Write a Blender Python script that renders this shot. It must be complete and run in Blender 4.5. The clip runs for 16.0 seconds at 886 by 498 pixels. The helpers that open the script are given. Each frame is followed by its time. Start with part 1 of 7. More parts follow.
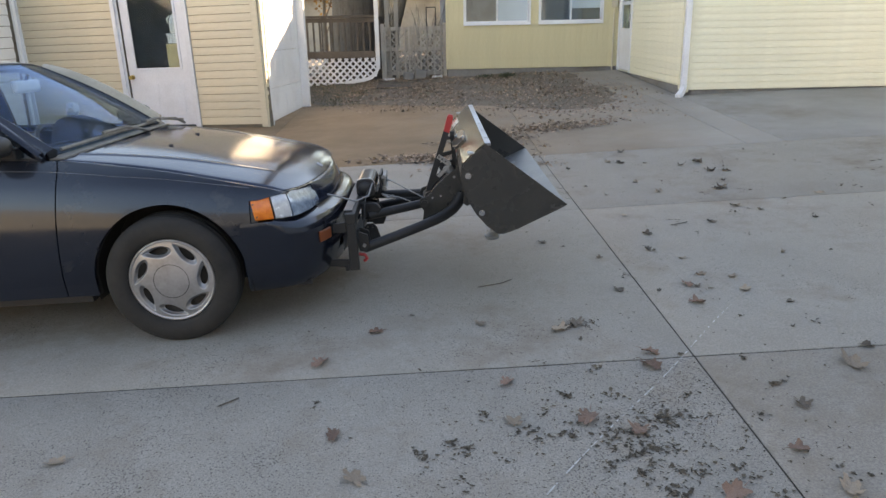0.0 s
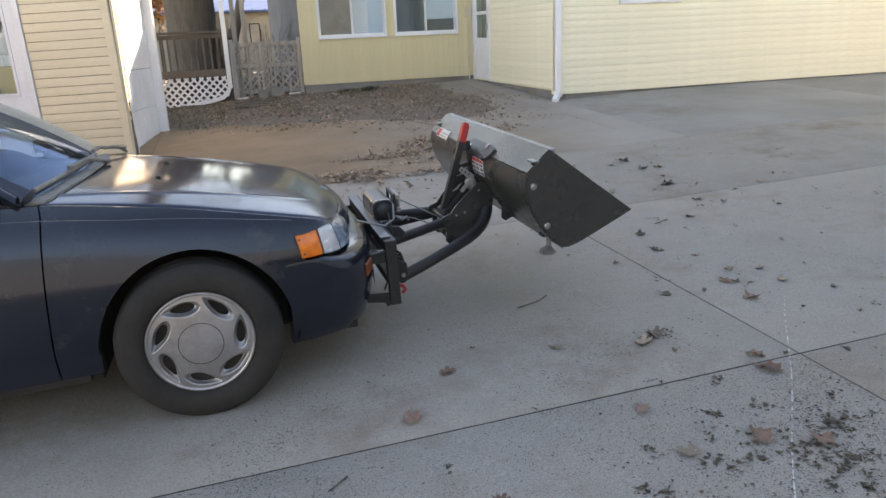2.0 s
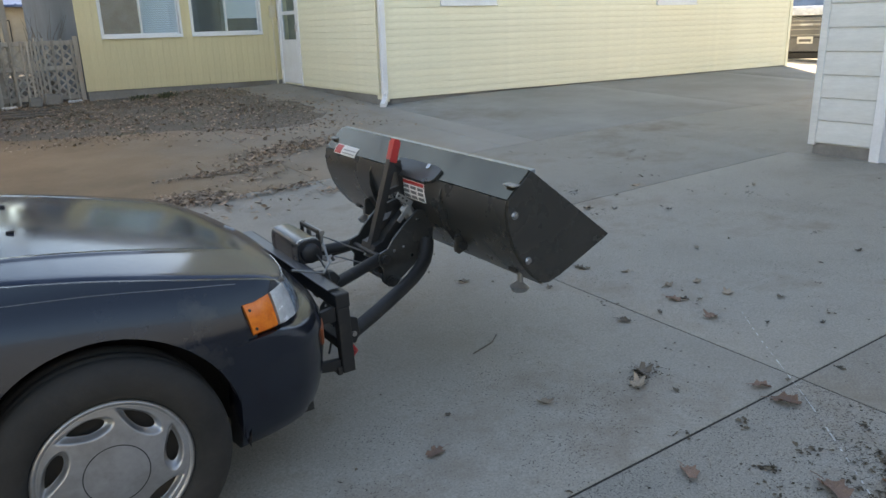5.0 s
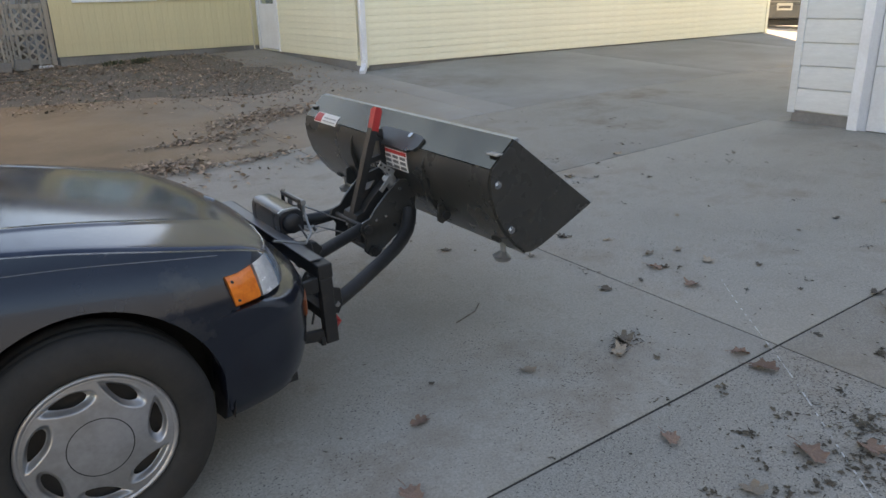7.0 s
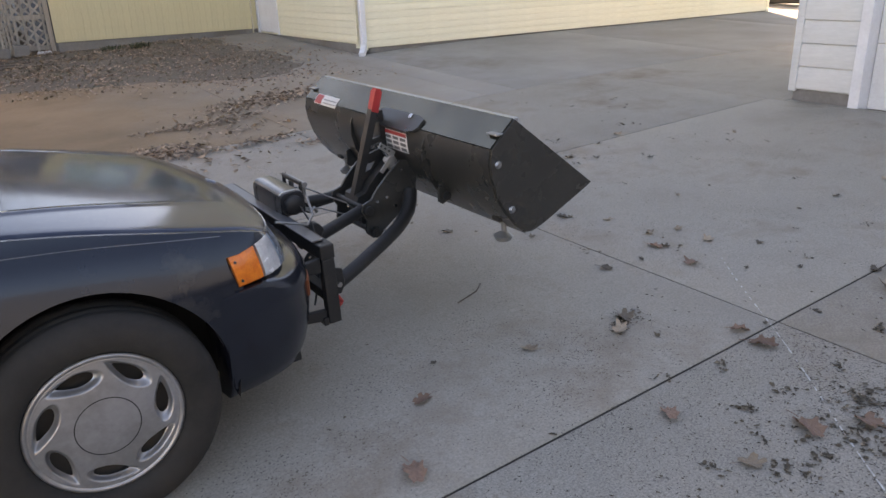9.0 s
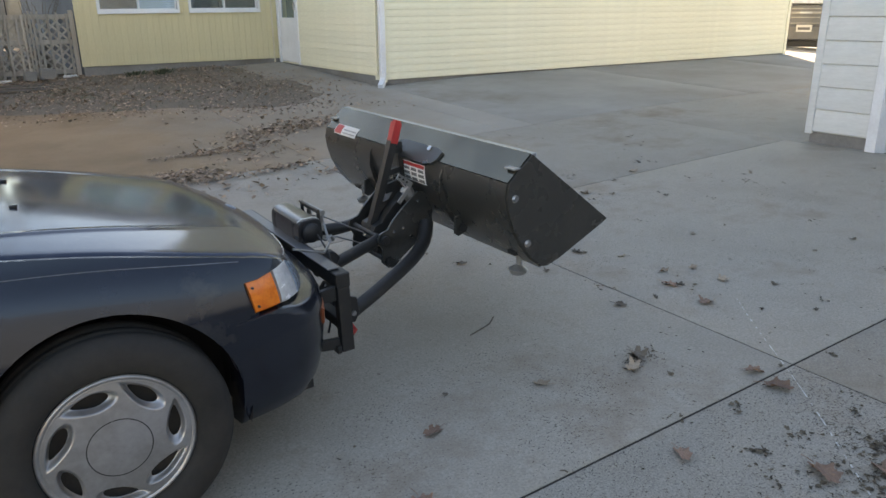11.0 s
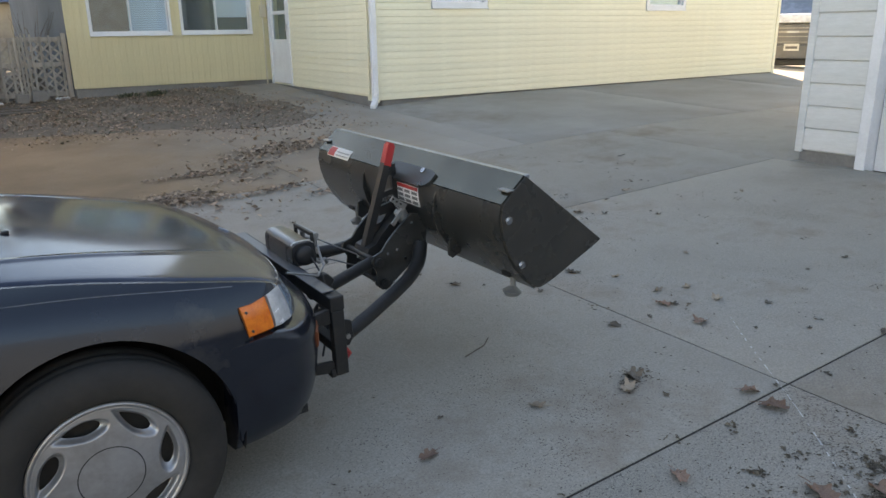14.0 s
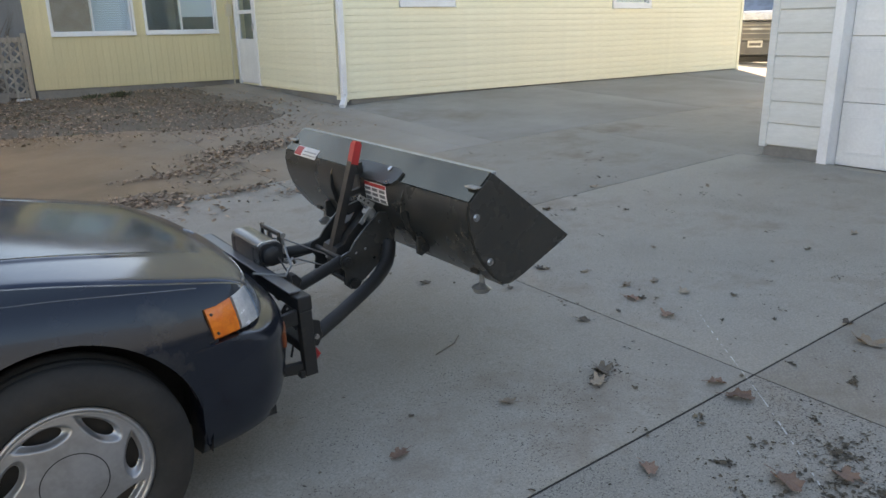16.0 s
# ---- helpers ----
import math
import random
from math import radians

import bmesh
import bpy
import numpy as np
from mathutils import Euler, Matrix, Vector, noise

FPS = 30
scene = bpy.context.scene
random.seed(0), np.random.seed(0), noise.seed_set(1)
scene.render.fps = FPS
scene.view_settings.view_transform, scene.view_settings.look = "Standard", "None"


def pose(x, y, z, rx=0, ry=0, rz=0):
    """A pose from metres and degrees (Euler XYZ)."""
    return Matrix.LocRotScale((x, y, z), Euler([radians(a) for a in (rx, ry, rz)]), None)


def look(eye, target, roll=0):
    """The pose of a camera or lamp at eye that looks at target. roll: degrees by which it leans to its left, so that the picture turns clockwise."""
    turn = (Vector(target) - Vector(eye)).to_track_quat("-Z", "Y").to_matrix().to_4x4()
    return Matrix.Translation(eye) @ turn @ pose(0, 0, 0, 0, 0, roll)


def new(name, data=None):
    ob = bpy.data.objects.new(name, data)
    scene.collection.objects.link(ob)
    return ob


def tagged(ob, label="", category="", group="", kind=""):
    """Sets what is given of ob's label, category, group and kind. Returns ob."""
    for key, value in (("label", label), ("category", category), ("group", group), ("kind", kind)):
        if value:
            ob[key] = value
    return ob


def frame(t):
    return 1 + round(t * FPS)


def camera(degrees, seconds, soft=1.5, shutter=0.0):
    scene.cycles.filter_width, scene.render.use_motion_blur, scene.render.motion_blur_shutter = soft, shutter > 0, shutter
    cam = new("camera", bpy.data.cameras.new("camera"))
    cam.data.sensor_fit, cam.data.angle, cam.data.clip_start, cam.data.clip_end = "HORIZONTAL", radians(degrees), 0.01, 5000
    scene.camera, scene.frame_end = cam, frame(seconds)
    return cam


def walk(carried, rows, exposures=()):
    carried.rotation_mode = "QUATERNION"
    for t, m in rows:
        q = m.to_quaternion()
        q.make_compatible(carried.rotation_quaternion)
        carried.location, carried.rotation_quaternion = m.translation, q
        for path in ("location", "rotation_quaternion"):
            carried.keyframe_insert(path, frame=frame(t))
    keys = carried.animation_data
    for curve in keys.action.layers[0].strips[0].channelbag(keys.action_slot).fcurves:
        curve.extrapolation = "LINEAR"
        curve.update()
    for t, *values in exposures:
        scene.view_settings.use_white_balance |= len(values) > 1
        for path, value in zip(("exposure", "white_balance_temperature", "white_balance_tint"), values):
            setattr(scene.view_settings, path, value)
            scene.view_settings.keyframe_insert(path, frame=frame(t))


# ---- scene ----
cam = camera(62.1, 16.0)
PATH = [
    (0, (-1.081, -2.800, 1.364), (-1.058, -0.891, 0.772), -1.12),
    (0.5, (-1.279, -2.769, 1.354), (-1.265, -0.832, 0.856), -1.35),
    (1, (-1.551, -2.811, 1.334), (-1.384, -0.871, 0.875), -1.60),
    (1.5, (-1.933, -2.551, 1.312), (-1.614, -0.657, 0.757), 1.17),
    (2, (-2.103, -2.259, 1.314), (-1.596, -0.408, 0.747), -2.51),
    (2.5, (-2.271, -1.908, 1.328), (-1.530, -0.127, 0.799), 1.44),
    (3, (-2.474, -1.640, 1.331), (-1.500, 0.008, 0.749), 0.46),
    (3.2, (-2.497, -1.517, 1.308), (-1.518, 0.127, 0.723), -0.75),
    (5.3, (-2.484, -1.406, 1.322), (-1.447, 0.203, 0.740), -1.80),
    (5.5, (-2.488, -1.409, 1.325), (-1.443, 0.191, 0.732), -1.91),
    (6, (-2.485, -1.402, 1.316), (-1.438, 0.171, 0.660), -2.20),
    (6.5, (-2.477, -1.400, 1.315), (-1.429, 0.153, 0.611), -1.90),
    (7, (-2.488, -1.391, 1.321), (-1.433, 0.173, 0.657), -1.41),
    (7.5, (-2.494, -1.398, 1.320), (-1.454, 0.180, 0.664), -1.49),
    (8, (-2.487, -1.394, 1.306), (-1.461, 0.167, 0.592), -2.27),
    (8.5, (-2.497, -1.411, 1.320), (-1.462, 0.147, 0.610), -2.08),
    (9, (-2.497, -1.408, 1.314), (-1.455, 0.147, 0.608), -1.99),
    (9.2, (-2.499, -1.413, 1.315), (-1.459, 0.146, 0.615), -2.09),
    (11.3, (-2.516, -1.410, 1.322), (-1.484, 0.187, 0.701), -0.49),
    (11.5, (-2.517, -1.413, 1.327), (-1.486, 0.186, 0.707), -0.59),
    (12, (-2.516, -1.410, 1.326), (-1.481, 0.192, 0.726), -1.20),
    (12.5, (-2.508, -1.405, 1.326), (-1.461, 0.194, 0.736), -1.41),
    (13, (-2.506, -1.396, 1.326), (-1.459, 0.205, 0.741), -1.01),
    (13.5, (-2.508, -1.397, 1.328), (-1.463, 0.205, 0.741), -0.91),
    (14, (-2.514, -1.403, 1.331), (-1.457, 0.194, 0.754), -0.82),
    (14.5, (-2.506, -1.407, 1.329), (-1.441, 0.186, 0.757), -1.33),
    (15, (-2.505, -1.411, 1.328), (-1.420, 0.169, 0.761), -0.95),
    (15.5, (-2.502, -1.413, 1.329), (-1.398, 0.154, 0.758), -1.07),
    (16, (-2.498, -1.410, 1.326), (-1.381, 0.144, 0.745), -1.08),
]
walk(cam, [(t, look(eye, target, roll)) for t, eye, target, roll in PATH], [(0, 2.37, 9650, 19), (0.5, 2.40, 9650, 19), (1, 2.43, 9650, 20), (1.5, 2.36, 9650, 21), (2, 2.38, 9550, 21), (2.5, 2.1, 9550, 24), (3, 2.25, 9050, 14), (5.5, 2.1, 8950, 14), (6, 2.2, 9450, 24), (6.5, 2.22, 9650, 27), (7, 2.12, 9450, 18), (8, 2.22, 9750, 26), (9, 2.26, 9750, 26), (11.5, 2.17, 9250, 15), (16, 2.12, 9250, 16)])

# ---- light ----
SUN_AZ, SUN_EL = radians(49.6), radians(22.0)
sun_dir = Vector((math.cos(SUN_EL) * math.cos(SUN_AZ), math.cos(SUN_EL) * math.sin(SUN_AZ), math.sin(SUN_EL)))
world = bpy.data.worlds.new("sky")
scene.world = world
world.use_nodes = True
wn = world.node_tree
sky = wn.nodes.new("ShaderNodeTexSky")
sky.sky_type = "NISHITA"
sky.sun_disc = False
sky.sun_elevation = SUN_EL
sky.sun_rotation = radians(90.0) - SUN_AZ
sky.air_density, sky.dust_density, sky.ozone_density = 1.0, 0.15, 2.0
wn.nodes["Background"].inputs["Strength"].default_value = 0.12
wn.links.new(sky.outputs[0], wn.nodes["Background"].inputs["Color"])
sun_data = bpy.data.lights.new("sun", "SUN")
sun_data.energy, sun_data.angle, sun_data.color = 5.0, radians(0.55), (1.0, 0.9, 0.76)
sun = new("sun", sun_data)
sun.matrix_world = look(sun_dir * 30, (0, 0, 0))


# ---- materials ----
def surf(name, base, rough=0.6, metal=0.0, dark=None, scale=3.0, amount=0.5, fine=60.0, bump=0.15, bump_dist=0.004,
         coat=0.0, spec=0.5, vary=0.0, island=0.0, dirt=None, dirt_scale=0.6, dirt_lo=0.55, stretch=(1, 1, 1), world_space=False, grain=0.68, fade=None, crisp=0.2, dirt_mix=1.0, pits=None):
    """A surface with stains at a large scale and grain at a small one."""
    m = bpy.data.materials.new(name)
    m.use_nodes = True
    nt = m.node_tree
    b = nt.nodes["Principled BSDF"]
    b.inputs["Roughness"].default_value = rough
    b.inputs["Metallic"].default_value = metal
    b.inputs["Coat Weight"].default_value = coat
    b.inputs["Specular IOR Level"].default_value = spec
    dark = dark or tuple(c * 0.72 for c in base)
    co = nt.nodes.new("ShaderNodeNewGeometry" if world_space else "ShaderNodeTexCoord")
    src = co.outputs["Position"] if world_space else co.outputs["Object"]
    mp = nt.nodes.new("ShaderNodeMapping")
    mp.inputs["Scale"].default_value = stretch
    nt.links.new(src, mp.inputs[0])

    def noise_tex(s, detail, r):
        n = nt.nodes.new("ShaderNodeTexNoise")
        n.inputs["Scale"].default_value, n.inputs["Detail"].default_value, n.inputs["Roughness"].default_value = s, detail, r
        nt.links.new(mp.outputs[0], n.inputs["Vector"])
        return n

    def mixed(fac, a, c):
        x = nt.nodes.new("ShaderNodeMix")
        x.data_type = "RGBA"
        for sock, v in ((x.inputs[0], fac), (x.inputs[6], a), (x.inputs[7], c)):
            if isinstance(v, bpy.types.NodeSocket):
                nt.links.new(v, sock)
            else:
                sock.default_value = v if isinstance(v, float) else (*v, 1)
        return x.outputs[2]

    def ramp(src_, lo, hi):
        r = nt.nodes.new("ShaderNodeMapRange")
        r.inputs[1].default_value, r.inputs[2].default_value = lo, hi
        nt.links.new(src_, r.inputs[0])
        return r.outputs[0]

    big, small = noise_tex(scale, 5, 0.6), noise_tex(fine, 4, 0.65)
    col = mixed(ramp(big.outputs[0], 0.5 - amount * 0.3, 0.5 + amount * 0.3), dark, base)
    g = nt.nodes.new("ShaderNodeMixRGB")
    g.blend_type = "MULTIPLY"
    g.inputs[0].default_value = amount
    nt.links.new(col, g.inputs[1])
    sm = mixed(ramp(small.outputs[0], 0.5 - crisp, 0.5 + crisp), (grain, grain, grain), (1.0, 1.0, 1.0))
    nt.links.new(sm, g.inputs[2])
    col = g.outputs[0]
    if pits:
        # small dark pores, thicker in some patches than in others
        pit_scale, pit_lo = pits
        pn, pw = noise_tex(pit_scale, 1.5, 0.5), noise_tex(1.1, 3, 0.6)
        sub = nt.nodes.new("ShaderNodeMath")
        sub.operation = "MULTIPLY_ADD"
        sub.inputs[1].default_value = 0.5
        nt.links.new(pw.outputs[0], sub.inputs[0])
        nt.links.new(pn.outputs[0], sub.inputs[2])
        col = mixed(ramp(sub.outputs[0], pit_lo + 0.25, pit_lo + 0.31), col, tuple(c * 0.24 for c in base))
    if dirt:
        d = noise_tex(dirt_scale, 6, 0.7)
        dr = nt.nodes.new("ShaderNodeMapRange")
        dr.inputs[1].default_value, dr.inputs[2].default_value, dr.inputs[4].default_value = dirt_lo, dirt_lo + 0.18, dirt_mix
        nt.links.new(d.outputs[0], dr.inputs[0])
        col = mixed(dr.outputs[0], col, dirt)
    if fade:
        # a stain that ends raggedly along x
        x0, x1, other, other_dark = fade
        sep = nt.nodes.new("ShaderNodeSeparateXYZ")
        nt.links.new(src, sep.inputs[0])
        wob = noise_tex(0.7, 6, 0.65)
        ad = nt.nodes.new("ShaderNodeMath")
        ad.operation = "MULTIPLY_ADD"
        ad.inputs[1].default_value = 4.5
        nt.links.new(wob.outputs[0], ad.inputs[0])
        nt.links.new(sep.outputs[0], ad.inputs[2])
        clean = mixed(ramp(big.outputs[0], 0.3, 0.7), other_dark, other)
        col = mixed(ramp(ad.outputs[0], x0 + 2.25, x1 + 2.25), col, clean)
    if vary or island:
        if island:
            rnd = nt.nodes.new("ShaderNodeNewGeometry").outputs["Random Per Island"]
        else:
            rnd = nt.nodes.new("ShaderNodeObjectInfo").outputs["Random"]
        v = vary or island
        hs = nt.nodes.new("ShaderNodeHueSaturation")
        r = nt.nodes.new("ShaderNodeMapRange")
        r.inputs[3].default_value, r.inputs[4].default_value = 1 - v, 1 + v
        nt.links.new(rnd, r.inputs[0])
        nt.links.new(r.outputs[0], hs.inputs["Value"])
        nt.links.new(col, hs.inputs["Color"])
        col = hs.outputs[0]
    nt.links.new(col, b.inputs["Base Color"])
    rr = nt.nodes.new("ShaderNodeMapRange")
    rr.inputs[3].default_value, rr.inputs[4].default_value = max(0.02, rough - 0.12 * amount), min(1.0, rough + 0.18 * amount)
    nt.links.new(big.outputs[0], rr.inputs[0])
    nt.links.new(rr.outputs[0], b.inputs["Roughness"])
    if bump:
        bp = nt.nodes.new("ShaderNodeBump")
        bp.inputs["Strength"].default_value, bp.inputs["Distance"].default_value = bump, bump_dist
        nt.links.new(small.outputs[0], bp.inputs["Height"])
        nt.links.new(bp.outputs[0], b.inputs["Normal"])
    return m


def glass(name, tint=(0.9, 0.95, 0.95), rough=0.0, base=0.05, sheen=(1.0, 1.0, 1.0)):
    """Thin clear pane: base is the share that it mirrors when seen square on."""
    m = bpy.data.materials.new(name)
    m.use_nodes = True
    nt = m.node_tree
    nt.nodes.remove(nt.nodes["Principled BSDF"])
    t, gl, mx, lw = (nt.nodes.new("ShaderNode" + k) for k in ("BsdfTransparent", "BsdfGlossy", "MixShader", "LayerWeight"))
    t.inputs[0].default_value = (*tint, 1)
    gl.inputs["Color"].default_value = (*sheen, 1)
    gl.inputs["Roughness"].default_value = rough
    lw.inputs["Blend"].default_value = 0.5
    pw, ma = nt.nodes.new("ShaderNodeMath"), nt.nodes.new("ShaderNodeMath")
    pw.operation, ma.operation = "POWER", "MULTIPLY_ADD"
    pw.inputs[1].default_value, ma.inputs[1].default_value, ma.inputs[2].default_value = 5.0, 1.0 - base, base
    nt.links.new(lw.outputs["Facing"], pw.inputs[0])
    nt.links.new(pw.outputs[0], ma.inputs[0])
    nt.links.new(ma.outputs[0], mx.inputs[0])
    nt.links.new(t.outputs[0], mx.inputs[1])
    nt.links.new(gl.outputs[0], mx.inputs[2])
    nt.links.new(mx.outputs[0], nt.nodes["Material Output"].inputs[0])
    return m


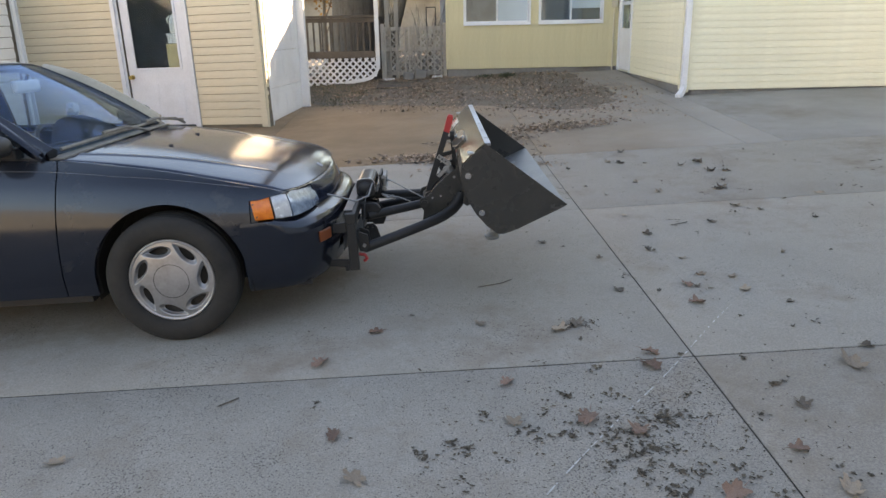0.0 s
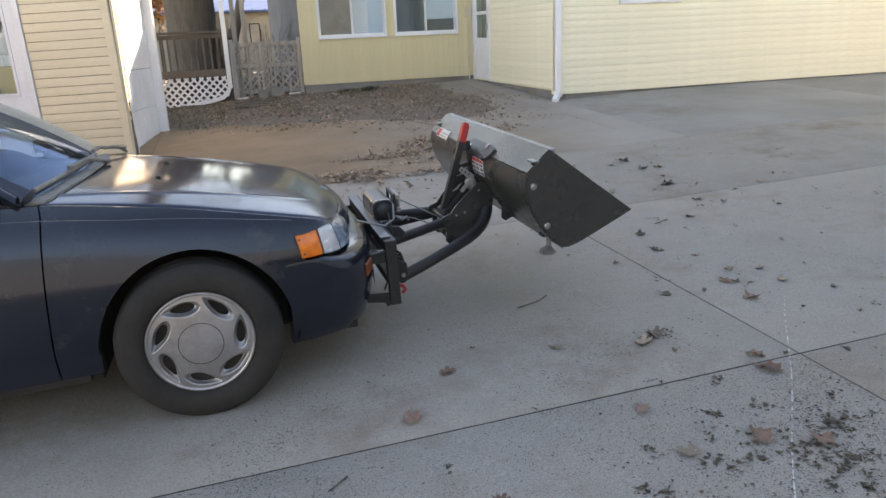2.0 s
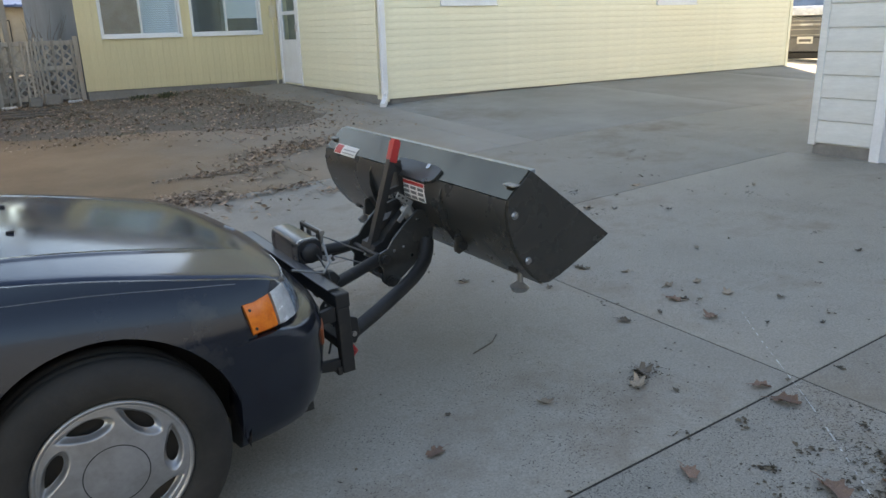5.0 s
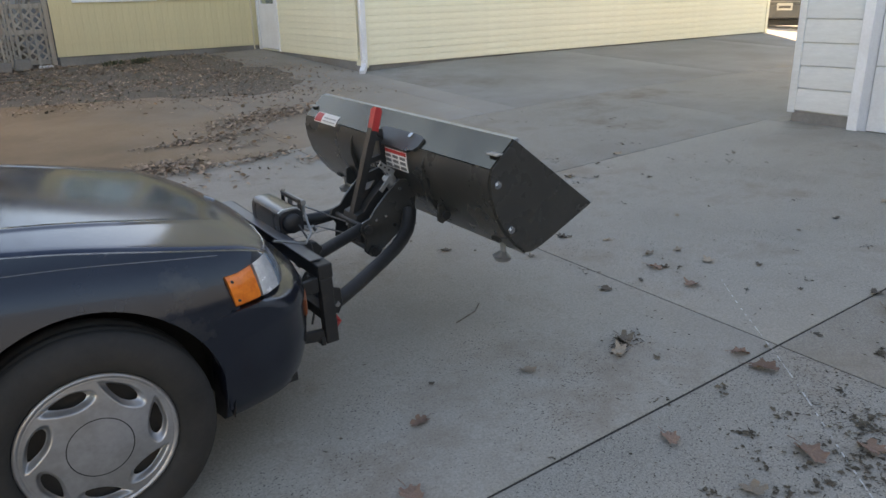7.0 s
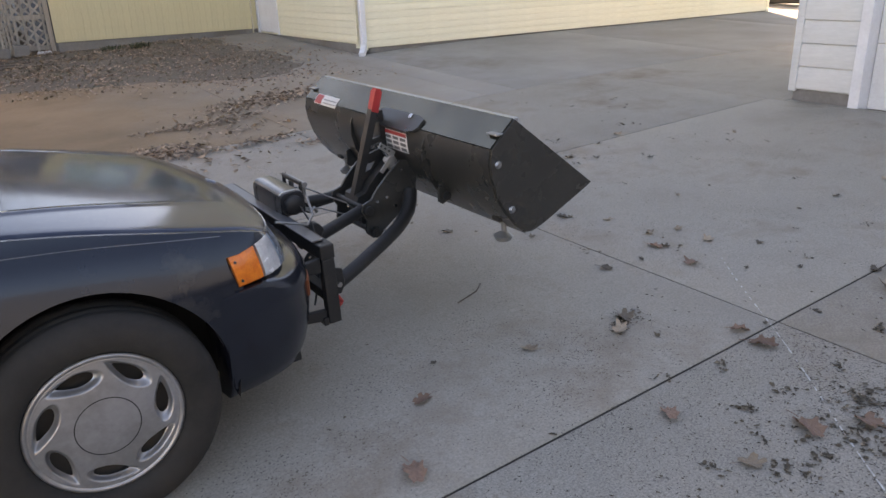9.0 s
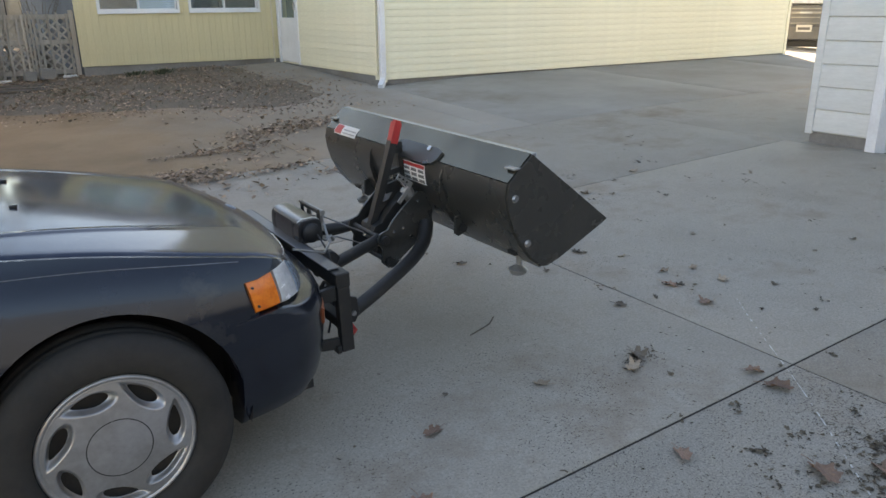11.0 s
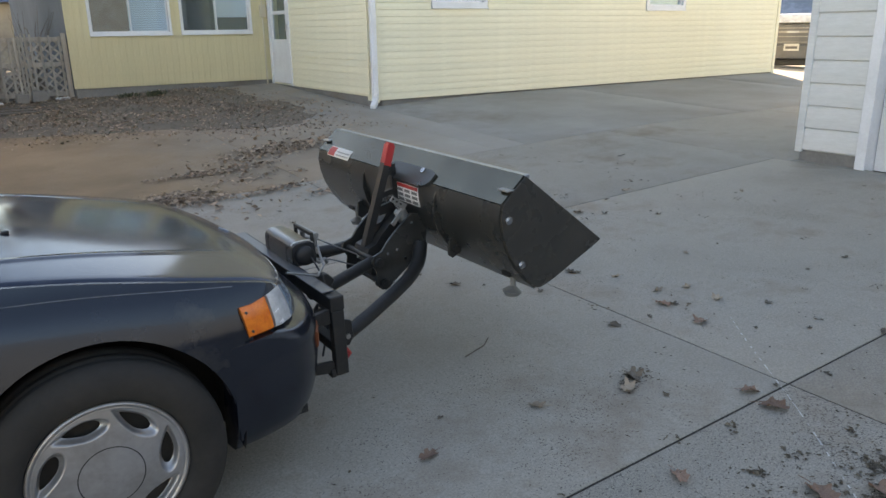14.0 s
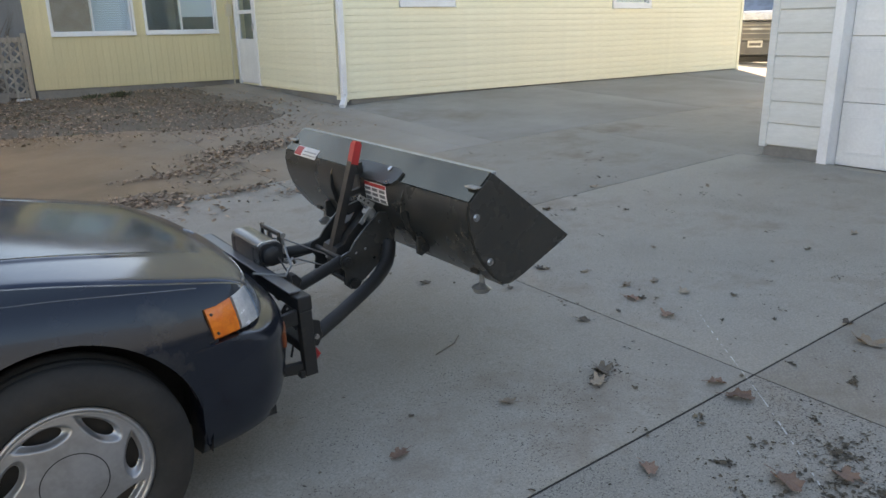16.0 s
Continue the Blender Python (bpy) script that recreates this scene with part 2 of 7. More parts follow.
M = dict(
    concrete=surf("concrete", (0.395, 0.365, 0.322), 0.85, dark=(0.288, 0.260, 0.222), scale=1.3, amount=0.75, fine=120, bump=0.3, bump_dist=0.002, vary=0.06, dirt=(0.175, 0.135, 0.10), dirt_scale=1.3, dirt_lo=0.50, dirt_mix=0.72, world_space=True, grain=0.62, crisp=0.14, pits=(125, 0.68)),
    concrete_worn=surf("worn speckled concrete", (0.415, 0.38, 0.333), 0.88, dark=(0.315, 0.285, 0.245), scale=1.6, amount=0.8, fine=170, bump=0.4, bump_dist=0.002, vary=0.04, dirt=(0.205, 0.16, 0.118), dirt_scale=1.5, dirt_lo=0.50, dirt_mix=0.62, world_space=True, grain=0.50, crisp=0.13, pits=(125, 0.62)),
    chalk=surf("pale scratch", (0.62, 0.61, 0.585), 0.9, scale=30, amount=0.6),
    apron=surf("stained concrete", (0.318, 0.222, 0.14), 0.9, dark=(0.215, 0.143, 0.084), scale=0.8, amount=0.6, fine=70, bump=0.5, dirt=(0.17, 0.115, 0.065), dirt_scale=0.5, dirt_lo=0.5, world_space=True, fade=(-1.2, 2.6, (0.34, 0.32, 0.29), (0.26, 0.235, 0.205))),
    apron_grey=surf("grey concrete", (0.33, 0.315, 0.29), 0.9, dark=(0.25, 0.235, 0.21), scale=0.9, amount=0.5, fine=80, bump=0.4, dirt=(0.18, 0.155, 0.125), dirt_scale=0.5, dirt_lo=0.56, world_space=True),
    soil=surf("soil", (0.20, 0.162, 0.128), 0.95, scale=2, amount=0.6, fine=40, bump=0.8, bump_dist=0.01, dirt=(0.12, 0.115, 0.07), dirt_scale=1.3, world_space=True),
    gap=surf("joint dirt", (0.032, 0.027, 0.022), 0.95, scale=6, amount=0.6, world_space=True),
    cream=surf("cream vinyl siding", (0.60, 0.532, 0.402), 0.5, dark=(0.56, 0.492, 0.368), scale=1.2, amount=0.35, fine=25, bump=0.12, stretch=(0.3, 0.3, 2), vary=0.03, dirt=(0.51, 0.44, 0.32), dirt_scale=0.5, dirt_lo=0.6),
    yellow=surf("pale yellow vinyl siding", (0.82, 0.775, 0.60), 0.5, dark=(0.77, 0.725, 0.55), scale=1.2, amount=0.35, fine=25, bump=0.12, stretch=(0.3, 0.3, 2), vary=0.03, dirt=(0.61, 0.54, 0.35), dirt_scale=0.5, dirt_lo=0.62),
    house=surf("yellow painted wood", (0.65, 0.572, 0.37), 0.65, dark=(0.60, 0.522, 0.325), scale=2, amount=0.4, fine=50, bump=0.2, stretch=(3, 3, 0.3), vary=0.02, dirt=(0.46, 0.39, 0.21), dirt_scale=1.0, dirt_lo=0.63),
    white=surf("white paint", (0.745, 0.76, 0.785), 0.45, dark=(0.68, 0.69, 0.71), scale=2, amount=0.3, fine=40, bump=0.1, dirt=(0.58, 0.56, 0.51), dirt_scale=1.2, dirt_lo=0.64),
    # bluer copy of the white, its tint offsets warm bounced light
    door_white=surf("white door paint cooled against warm bounce", (0.655, 0.685, 0.745), 0.45, dark=(0.60, 0.625, 0.68), scale=2, amount=0.3, fine=40, bump=0.08, dirt=(0.52, 0.52, 0.52), dirt_scale=1.2, dirt_lo=0.64),
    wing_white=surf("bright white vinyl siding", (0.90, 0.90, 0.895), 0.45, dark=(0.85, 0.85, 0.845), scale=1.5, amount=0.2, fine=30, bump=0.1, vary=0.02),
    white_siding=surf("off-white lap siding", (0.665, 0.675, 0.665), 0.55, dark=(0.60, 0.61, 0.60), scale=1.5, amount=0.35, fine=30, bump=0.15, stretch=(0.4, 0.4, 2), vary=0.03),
    foundation=surf("foundation block", (0.27, 0.26, 0.25), 0.9, scale=2, amount=0.6, fine=40, bump=0.5, dirt=(0.16, 0.14, 0.12)),
    grey_wood=surf("weathered wood", (0.44, 0.41, 0.37), 0.85, dark=(0.31, 0.28, 0.25), scale=4, amount=0.7, fine=60, bump=0.5, stretch=(4, 4, 0.5), vary=0.2),
    brown_wood=surf("brown stained wood", (0.15, 0.122, 0.10), 0.8, dark=(0.09, 0.072, 0.058), scale=4, amount=0.6, fine=60, bump=0.4, vary=0.15),
    bark=surf("bark", (0.26, 0.225, 0.185), 0.95, dark=(0.125, 0.105, 0.085), scale=5, amount=1.0, fine=22, bump=1.0, bump_dist=0.03, stretch=(4, 4, 0.6)),
    roofing=surf("roof shingle", (0.12, 0.11, 0.10), 0.9, scale=4, amount=0.6),
    blue_roof=surf("blue metal roof", (0.10, 0.17, 0.36), 0.45, scale=2, amount=0.3, metal=0.2),
    beige=surf("beige stucco", (0.44, 0.40, 0.34), 0.85, scale=1.5, amount=0.4),
    dark=surf("dark interior", (0.035, 0.04, 0.05), 0.8, amount=0.3),
    room=surf("room wall", (0.20, 0.24, 0.30), 0.9, amount=0.3),
    curtain=surf("white curtain", (0.74, 0.76, 0.80), 0.9, amount=0.3, stretch=(8, 8, 0.3)),
    pane=glass("window glass", base=0.085, sheen=(0.8, 0.92, 1.0)),
    clear=glass("door glass", base=0.02),
    # blue mirror colour stands in for the deep blue sky reflected there
    screen=glass("windshield glass", (0.86, 0.92, 0.94), 0.01, 0.04, (0.21, 0.29, 0.44)),
    paint=surf("navy car paint", (0.0118, 0.0138, 0.0212), 0.17, dark=(0.009, 0.0106, 0.0165), scale=4, amount=0.45, fine=14, bump=0.012, coat=0.2, dirt=(0.045, 0.041, 0.038), dirt_scale=3.2, dirt_lo=0.55),
    hood=surf("oxidised navy paint", (0.021, 0.027, 0.044), 0.12, dark=(0.015, 0.019, 0.033), scale=3, amount=0.5, fine=30, bump=0.003, spec=0.38, dirt=(0.052, 0.052, 0.060), dirt_scale=2.2, dirt_lo=0.55),
    roof_paint=surf("faded brown-grey roof paint", (0.25, 0.215, 0.165), 0.42, dark=(0.19, 0.16, 0.122), scale=3, amount=0.5, coat=0.15),
    # paler copy of the roof paint; its lightness stands in for sun
    peeled=surf("peeled tan paint lightened as if sunlit", (0.42, 0.37, 0.285), 0.5, dark=(0.33, 0.285, 0.21), scale=5, amount=0.6, fine=60, bump=0.05),
    black_plastic=surf("black plastic", (0.018, 0.018, 0.019), 0.5, amount=0.4, fine=80),
    rubber=surf("tyre rubber", (0.015, 0.0142, 0.0135), 0.85, dark=(0.030, 0.027, 0.024), scale=6, amount=0.6, fine=60, bump=0.3),
    cover=surf("silver wheel cover", (0.40, 0.40, 0.41), 0.34, metal=0.7, dark=(0.33, 0.325, 0.32), scale=8, amount=0.35, fine=60, bump=0.03, dirt=(0.27, 0.23, 0.19), dirt_scale=9, dirt_lo=0.64),
    brake=surf("dirty dark steel", (0.05, 0.045, 0.04), 0.7, metal=0.4),
    orange=surf("orange lens", (0.85, 0.20, 0.015), 0.25, dark=(0.75, 0.15, 0.01), scale=30, amount=0.3, coat=0.6, fine=120, bump=0.15),
    red=surf("red paint", (0.45, 0.03, 0.03), 0.45, amount=0.4),
    lens=surf("headlight lens", (0.56, 0.68, 0.80), 0.08, metal=0.35, dark=(0.22, 0.30, 0.40), scale=26, amount=0.9, fine=60, bump=0.25, coat=1.0),
    clear_lens=surf("clear ribbed lens", (0.70, 0.72, 0.74), 0.25, metal=0.3, scale=20, amount=0.4, coat=0.8),
    chrome=surf("bright steel", (0.62, 0.62, 0.63), 0.25, metal=1.0, amount=0.3),
    bare=surf("bright bare steel", (0.50, 0.52, 0.55), 0.35, metal=0.8, amount=0.4),
    winch=surf("glossy dark grey cover", (0.016, 0.017, 0.020), 0.28, amount=0.4, coat=0.3),
    tray=surf("worn pale steel plate", (0.14, 0.145, 0.155), 0.35, metal=0.4, amount=0.5),
    ply=surf("tan plywood", (0.52, 0.42, 0.25), 0.7, dark=(0.44, 0.35, 0.2), scale=5, amount=0.4),
    zinc=surf("zinc plate", (0.36, 0.36, 0.35), 0.45, metal=0.7, amount=0.5),
    blade=surf("black powder-coated steel", (0.027, 0.027, 0.026), 0.26, dark=(0.042, 0.041, 0.037), scale=3, amount=0.6, fine=60, bump=0.06, dirt=(0.070, 0.062, 0.050), dirt_scale=4, dirt_lo=0.6),
    # warm metal colour stands in for the sunlit yellow wall mirrored here
    flange=surf("glossy steel flange with a warm reflection in its colour", (0.20, 0.182, 0.142), 0.16, metal=0.95, dark=(0.13, 0.12, 0.098), scale=4, amount=0.6),
    # dark wall backing stands in for shade in the gaps between boards
    gap_backing=surf("dark backing for shaded siding gaps", (0.17, 0.145, 0.11), 0.9, amount=0.3),
    apron_mid=surf("brown-tinged concrete", (0.345, 0.315, 0.275), 0.85, dark=(0.265, 0.232, 0.195), scale=1.3, amount=0.7, fine=130, bump=0.3, bump_dist=0.002, dirt=(0.18, 0.142, 0.105), dirt_scale=1.2, dirt_lo=0.5, dirt_mix=0.7, world_space=True, grain=0.5, crisp=0.14),
    stripe=surf("grey pinstripe", (0.17, 0.17, 0.175), 0.5, amount=0.3),
    grey_wall=surf("blue-grey wall", (0.19, 0.21, 0.24), 0.8, amount=0.5, scale=0.8),
    marker=surf("dull amber lens", (0.27, 0.065, 0.018), 0.4, amount=0.4),
    steel=surf("black steel tube", (0.028, 0.028, 0.028), 0.45, amount=0.5, spec=0.35, fine=60, dirt=(0.06, 0.05, 0.04), dirt_scale=6),
    sticker=surf("white sticker", (0.72, 0.71, 0.68), 0.4, amount=0.2),
    ink=surf("grey ink", (0.12, 0.12, 0.12), 0.5, amount=0.1),
    dusty=surf("dusty grey plastic", (0.32, 0.29, 0.25), 0.7, dark=(0.10, 0.095, 0.085), scale=12, amount=0.8, fine=80),
    well=surf("dusty dark liner", (0.035, 0.031, 0.027), 0.95, scale=6, amount=0.6),
    blind=surf("pale window blind", (0.62, 0.67, 0.77), 0.85, amount=0.25, stretch=(0.3, 0.3, 12), scale=4),
    seat=surf("grey seat cloth", (0.22, 0.21, 0.20), 0.9, amount=0.4),
    silver_paint=surf("light truck paint", (0.60, 0.62, 0.64), 0.25, amount=0.2, coat=0.8),
    brass=surf("brass", (0.55, 0.38, 0.12), 0.3, metal=1.0, amount=0.3),
    leaf=surf("dry leaf", (0.41, 0.305, 0.225), 0.8, dark=(0.22, 0.152, 0.11), scale=20, amount=0.6, fine=120, bump=0.3, island=0.55),
    leaf_one=surf("dry fallen leaf", (0.33, 0.205, 0.15), 0.8, dark=(0.19, 0.112, 0.082), scale=26, amount=0.8, fine=120, bump=0.4, vary=0.3),
    leaf_tan=surf("pale tan fallen leaf", (0.43, 0.34, 0.255), 0.8, dark=(0.27, 0.20, 0.145), scale=26, amount=0.8, fine=120, bump=0.4, vary=0.25),
    leaf_grey=surf("grey weathered leaf", (0.20, 0.165, 0.13), 0.85, dark=(0.115, 0.09, 0.07), scale=26, amount=0.8, fine=120, bump=0.4, vary=0.3),
    truck_glass=surf("sky-bright windshield", (0.30, 0.36, 0.43), 0.12, metal=0.7, amount=0.2),
    dark_leaf=surf("wet dark leaf", (0.125, 0.098, 0.068), 0.85, dark=(0.07, 0.055, 0.04), scale=20, amount=0.6, island=0.4),
    leaf_orange=surf("autumn leaf", (0.45, 0.22, 0.06), 0.8, scale=20, amount=0.5, island=0.4),
    weed=surf("green weed", (0.105, 0.115, 0.065), 0.8, scale=8, amount=0.6, island=0.4),
    grass=surf("dull grass", (0.10, 0.10, 0.045), 0.9, scale=5, amount=0.7, island=0.4),
)

# bluish specular tint stands in for blue sky mirrored in the paint
for key, tint in (("hood", (0.60, 0.78, 1.0, 1)), ("paint", (0.74, 0.87, 1.0, 1))):
    M[key].node_tree.nodes["Principled BSDF"].inputs["Specular Tint"].default_value = tint


# ---- building helpers ----
def thing(name, place=None, label="", category="", group="", kind=""):
    e = new(name)
    e.matrix_world = place or Matrix()
    return tagged(e, label, category, group, kind)


def part(name, bm, material, parent, label=""):
    me = bpy.data.meshes.new(name)
    bm.normal_update()
    bm.to_mesh(me)
    bm.free()
    me.materials.append(material)
    ob = new(name, me)
    if parent:
        ob.parent = parent
    if label:
        ob["label"] = label
    return ob


def smooth(ob, angle=0.7):
    me = ob.data
    me.polygons.foreach_set("use_smooth", [True] * len(me.polygons))
    bm = bmesh.new()
    bm.from_mesh(me)
    for e in bm.edges:
        if len(e.link_faces) == 2 and e.calc_face_angle(0) > angle:
            e.smooth = False
    bm.to_mesh(me)
    bm.free()
    return ob


def whole(name, bm, material, label="", category="", group="", kind=""):
    return tagged(part(name, bm, material, None), label, category, group, kind)


def shared(name, me, m, parent=None):
    ob = new(name, me)
    ob.parent = parent
    ob.matrix_local = m if parent else m
    if not parent:
        ob.matrix_world = m
    return ob


def mesh_of(name, bm, material):
    me = bpy.data.meshes.new(name)
    bm.normal_update()
    bm.to_mesh(me)
    bm.free()
    me.materials.append(material)
    return me


def box(bm, lo, hi, bevel=0.0, m=None):
    c = [(a + b) / 2 for a, b in zip(lo, hi)]
    s = [abs(b - a) for a, b in zip(lo, hi)]
    mat = Matrix.Translation(c) @ Matrix.Diagonal((*s, 1))
    vs = bmesh.ops.create_cube(bm, size=1, matrix=(m @ mat) if m else mat)["verts"]
    if bevel:
        es = list({e for v in vs for e in v.link_edges})
        bmesh.ops.bevel(bm, geom=es, offset=bevel, segments=2, affect="EDGES", profile=0.5)
    return bm


def boxes(*spans, bevel=0.0):
    bm = bmesh.new()
    for lo, hi in spans:
        box(bm, lo, hi, bevel)
    return bm


def prism(pts, y0, y1, bevel=0.0):
    """A plate whose outline lies in x, z, between y0 and y1."""
    bm = bmesh.new()
    a = [bm.verts.new((x, y0, z)) for x, z in pts]
    b = [bm.verts.new((x, y1, z)) for x, z in pts]
    bm.faces.new(a)
    bm.faces.new(b[::-1])
    n = len(pts)
    for i in range(n):
        bm.faces.new((a[(i + 1) % n], a[i], b[i], b[(i + 1) % n]))
    bmesh.ops.recalc_face_normals(bm, faces=bm.faces)
    if bevel:
        bmesh.ops.bevel(bm, geom=list(bm.edges), offset=bevel, segments=1, affect="EDGES")
    return bm


def tube(pts, r, n=10, bm=None, square=False, taper=None):
    """A round (or square) bar along points."""
    bm = bm or bmesh.new()
    pts = [Vector(p) for p in pts]
    rings, side = [], None
    for i, p in enumerate(pts):
        d = (pts[min(i + 1, len(pts) - 1)] - pts[max(i - 1, 0)]).normalized()
        if side is None:
            side = d.orthogonal().normalized() if abs(d.z) > 0.99 else d.cross(Vector((0, 0, 1))).normalized()
        side = (side - d * side.dot(d)).normalized()
        up = d.cross(side)
        rr = taper[i] if taper else r
        k = 4 if square else n
        off = math.pi / 4 if square else 0
        f = math.sqrt(2) if square else 1
        rings.append([bm.verts.new(p + (side * math.cos(off + 2 * math.pi * j / k) + up * math.sin(off + 2 * math.pi * j / k)) * rr * f) for j in range(k)])
    k = len(rings[0])
    for a, b in zip(rings, rings[1:]):
        for j in range(k):
            bm.faces.new((a[j], a[(j + 1) % k], b[(j + 1) % k], b[j]))
    bm.faces.new(rings[0][::-1])
    bm.faces.new(rings[-1])
    return bm


def disc(bm, centre, axis, r, depth, n=16):
    """A short cylinder."""
    c, a = Vector(centre), Vector(axis).normalized()
    return tube([c - a * depth / 2, c + a * depth / 2], r, n, bm)


def lathe(profile, n=48, axis="Y"):
    """Turns (radius, along) pairs round the y axis."""
    bm = bmesh.new()
    rings = []
    for r, h in profile:
        rings.append([bm.verts.new((r * math.cos(2 * math.pi * j / n), h, r * math.sin(2 * math.pi * j / n))) for j in range(n)])
    for a, b in zip(rings, rings[1:]):
        for j in range(n):
            bm.faces.new((a[j], a[(j + 1) % n], b[(j + 1) % n], b[j]))
    return bm


def patch(f, us, vs, thick=0.0):
    """A sheet through f(u, v)."""
    bm = bmesh.new()
    g = [[bm.verts.new(f(u, v)) for v in vs] for u in us]
    for i in range(len(us) - 1):
        for j in range(len(vs) - 1):
            bm.faces.new((g[i][j], g[i + 1][j], g[i + 1][j + 1], g[i][j + 1]))
    bmesh.ops.recalc_face_normals(bm, faces=bm.faces)
    if thick:
        bmesh.ops.solidify(bm, geom=list(bm.faces), thickness=thick)
    return bm


def curve(pts):
    """A smooth line through (x, y) pairs."""
    xs, ys = np.array([p[0] for p in pts], float), np.array([p[1] for p in pts], float)
    ms = np.gradient(ys, xs)

    def f(x):
        x = min(max(x, xs[0]), xs[-1])
        i = min(int(np.searchsorted(xs, x, "right")) - 1, len(xs) - 2)
        h = xs[i + 1] - xs[i]
        t = (x - xs[i]) / h
        return float((2 * t ** 3 - 3 * t ** 2 + 1) * ys[i] + (t ** 3 - 2 * t ** 2 + t) * h * ms[i] + (3 * t ** 2 - 2 * t ** 3) * ys[i + 1] + (t ** 3 - t ** 2) * h * ms[i + 1])
    return f


def lin(a, b, n):
    return [a + (b - a) * i / n for i in range(n + 1)]


def soft(v, k=0.6):
    """max(0, v), rounded."""
    return k * math.log1p(math.exp(min(v / k, 40)))


def G(x, y):
    """Height of the ground: the drive falls towards the garage and rises to the house."""
    xx = 4.2 - soft(4.2 - max(x, -12.0), 0.5)
    yy = min(max(y, -14.0), 16.0)
    return 0.038 * xx + 0.007 * yy + 0.030 * soft(yy - 4.0, 0.4) - 0.062 * soft(min(x, 30.0) - 12.5, 0.5)


# ---- ground ----
def ground_sheet():
    def ticks(lo, hi, near):
        far = [12, 16, 24, 40, 70, 130, 260, 500]
        return [lo - k for k in reversed(far)] + near + [hi + k for k in far]
    xs, ys = ticks(-14, 18, lin(-14, 18, 64)), ticks(-14, 18, lin(-14, 18, 64))
    bm = patch(lambda x, y: Vector((x, y, G(x, y) - 0.035)), xs, ys)
    return whole("ground", bm, M["soil"], "bare soil and dead grass round the drive", "ground", kind="structure")


ground_sheet()
pavement = thing("pavement", None, "pale grey cast concrete driveway slabs with dark joints", "driveway", kind="structure")


def slab(x0, x1, y0, y1, mat, parent, name="slab", edge=None, thick=0.1):
    """A concrete slab that follows the ground, its rim rounded down into the joint."""
    r = 0.004
    nx, ny = max(2, int((x1 - x0) / 0.4)), max(2, int((y1 - y0) / 0.4))
    us = [0.0, r * 0.4, r] + lin(0, 1, nx)[1:-1] + [1 - r, 1 - r * 0.4, 1.0]

    def ticks(a, b, n, g):
        a, b = a + g, b - g
        return [a, a + r * 0.35, a + r] + lin(a, b, n)[1:-1] + [b - r, b - r * 0.35, b]
    xs, ys = ticks(x0, x1, nx, 0.0030), ticks(y0, y1, ny, 0.0046)

    def f(x, y):
        d = min(x - xs[0], xs[-1] - x, y - ys[0], ys[-1] - y)
        drop = 0.003 * max(0.0, 1 - d / r) ** 2
        wob = 0.0015 * noise.noise(Vector((x * 0.8, y * 0.8, 0)))
        return Vector((x, y, G(x, y) - drop + wob))
    bm = patch(f, xs, ys)
    low = [e for e in bm.edges if e.is_boundary]
    ret = bmesh.ops.extrude_edge_only(bm, edges=low)
    for v in ret["geom"]:
        if isinstance(v, bmesh.types.BMVert):
            v.co.z -= thick
    return smooth(part(name, bm, mat, parent), 0.9)


XS, YS = [-10.98, -7.32, -3.66, 0.0, 3.66], [-9.84, -7.38, -4.92, -2.46, 0.0, 2.46, 4.55]
for i in range(len(XS) - 1):
    for j in range(len(YS) - 1):
        slab(XS[i], XS[i + 1], YS[j], YS[j + 1], M["concrete_worn"] if YS[j + 1] <= 0 and XS[i] < -3 else M["apron_mid"] if YS[j + 1] == 0 else M["concrete"], pavement)
for x0, x1 in ((3.66, 7.32), (7.32, 10.98), (10.98, 20.0)):
    slab(x0, x1, 2.295, 4.55, M["concrete"], pavement)
slab(3.66, 3.748, -7.38, 2.29, M["concrete"], pavement)
for k, x in enumerate(XS[1:-1]):
    part("joint_filler", patch(lambda u, y: Vector((x + u, y, G(x, y) - 0.003)), [-0.009, 0.009], lin(YS[0], YS[-1], 40)), M["gap"], pavement)
for y in YS[1:]:
    part("joint_filler", patch(lambda x, u: Vector((x, y + u, G(x, y) - 0.0036)), lin(XS[0], 11.0 if y > 2 else XS[-1], 60), [-0.012, 0.012]), M["gap"], pavement)
apron = thing("apron", None, "older brown-stained concrete strip between drive and lawn", "pavement", kind="structure")
for x0, x1 in ((-10.98, -6.6), (-6.6, -3.1), (-3.1, 0.02), (0.02, 2.1)):
    slab(x0, x1, 4.55, 9.4, M["apron"], apron, "apron_slab")
slab(2.1, 2.5, 4.55, 11.7, M["apron"], apron, "apron_slab")
slab(1.4, 2.1, 9.4, 11.7, M["apron"], apron, "apron_slab")
for x0, x1 in ((2.5, 6.2), (6.2, 9.8), (9.8, 20.0)):
    slab(x0, x1, 4.55, 7.93 if x1 < 12 else 16.0, M["apron_grey"], apron, "apron_slab")
lawn_edge = curve([(-4.2, 9.5), (-2.9, 8.95), (-0.47, 7.75), (1.2, 6.9), (1.9, 7.5), (2.35, 9.6)])


def lawn_at(x, v):
    y = lawn_edge(x) + v * (12.6 - lawn_edge(x))
    z = G(x, y) - 0.012 + 0.035 * min(1, v * 5) * min(1, (1.85 - x) * 1.5) + 0.018 * noise.noise(Vector((x * 2, y * 2, 3)))
    return Vector((x, y, z))


lawn = smooth(whole("lawn", patch(lawn_at, lin(-4.2, 1.8, 56), lin(0, 1, 46)), M["soil"], "thin lawn covered with fallen leaves beside the house", "lawn", kind="structure"))


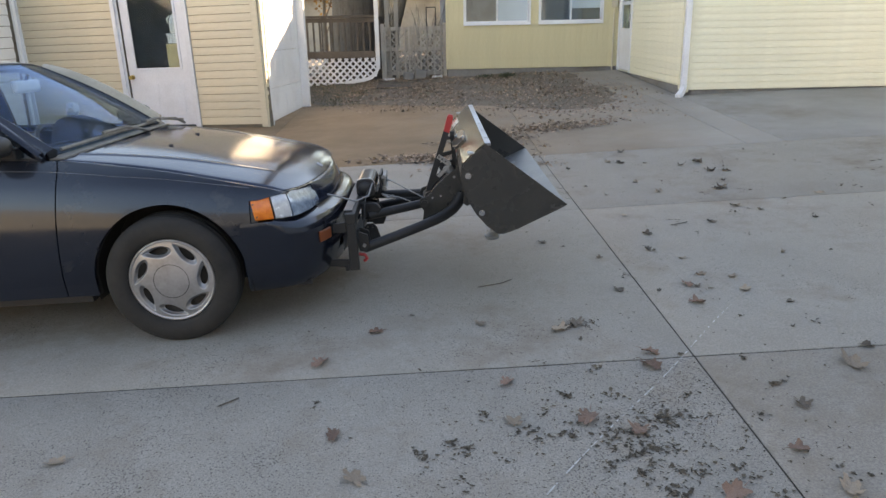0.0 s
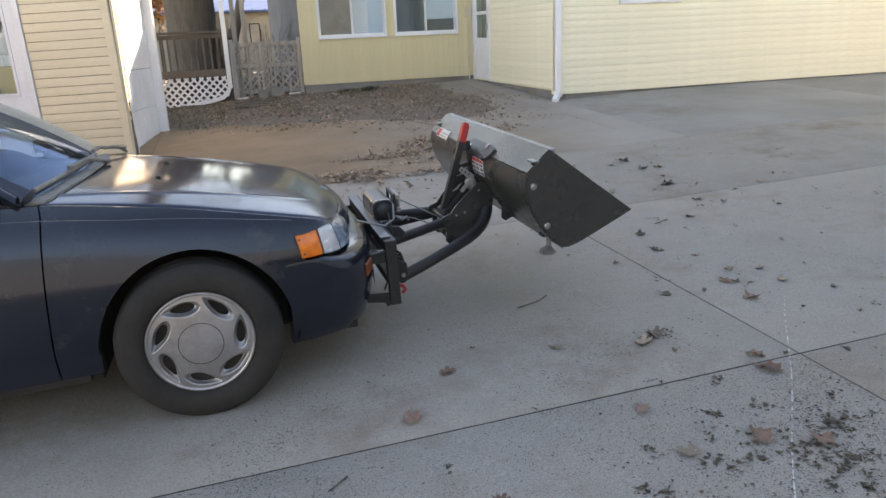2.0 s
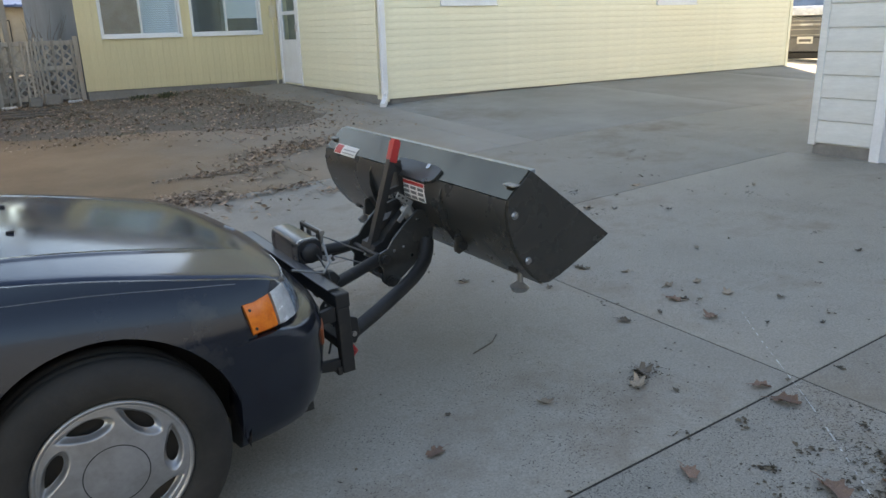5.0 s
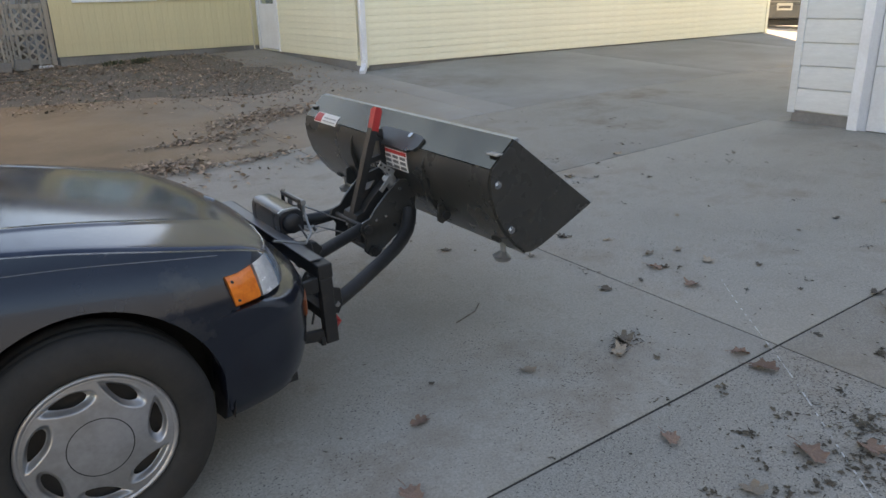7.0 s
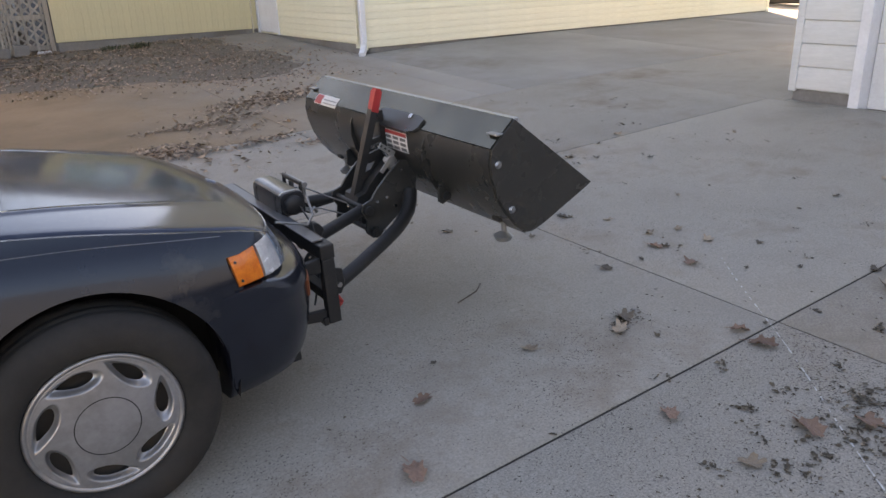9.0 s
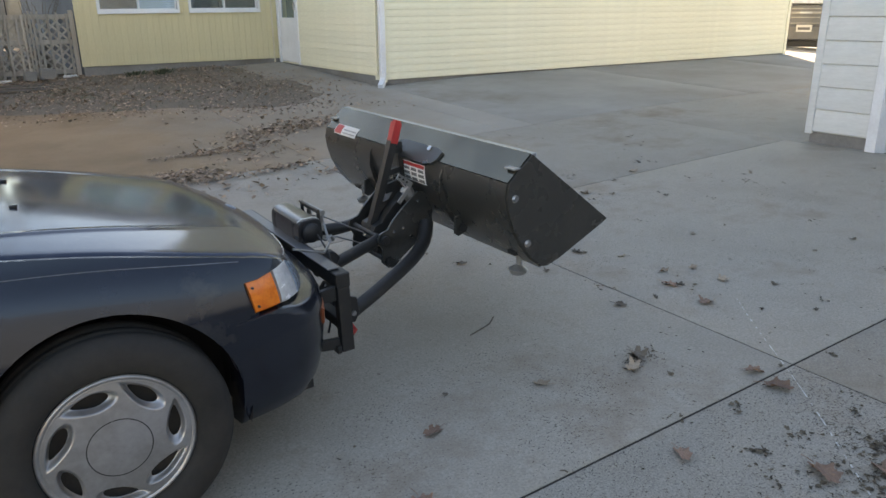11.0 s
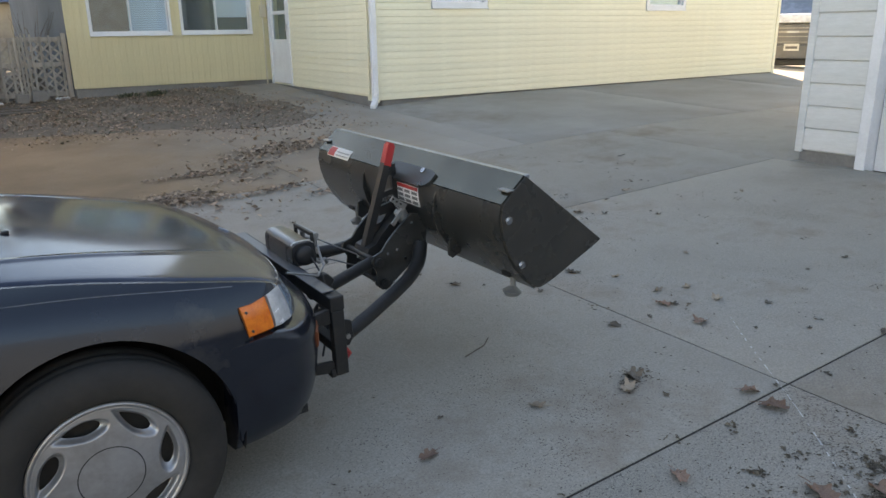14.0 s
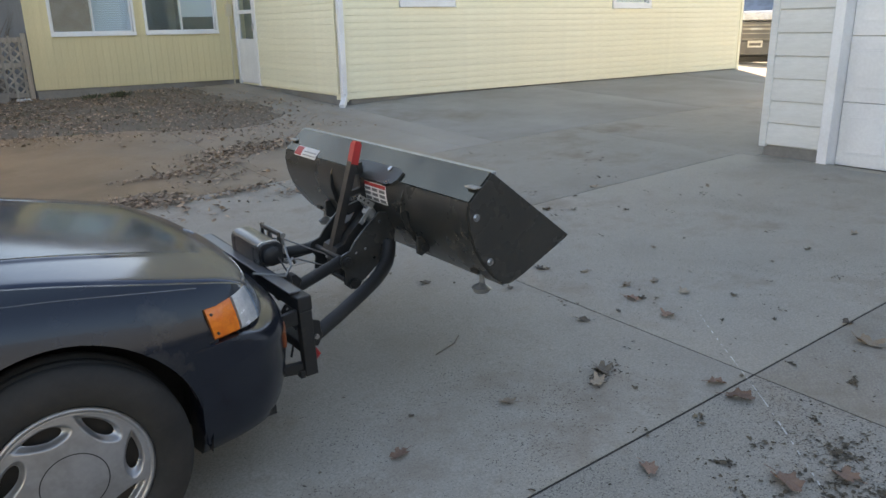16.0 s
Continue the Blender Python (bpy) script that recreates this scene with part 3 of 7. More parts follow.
# ---- walls and siding ----
def frame_at(x, y, degrees):
    """A wall's frame: x along the wall, -y outward, z up."""
    return pose(x, y, 0, 0, 0, degrees)


def cut(a0, a1, holes):
    """The stretches of a0..a1 that no hole covers."""
    out, at = [], a0
    for h0, h1 in sorted(holes):
        if h0 > at:
            out.append((at, min(h0, a1)))
        at = max(at, h1)
    if at < a1:
        out.append((at, a1))
    return [s for s in out if s[1] - s[0] > 0.01]


def wall(name, m, length, z0, z1, holes, mat, label, thick=0.14):
    """A thick wall with its openings: holes are (x0, x1, z0, z1)."""
    bm = bmesh.new()
    xs = sorted({0.0, length, *[h[0] for h in holes], *[h[1] for h in holes]})
    for a, b in zip(xs, xs[1:]):
        mid = (a + b) / 2
        for s0, s1 in cut(z0, z1, [(h[2], h[3]) for h in holes if h[0] < mid < h[1]]):
            box(bm, (a, 0, s0), (b, thick, s1))
    ob = whole(name, bm, mat, label, "wall", kind="structure")
    ob.matrix_world = m
    return ob


board_meshes = {}


def board_mesh(length, expo, mat, key):
    k = (round(length, 2), expo, key)
    if k not in board_meshes:
        L, rng = k[0], random.Random(str(k))
        lo = {"cream": 0.005, "yellow": 0.0028, "wing": 0.007}.get(key, 0.0095)
        lip = {"yellow": 0.0155, "cream": 0.017}.get(key, 0.020)
        prof = [(0.0, lo), (0.003 - lip, lo), (-lip, lo + 0.004), (0.0015 - lip, expo * 0.5), (-0.009, expo), (0.0, expo)]
        bm = bmesh.new()
        n = max(1, int(L / 1.2))
        rows = []
        for i in range(n + 1):
            dy, dz = rng.uniform(-0.0012, 0.0012), rng.uniform(-0.001, 0.001)
            rows.append([bm.verts.new((L * i / n, y + (dy if y < 0 else 0), z + dz)) for y, z in prof])
        for a, b in zip(rows, rows[1:]):
            for j in range(len(prof) - 1):
                bm.faces.new((a[j], a[j + 1], b[j + 1], b[j]))
        bm.faces.new(rows[0])
        bm.faces.new(rows[-1][::-1])
        bmesh.ops.recalc_face_normals(bm, faces=bm.faces)
        board_meshes[k] = mesh_of("siding_board", bm, mat)
    return board_meshes[k]


def siding(parent, x0, x1, z0, z1, expo, mat, holes, key):
    z = z0
    while z < z1:
        gone = [(h[0], h[1]) for h in holes if h[2] < z + expo * 0.5 < h[3]]
        for a, b in cut(x0, x1, gone):
            shared("siding_board", board_mesh(b - a, expo, mat, key), Matrix.Translation((a, -0.002, z)), parent)
        z += expo


def trim(name, spans, parent, mat, bevel=0.003):
    for lo, hi in spans:
        part(name, boxes((lo, hi), bevel=bevel), mat, parent)


def window_at(parent_wall, name, x0, x1, z0, z1, label, curtain_side=1, trim_w=0.05, drop=None, single=False):
    """A sliding window in an opening of a wall, in the wall's frame."""
    w = thing(name, parent_wall.matrix_world.copy(), label, "window", kind="structure")
    f = 0.022
    part("window_frame", boxes(((x0 - trim_w, -0.03, z0 - trim_w), (x1 + trim_w, 0.0, z0 + f)), ((x0 - trim_w, -0.03, z1 - f), (x1 + trim_w, 0.0, z1 + trim_w)),
                               ((x0 - trim_w, -0.03, z0 + f), (x0 + f, 0.0, z1 - f)), ((x1 - f, -0.03, z0 + f), (x1 + trim_w, 0.0, z1 - f)), bevel=0.004), M["white"], w)
    part("window_sill", boxes(((x0 - trim_w, -0.05, z0 - trim_w - 0.02), (x1 + trim_w, -0.002, z0 - trim_w)), bevel=0.004), M["white"], w)
    mid = (x0 + x1) / 2
    for k, (a, b) in enumerate(((x0 + f, x1 - f),) if single else ((x0 + f, mid + 0.015), (mid - 0.015, x1 - f))):
        y = 0.02 + 0.03 * k
        s = 0.019
        sash = part("sash", boxes(((a, y, z0 + f), (b, y + 0.025, z0 + f + s)), ((a, y, z1 - f - s), (b, y + 0.025, z1 - f)),
                                  ((a, y, z0 + f + s), (a + s, y + 0.025, z1 - f - s)), ((b - s, y, z0 + f + s), (b, y + 0.025, z1 - f - s)), bevel=0.002), M["white"], w)
        p = part("pane", boxes(((a + s, y + 0.010, z0 + f + s), (b - s, y + 0.014, z1 - f - s))), M["pane"], sash)
        p.visible_shadow = False
    part("reveal", boxes(((x0, 0.0, z0), (x0 + 0.012, 0.14, z1)), ((x1 - 0.012, 0.0, z0), (x1, 0.14, z1)), ((x0 + 0.012, 0.0, z0), (x1 - 0.012, 0.14, z0 + 0.012)), ((x0 + 0.012, 0.0, z1 - 0.012), (x1 - 0.012, 0.14, z1))), M["white"], w)
    if drop is not None:
        a, b = ((mid + 0.01, x1 - 0.015) if curtain_side == 1 else (x0 + 0.015, x1 - 0.015))
        zl = z0 + (z1 - z0) * (1 - drop)
        bl = thing("window_blind", parent_wall.matrix_world.copy(), "pale blue-white slatted blind behind a window", "blind", "window blinds")
        zz = zl
        slat_me = mesh_of("slat", boxes(((a, -0.001, 0.0), (b, 0.001, 0.036)), ((a, -0.006, 0.0), (b, -0.001, 0.003))), M["blind"])
        while zz < z1:
            shared("slat", slat_me, Matrix.Translation((0, 0.12, zz)), bl)
            zz += 0.035
    elif curtain_side is not None:
        a, b = ((mid + 0.02, x1 - 0.02) if curtain_side else (x0 + 0.02, mid - 0.02))
        n = 60
        bm = patch(lambda u, v: Vector((a + (b - a) * u, 0.17 + 0.003 * math.sin(u * 46) + 0.002 * math.sin(u * 17 + 2), z0 - 0.05 + (z1 - z0 + 0.1) * v)), lin(0, 1, n), [0, 1], 0.002)
        c = tagged(smooth(part("curtain", bm, M["curtain"], None)), "white curtain hanging behind a house window", "curtain")
        c.matrix_world = parent_wall.matrix_world.copy()
    return w


def room_behind(m, x0, x1, z0, z1, depth, label):
    """Plain walls that close the space behind an opening."""
    bm = boxes(((x0, 0.15, z0), (x0 + 0.05, depth, z1)), ((x1 - 0.05, 0.15, z0), (x1, depth, z1)), ((x0, depth, z0), (x1, depth + 0.05, z1)),
               ((x0, 0.15, z0 - 0.05), (x1, depth, z0)), ((x0, 0.15, z1), (x1, depth, z1 + 0.05)))
    ob = whole("wall_inner", bm, M["room"], label, "wall", kind="structure")
    ob.matrix_world = m
    return ob


def foundation(name, m, length, z0, z1, back=0.02):
    ob = whole(name, boxes(((0, back, z0), (length, 0.16, z1))), M["foundation"], "grey concrete foundation under a wall", "foundation", kind="structure")
    ob.matrix_world = m
    return ob


# -- garage on the left of the drive
GA = Vector((-3.22, 7.30, 0))
TH = 12.4
mf = pose(GA.x - 3.5 * math.cos(radians(TH)), GA.y + 3.5 * math.sin(radians(TH)), 0, 0, 0, -TH)
mf = mf @ pose(1.85, 0, 1.0) @ pose(0, 0, 0, 0, -1.2, 0) @ pose(-1.85, 0, -1.0)
GX, GL, GD = 0.22, 3.63, 1.92
ms = frame_at(GA.x - 0.09 * math.cos(radians(TH)), GA.y + 0.09 * math.sin(radians(TH)), 90 - 8.4)
mfw = mf @ pose(-GX, 0, 0)
GZ, GT, EX = 0.03, 2.75, 0.1035
door_hole = (1.38, 2.32, GZ - 0.08, 1.95)
gf = wall("wall_garage_front", mfw, GL, -0.15, GT, [(door_hole[0] + GX, door_hole[1] + GX, door_hole[2], door_hole[3])], M["gap_backing"], "cream vinyl-sided garage wall with a side door")
siding(gf, 0.06, GL - 0.09, GZ, GT, EX, M["cream"], [(1.284 + GX, 2.420 + GX, -1, 2.044)], "cream")
trim("corner_trim", [((GL - 0.09, -0.032, 0.0), (GL, 0.0, GT))], gf, M["cream"])
trim("corner_trim", [((0.0, -0.032, 0.0), (0.07, 0.0, GT))], gf, M["white"])
trim("door_trim", [((1.29 + GX, -0.034, 0.0), (1.350 + GX, 0.06, 2.04)), ((2.345 + GX, -0.034, 0.0), (2.41 + GX, 0.06, 2.04)), ((1.350 + GX, -0.034, 1.985), (2.345 + GX, 0.06, 2.04))], gf, M["door_white"])
trim("door_jamb", [((1.352 + GX, -0.004, 0.0), (1.379 + GX, 0.06, 1.983)), ((2.321 + GX, -0.004, 0.0), (2.343 + GX, 0.06, 1.983)), ((1.379 + GX, -0.004, 1.952), (2.321 + GX, 0.06, 1.983))], gf, M["door_white"])
# dark strips draw the shaded gap between door and jamb
trim("weatherstrip", [((1.379 + GX, 0.020, 0.0), (1.388 + GX, 0.06, 1.952)), ((1.388 + GX, 0.020, 1.942), (2.321 + GX, 0.06, 1.952)), ((2.313 + GX, 0.022, 0.0), (2.321 + GX, 0.06, 1.942))], gf, M["rubber"])
gs_hole = (0.19, 1.80, -0.2, 2.02)
gs = wall("wall_garage_side", ms, GD, -0.15, GT, [gs_hole], M["gap_backing"], "cream garage side wall round an overhead door")
siding(gs, 0.016, 1.915, GZ, GT, EX, M["cream"], [(0.118, 1.87, -1, 2.10)], "cream")
trim("door_trim", [((0.128, -0.026, -0.12), (0.193, 0.12, 2.017)), ((1.797, -0.034, -0.12), (1.87, 0.12, 2.017)), ((0.128, -0.026, 2.017), (1.87, 0.12, 2.10))], gs, M["white"])
trim("corner_trim", [((-0.005, -0.030, 0.0), (0.012, 0.0, GT))], gs, M["cream"])
back = wall("wall_garage_back", mfw @ pose(0, 1.80, 0), GL - 0.22, -0.15, GT, [], M["cream"], "plain back wall of the garage")
inside = room_behind(mf, 0.05, 3.0, 0.0, 2.6, 1.3, "dim inner walls of the garage")


def raised_panel(bm, x0, x1, z0, z1, y):
    """A pressed panel: a groove with a raised field."""
    for k, (a, d) in enumerate(((0.0, 0.006), (0.018, 0.010))):
        box(bm, (x0 + a, y - d, z0 + a), (x1 - a, y, z1 - a), 0.004)


def overhead_door(m, x0, x1, z0, z1, cols, rows, label):
    d = thing("garage_door", m.copy(), label, "garage door")
    h = (z1 - z0) / rows
    for r in range(rows):
        bm = boxes(((x0, 0.08, z0 + r * h + 0.003), (x1, 0.12, z0 + (r + 1) * h - 0.003)), bevel=0.004)
        w = (x1 - x0) / cols
        for c in range(cols):
            raised_panel(bm, x0 + c * w + 0.06, x0 + (c + 1) * w - 0.06, z0 + r * h + 0.10, z0 + (r + 1) * h - 0.10, 0.082)
        part("panel", bm, M["white"], d)
    return d


overhead_door(ms, 0.198, 1.792, GZ - 0.04, 2.015, 4, 4, "white panelled overhead garage door, closed")
sd = thing("entry_door", mf.copy(), "white garage side door with a half window, closed", "door")
DX0, DX1, DZ0, DZ1 = 1.387, 2.313, GZ + 0.01, 1.945
bm = boxes(((DX0, 0.03, DZ0), (1.50, 0.07, DZ1)), ((2.20, 0.03, DZ0), (DX1, 0.07, DZ1)), ((1.50, 0.03, DZ0), (2.20, 0.07, 0.80)), ((1.50, 0.03, 1.86), (2.20, 0.07, DZ1)))
raised_panel(bm, 1.50, 1.81, 0.16, 0.60, 0.031)
raised_panel(bm, 1.89, 2.20, 0.16, 0.60, 0.031)
part("door_leaf", bm, M["door_white"], sd)
part("glazing_bead", boxes(((1.485, 0.018, 0.785), (2.215, 0.03, 0.82)), ((1.485, 0.018, 1.84), (2.215, 0.03, 1.875)), ((1.485, 0.018, 0.82), (1.52, 0.03, 1.84)), ((2.18, 0.018, 0.82), (2.215, 0.03, 1.84)), bevel=0.003), M["door_white"], sd)
p = part("pane", boxes(((1.50, 0.045, 0.80), (2.20, 0.049, 1.86))), M["clear"], sd)
p.visible_shadow = False
part("door_knob", disc(disc(bmesh.new(), (1.44, 0.022, 0.70), (0, 1, 0), 0.032, 0.012, 20), (1.44, -0.012, 0.70), (0, 1, 0), 0.026, 0.05, 20), M["brass"], sd, "brass knob")
cb = thing("storage_cabinet", mf.copy(), "tan plywood cabinet standing inside the garage window", "cabinet")
part("cabinet_body", boxes(((1.93, 0.16, 0.02), (2.20, 0.46, 1.13)), bevel=0.006), M["ply"], cb)
part("cabinet_door", boxes(((1.95, 0.145, 0.08), (2.18, 0.158, 1.10)), bevel=0.003), M["ply"], cb)
bx = whole("storage_box", boxes(((1.96, 0.17, 1.132), (2.17, 0.40, 1.26)), ((1.95, 0.16, 1.235), (2.18, 0.41, 1.265)), bevel=0.006), M["curtain"], "pale plastic box on the garage cabinet", "box")
bx.matrix_world = mf
jug = bmesh.new()
tube([(2.06, 0.28, 1.267), (2.06, 0.28, 1.28), (2.06, 0.28, 1.43), (2.06, 0.28, 1.50), (2.06, 0.28, 1.53), (2.06, 0.28, 1.56)], 0.09, 20, jug, taper=[0.085, 0.095, 0.095, 0.06, 0.025, 0.025])
tube([(2.0, 0.24, 1.50), (1.965, 0.22, 1.46), (1.97, 0.22, 1.40)], 0.012, 8, jug)
jg = smooth(whole("plastic_jug", jug, M["curtain"], "white plastic jug on a box in the garage", "jug"), 0.8)
jg.matrix_world = mf
part("roller_blind", boxes(((1.505, 0.058, 1.72), (2.195, 0.064, 1.855)), bevel=0.002), M["ply"], sd, "rolled tan blind")
pl = bmesh.new()
tube([(2.07, 0.26, 2.6), (2.07, 0.26, 1.78)], 0.004, 6, pl)
tube([(2.07, 0.26, 1.79), (2.07, 0.26, 1.775), (2.07, 0.26, 1.745), (2.07, 0.26, 1.70), (2.07, 0.26, 1.665), (2.07, 0.26, 1.645)], 0.05, 20, pl, taper=[0.015, 0.035, 0.050, 0.052, 0.036, 0.012])
pl_ = smooth(whole("pendant_lamp", pl, M["sticker"], "small white globe lamp hanging inside the garage window", "lamp"), 0.8)
pl_.matrix_world = mf
soffit = whole("soffit", boxes(((1.88, -0.29, 2.41), (2.25, -0.036, 2.575)), bevel=0.006), M["white"], "white boxed eave end on the garage side", "soffit", kind="structure")
soffit.matrix_world = ms
groof = whole("roof_garage", boxes(((-0.34, -0.1, GT), (3.6, 2.15, GT + 0.12))), M["roofing"], "plain dark garage roof", "roof", kind="structure")
groof.matrix_world = mf

# -- wing that closes the drive on the far left
mw = frame_at(-6.87, 1.0, 90)
wl = wall("wall_wing", mw, 7.09, -0.4, 3.0, [], M["gap_backing"], "white lap-sided wing beside the garage")
siding(wl, 0.0, 6.89, -0.05, 3.0, 0.145, M["wing_white"], [], "wing")
trim("corner_trim", [((7.0, -0.034, -0.05), (7.09, 0.0, 3.0))], wl, M["wing_white"])

# -- yellow house
HZ, HT = 0.49, 2.72
mh = frame_at(-0.74, 11.75, 0)
holes = [(0.32, 1.56, 1.30, 2.54), (1.74, 2.94, 1.30, 2.54)]
hw = wall("wall_house", mh, 3.26, HZ, HT, holes, M["house"], "yellow house wall of upright grooved boards with two windows")
foundation("foundation_house", mh, 3.26, 0.05, HZ)
x = 0.0
while x < 3.24:
    w = min(0.102, 3.25 - x)
    for s0, s1 in cut(HZ - 0.02, HT, [(h[2] - 0.03, h[3] + 0.03) for h in holes if h[0] - 0.03 < x + w / 2 < h[1] + 0.03]):
        k = ("upright", round(w, 3), round(s1 - s0, 3))
        if k not in board_meshes:
            board_meshes[k] = mesh_of("upright_board", boxes(((0.0009, -0.009, 0), (w - 0.0009, -0.001, s1 - s0)), bevel=0.0015), M["house"])
        shared("upright_board", board_meshes[k], Matrix.Translation((x, 0, s0)), hw)
    x += 0.102
trim("corner_trim", [((-0.03, -0.02, HZ - 0.02), (0.03, 0.0, HT))], hw, M["house"])
window_at(hw, "window_1", *holes[0], "white sliding house window with a blind drawn", 1, 0.015, 1.0)
window_at(hw, "window_2", *holes[1], "white sliding house window with a blind mostly drawn", 1, 0.015, 0.80)
room_behind(mh, 0.05, 3.2, 0.5, 2.7, 3.0, "dim room behind the house windows")
wall("wall_house_side", frame_at(-0.74, 21.0, -90), 9.10, 0.05, HT, [], M["grey_wall"], "plain blue-grey side wall of the house")
meter = thing("utility_box", mh.copy(), "small cream utility box with a conduit on the house wall", "utility box")
part("box_body", boxes(((3.10, -0.09, 1.55), (3.20, -0.012, 1.75)), bevel=0.008), M["cream"], meter)
part("conduit", tube([(3.15, -0.035, 1.55), (3.15, -0.035, 0.40)], 0.014), M["cream"], meter)
part("conduit", tube([(3.15, -0.035, 1.75), (3.15, -0.035, 2.7)], 0.014), M["cream"], meter)
bm = bmesh.new()
roof_pts = [(11.55, 2.74), (11.55, 2.86), (14.4, 4.3), (21.2, 2.86), (21.2, 2.74), (14.4, 4.16)]
a = [bm.verts.new((-0.95, y, z)) for y, z in roof_pts]
b = [bm.verts.new((9.0, y, z)) for y, z in roof_pts]
bm.faces.new(a)
bm.faces.new(b[::-1])
for i in range(6):
    bm.faces.new((a[(i + 1) % 6], a[i], b[i], b[(i + 1) % 6]))
bmesh.ops.recalc_face_normals(bm, faces=bm.faces)
whole("roof_house", bm, M["roofing"], "plain pitched roof of the house", "roof", kind="structure")
whole("roof_porch", boxes(((-2.35, 11.55, 2.72), (-0.955, 12.25, 2.84)), bevel=0.006), M["roofing"], "short porch roof over the gate", "roof", kind="structure")
whole("gutter", boxes(((-2.35, 11.47, 2.69), (2.50, 11.548, 2.79)), bevel=0.008), M["white"], "white gutter along the house eave", "gutter", kind="structure")

# -- long pale yellow building across the drive
# RT: the unseen top is raised until its shadow covers the drive
RZ, RT = 0.345, 7.2
mr = frame_at(2.52, 7.95, 0)
rh = [(1.06, 1.96, 1.66, 2.44), (5.56, 6.50, 1.63, 2.42)]
rw = wall("wall_long", mr, 9.5, RZ, RT, rh, M["yellow"], "long pale yellow vinyl-sided wall")
siding(rw, 0.10, 9.42, RZ, RT, 0.0945, M["yellow"], [(h[0] - 0.07, h[1] + 0.07, h[2] - 0.07, h[3] + 0.07) for h in rh], "yellow")
trim("corner_trim", [((0.0, -0.032, RZ - 0.03), (0.10, 0.0, RT)), ((9.42, -0.032, RZ - 0.03), (9.50, 0.0, RT))], rw, M["yellow"])
for i, h in enumerate(rh):
    window_at(rw, "window_%d" % (i + 3), *h, "small white single-pane window in the long wall with its blind down", 0, 0.05, 1.0, True)
room_behind(mr, 0.2, 9.3, 0.4, 3.0, 3.0, "dim room inside the long building")
foundation("foundation_long", mr, 9.5, 0.0, RZ)
mrs = frame_at(2.52, 11.73, -90)
dh = (0.10, 0.92, 0.42, 2.24)
rs = wall("wall_long_side", mrs, 3.76, 0.40, RT, [dh], M["yellow"], "pale yellow side wall with a storm door")
siding(rs, 0.0, 3.72, 0.42, RT, 0.0945, M["yellow"], [(dh[0] - 0.06, dh[1] + 0.06, 0, dh[3] + 0.06)], "yellow")
foundation("foundation_side", mrs, 3.76, 0.0, 0.41)
trim("door_trim", [((0.04, -0.03, 0.40), (0.103, 0.04, 2.237)), ((0.917, -0.03, 0.40), (0.98, 0.04, 2.237)), ((0.04, -0.03, 2.237), (0.98, 0.04, 2.30))], rs, M["white"])
st = thing("storm_door", mrs.copy(), "white storm door with two stacked panes, closed", "door")
part("door_leaf", boxes(((0.11, -0.01, 0.43), (0.22, 0.025, 2.23)), ((0.80, -0.01, 0.43), (0.91, 0.025, 2.23)), ((0.22, -0.01, 0.43), (0.80, 0.025, 1.17)), ((0.22, -0.01, 1.58), (0.80, 0.025, 1.64)), ((0.22, -0.01, 2.06), (0.80, 0.025, 2.23)), bevel=0.004), M["white"], st)
for z0, z1 in ((1.17, 1.58), (1.64, 2.06)):
    p = part("pane", boxes(((0.22, 0.005, z0), (0.80, 0.009, z1))), M["pane"], st)
    p.visible_shadow = False
part("door_handle", boxes(((0.84, -0.05, 1.30), (0.87, -0.01, 1.42)), bevel=0.008), M["chrome"], st)
room_behind(mrs, 0.0, 1.2, 0.4, 2.5, 0.5, "dim hallway behind the storm door")
wall("wall_long_end", frame_at(12.02, 8.09, 90), 6.0, 0.2, RT, [], M["yellow"], "plain end wall of the long building")
wall("wall_long_upper", frame_at(2.52, 13.4, -90), 1.64, 2.75, RT, [], M["yellow"], "unseen upper side wall added to the long building")
wall("wall_long_back", frame_at(12.0, 13.4, 180), 9.46, 0.2, RT, [], M["yellow"], "plain back wall of the long building")
bm = boxes(((2.3, 7.75, RT), (12.3, 13.4, RT + 0.15)))
whole("roof_long", bm, M["roofing"], "unseen roof of the long building, set high to shade the drive", "roof", kind="structure")
ds = thing("downspout", Matrix.Translation((2.53, 7.885, 0)), "white metal downspout with a kicked-out foot at the wall corner", "downspout")
part("pipe", boxes(((-0.04, -0.032, 0.42), (0.04, 0.032, 5.4)), bevel=0.006), M["white"], ds)
part("elbow", tube([(0, 0, 0.44), (0, 0, 0.38), (-0.02, -0.02, 0.33), (-0.07, -0.07, 0.285), (-0.11, -0.12, 0.27)], 0.036, square=True), M["white"], ds)
part("strap", boxes(((-0.06, -0.036, 1.9), (0.06, -0.031, 1.93))), M["white"], ds)

# -- white garage on the right of the drive
WZ = 0.247
mg = frame_at(3.75, 2.28, -90)
g_hole = (0.60, 3.30, 0.0, 2.25)
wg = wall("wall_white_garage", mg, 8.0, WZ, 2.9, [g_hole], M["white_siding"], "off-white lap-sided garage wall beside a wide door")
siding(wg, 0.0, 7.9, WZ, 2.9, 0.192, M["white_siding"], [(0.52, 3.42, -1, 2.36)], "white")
foundation("foundation_white_garage", mg, 0.5, 0.0, WZ, 0.012)
trim("corner_trim", [((-0.03, -0.028, WZ - 0.015), (0.035, 0.0, 2.9))], wg, M["white_siding"])
trim("door_trim", [((0.52, -0.045, 0.10), (0.604, 0.12, 2.246)), ((3.296, -0.045, 0.10), (3.42, 0.12, 2.246)), ((0.52, -0.045, 2.246), (3.42, 0.12, 2.36))], wg, M["white"])
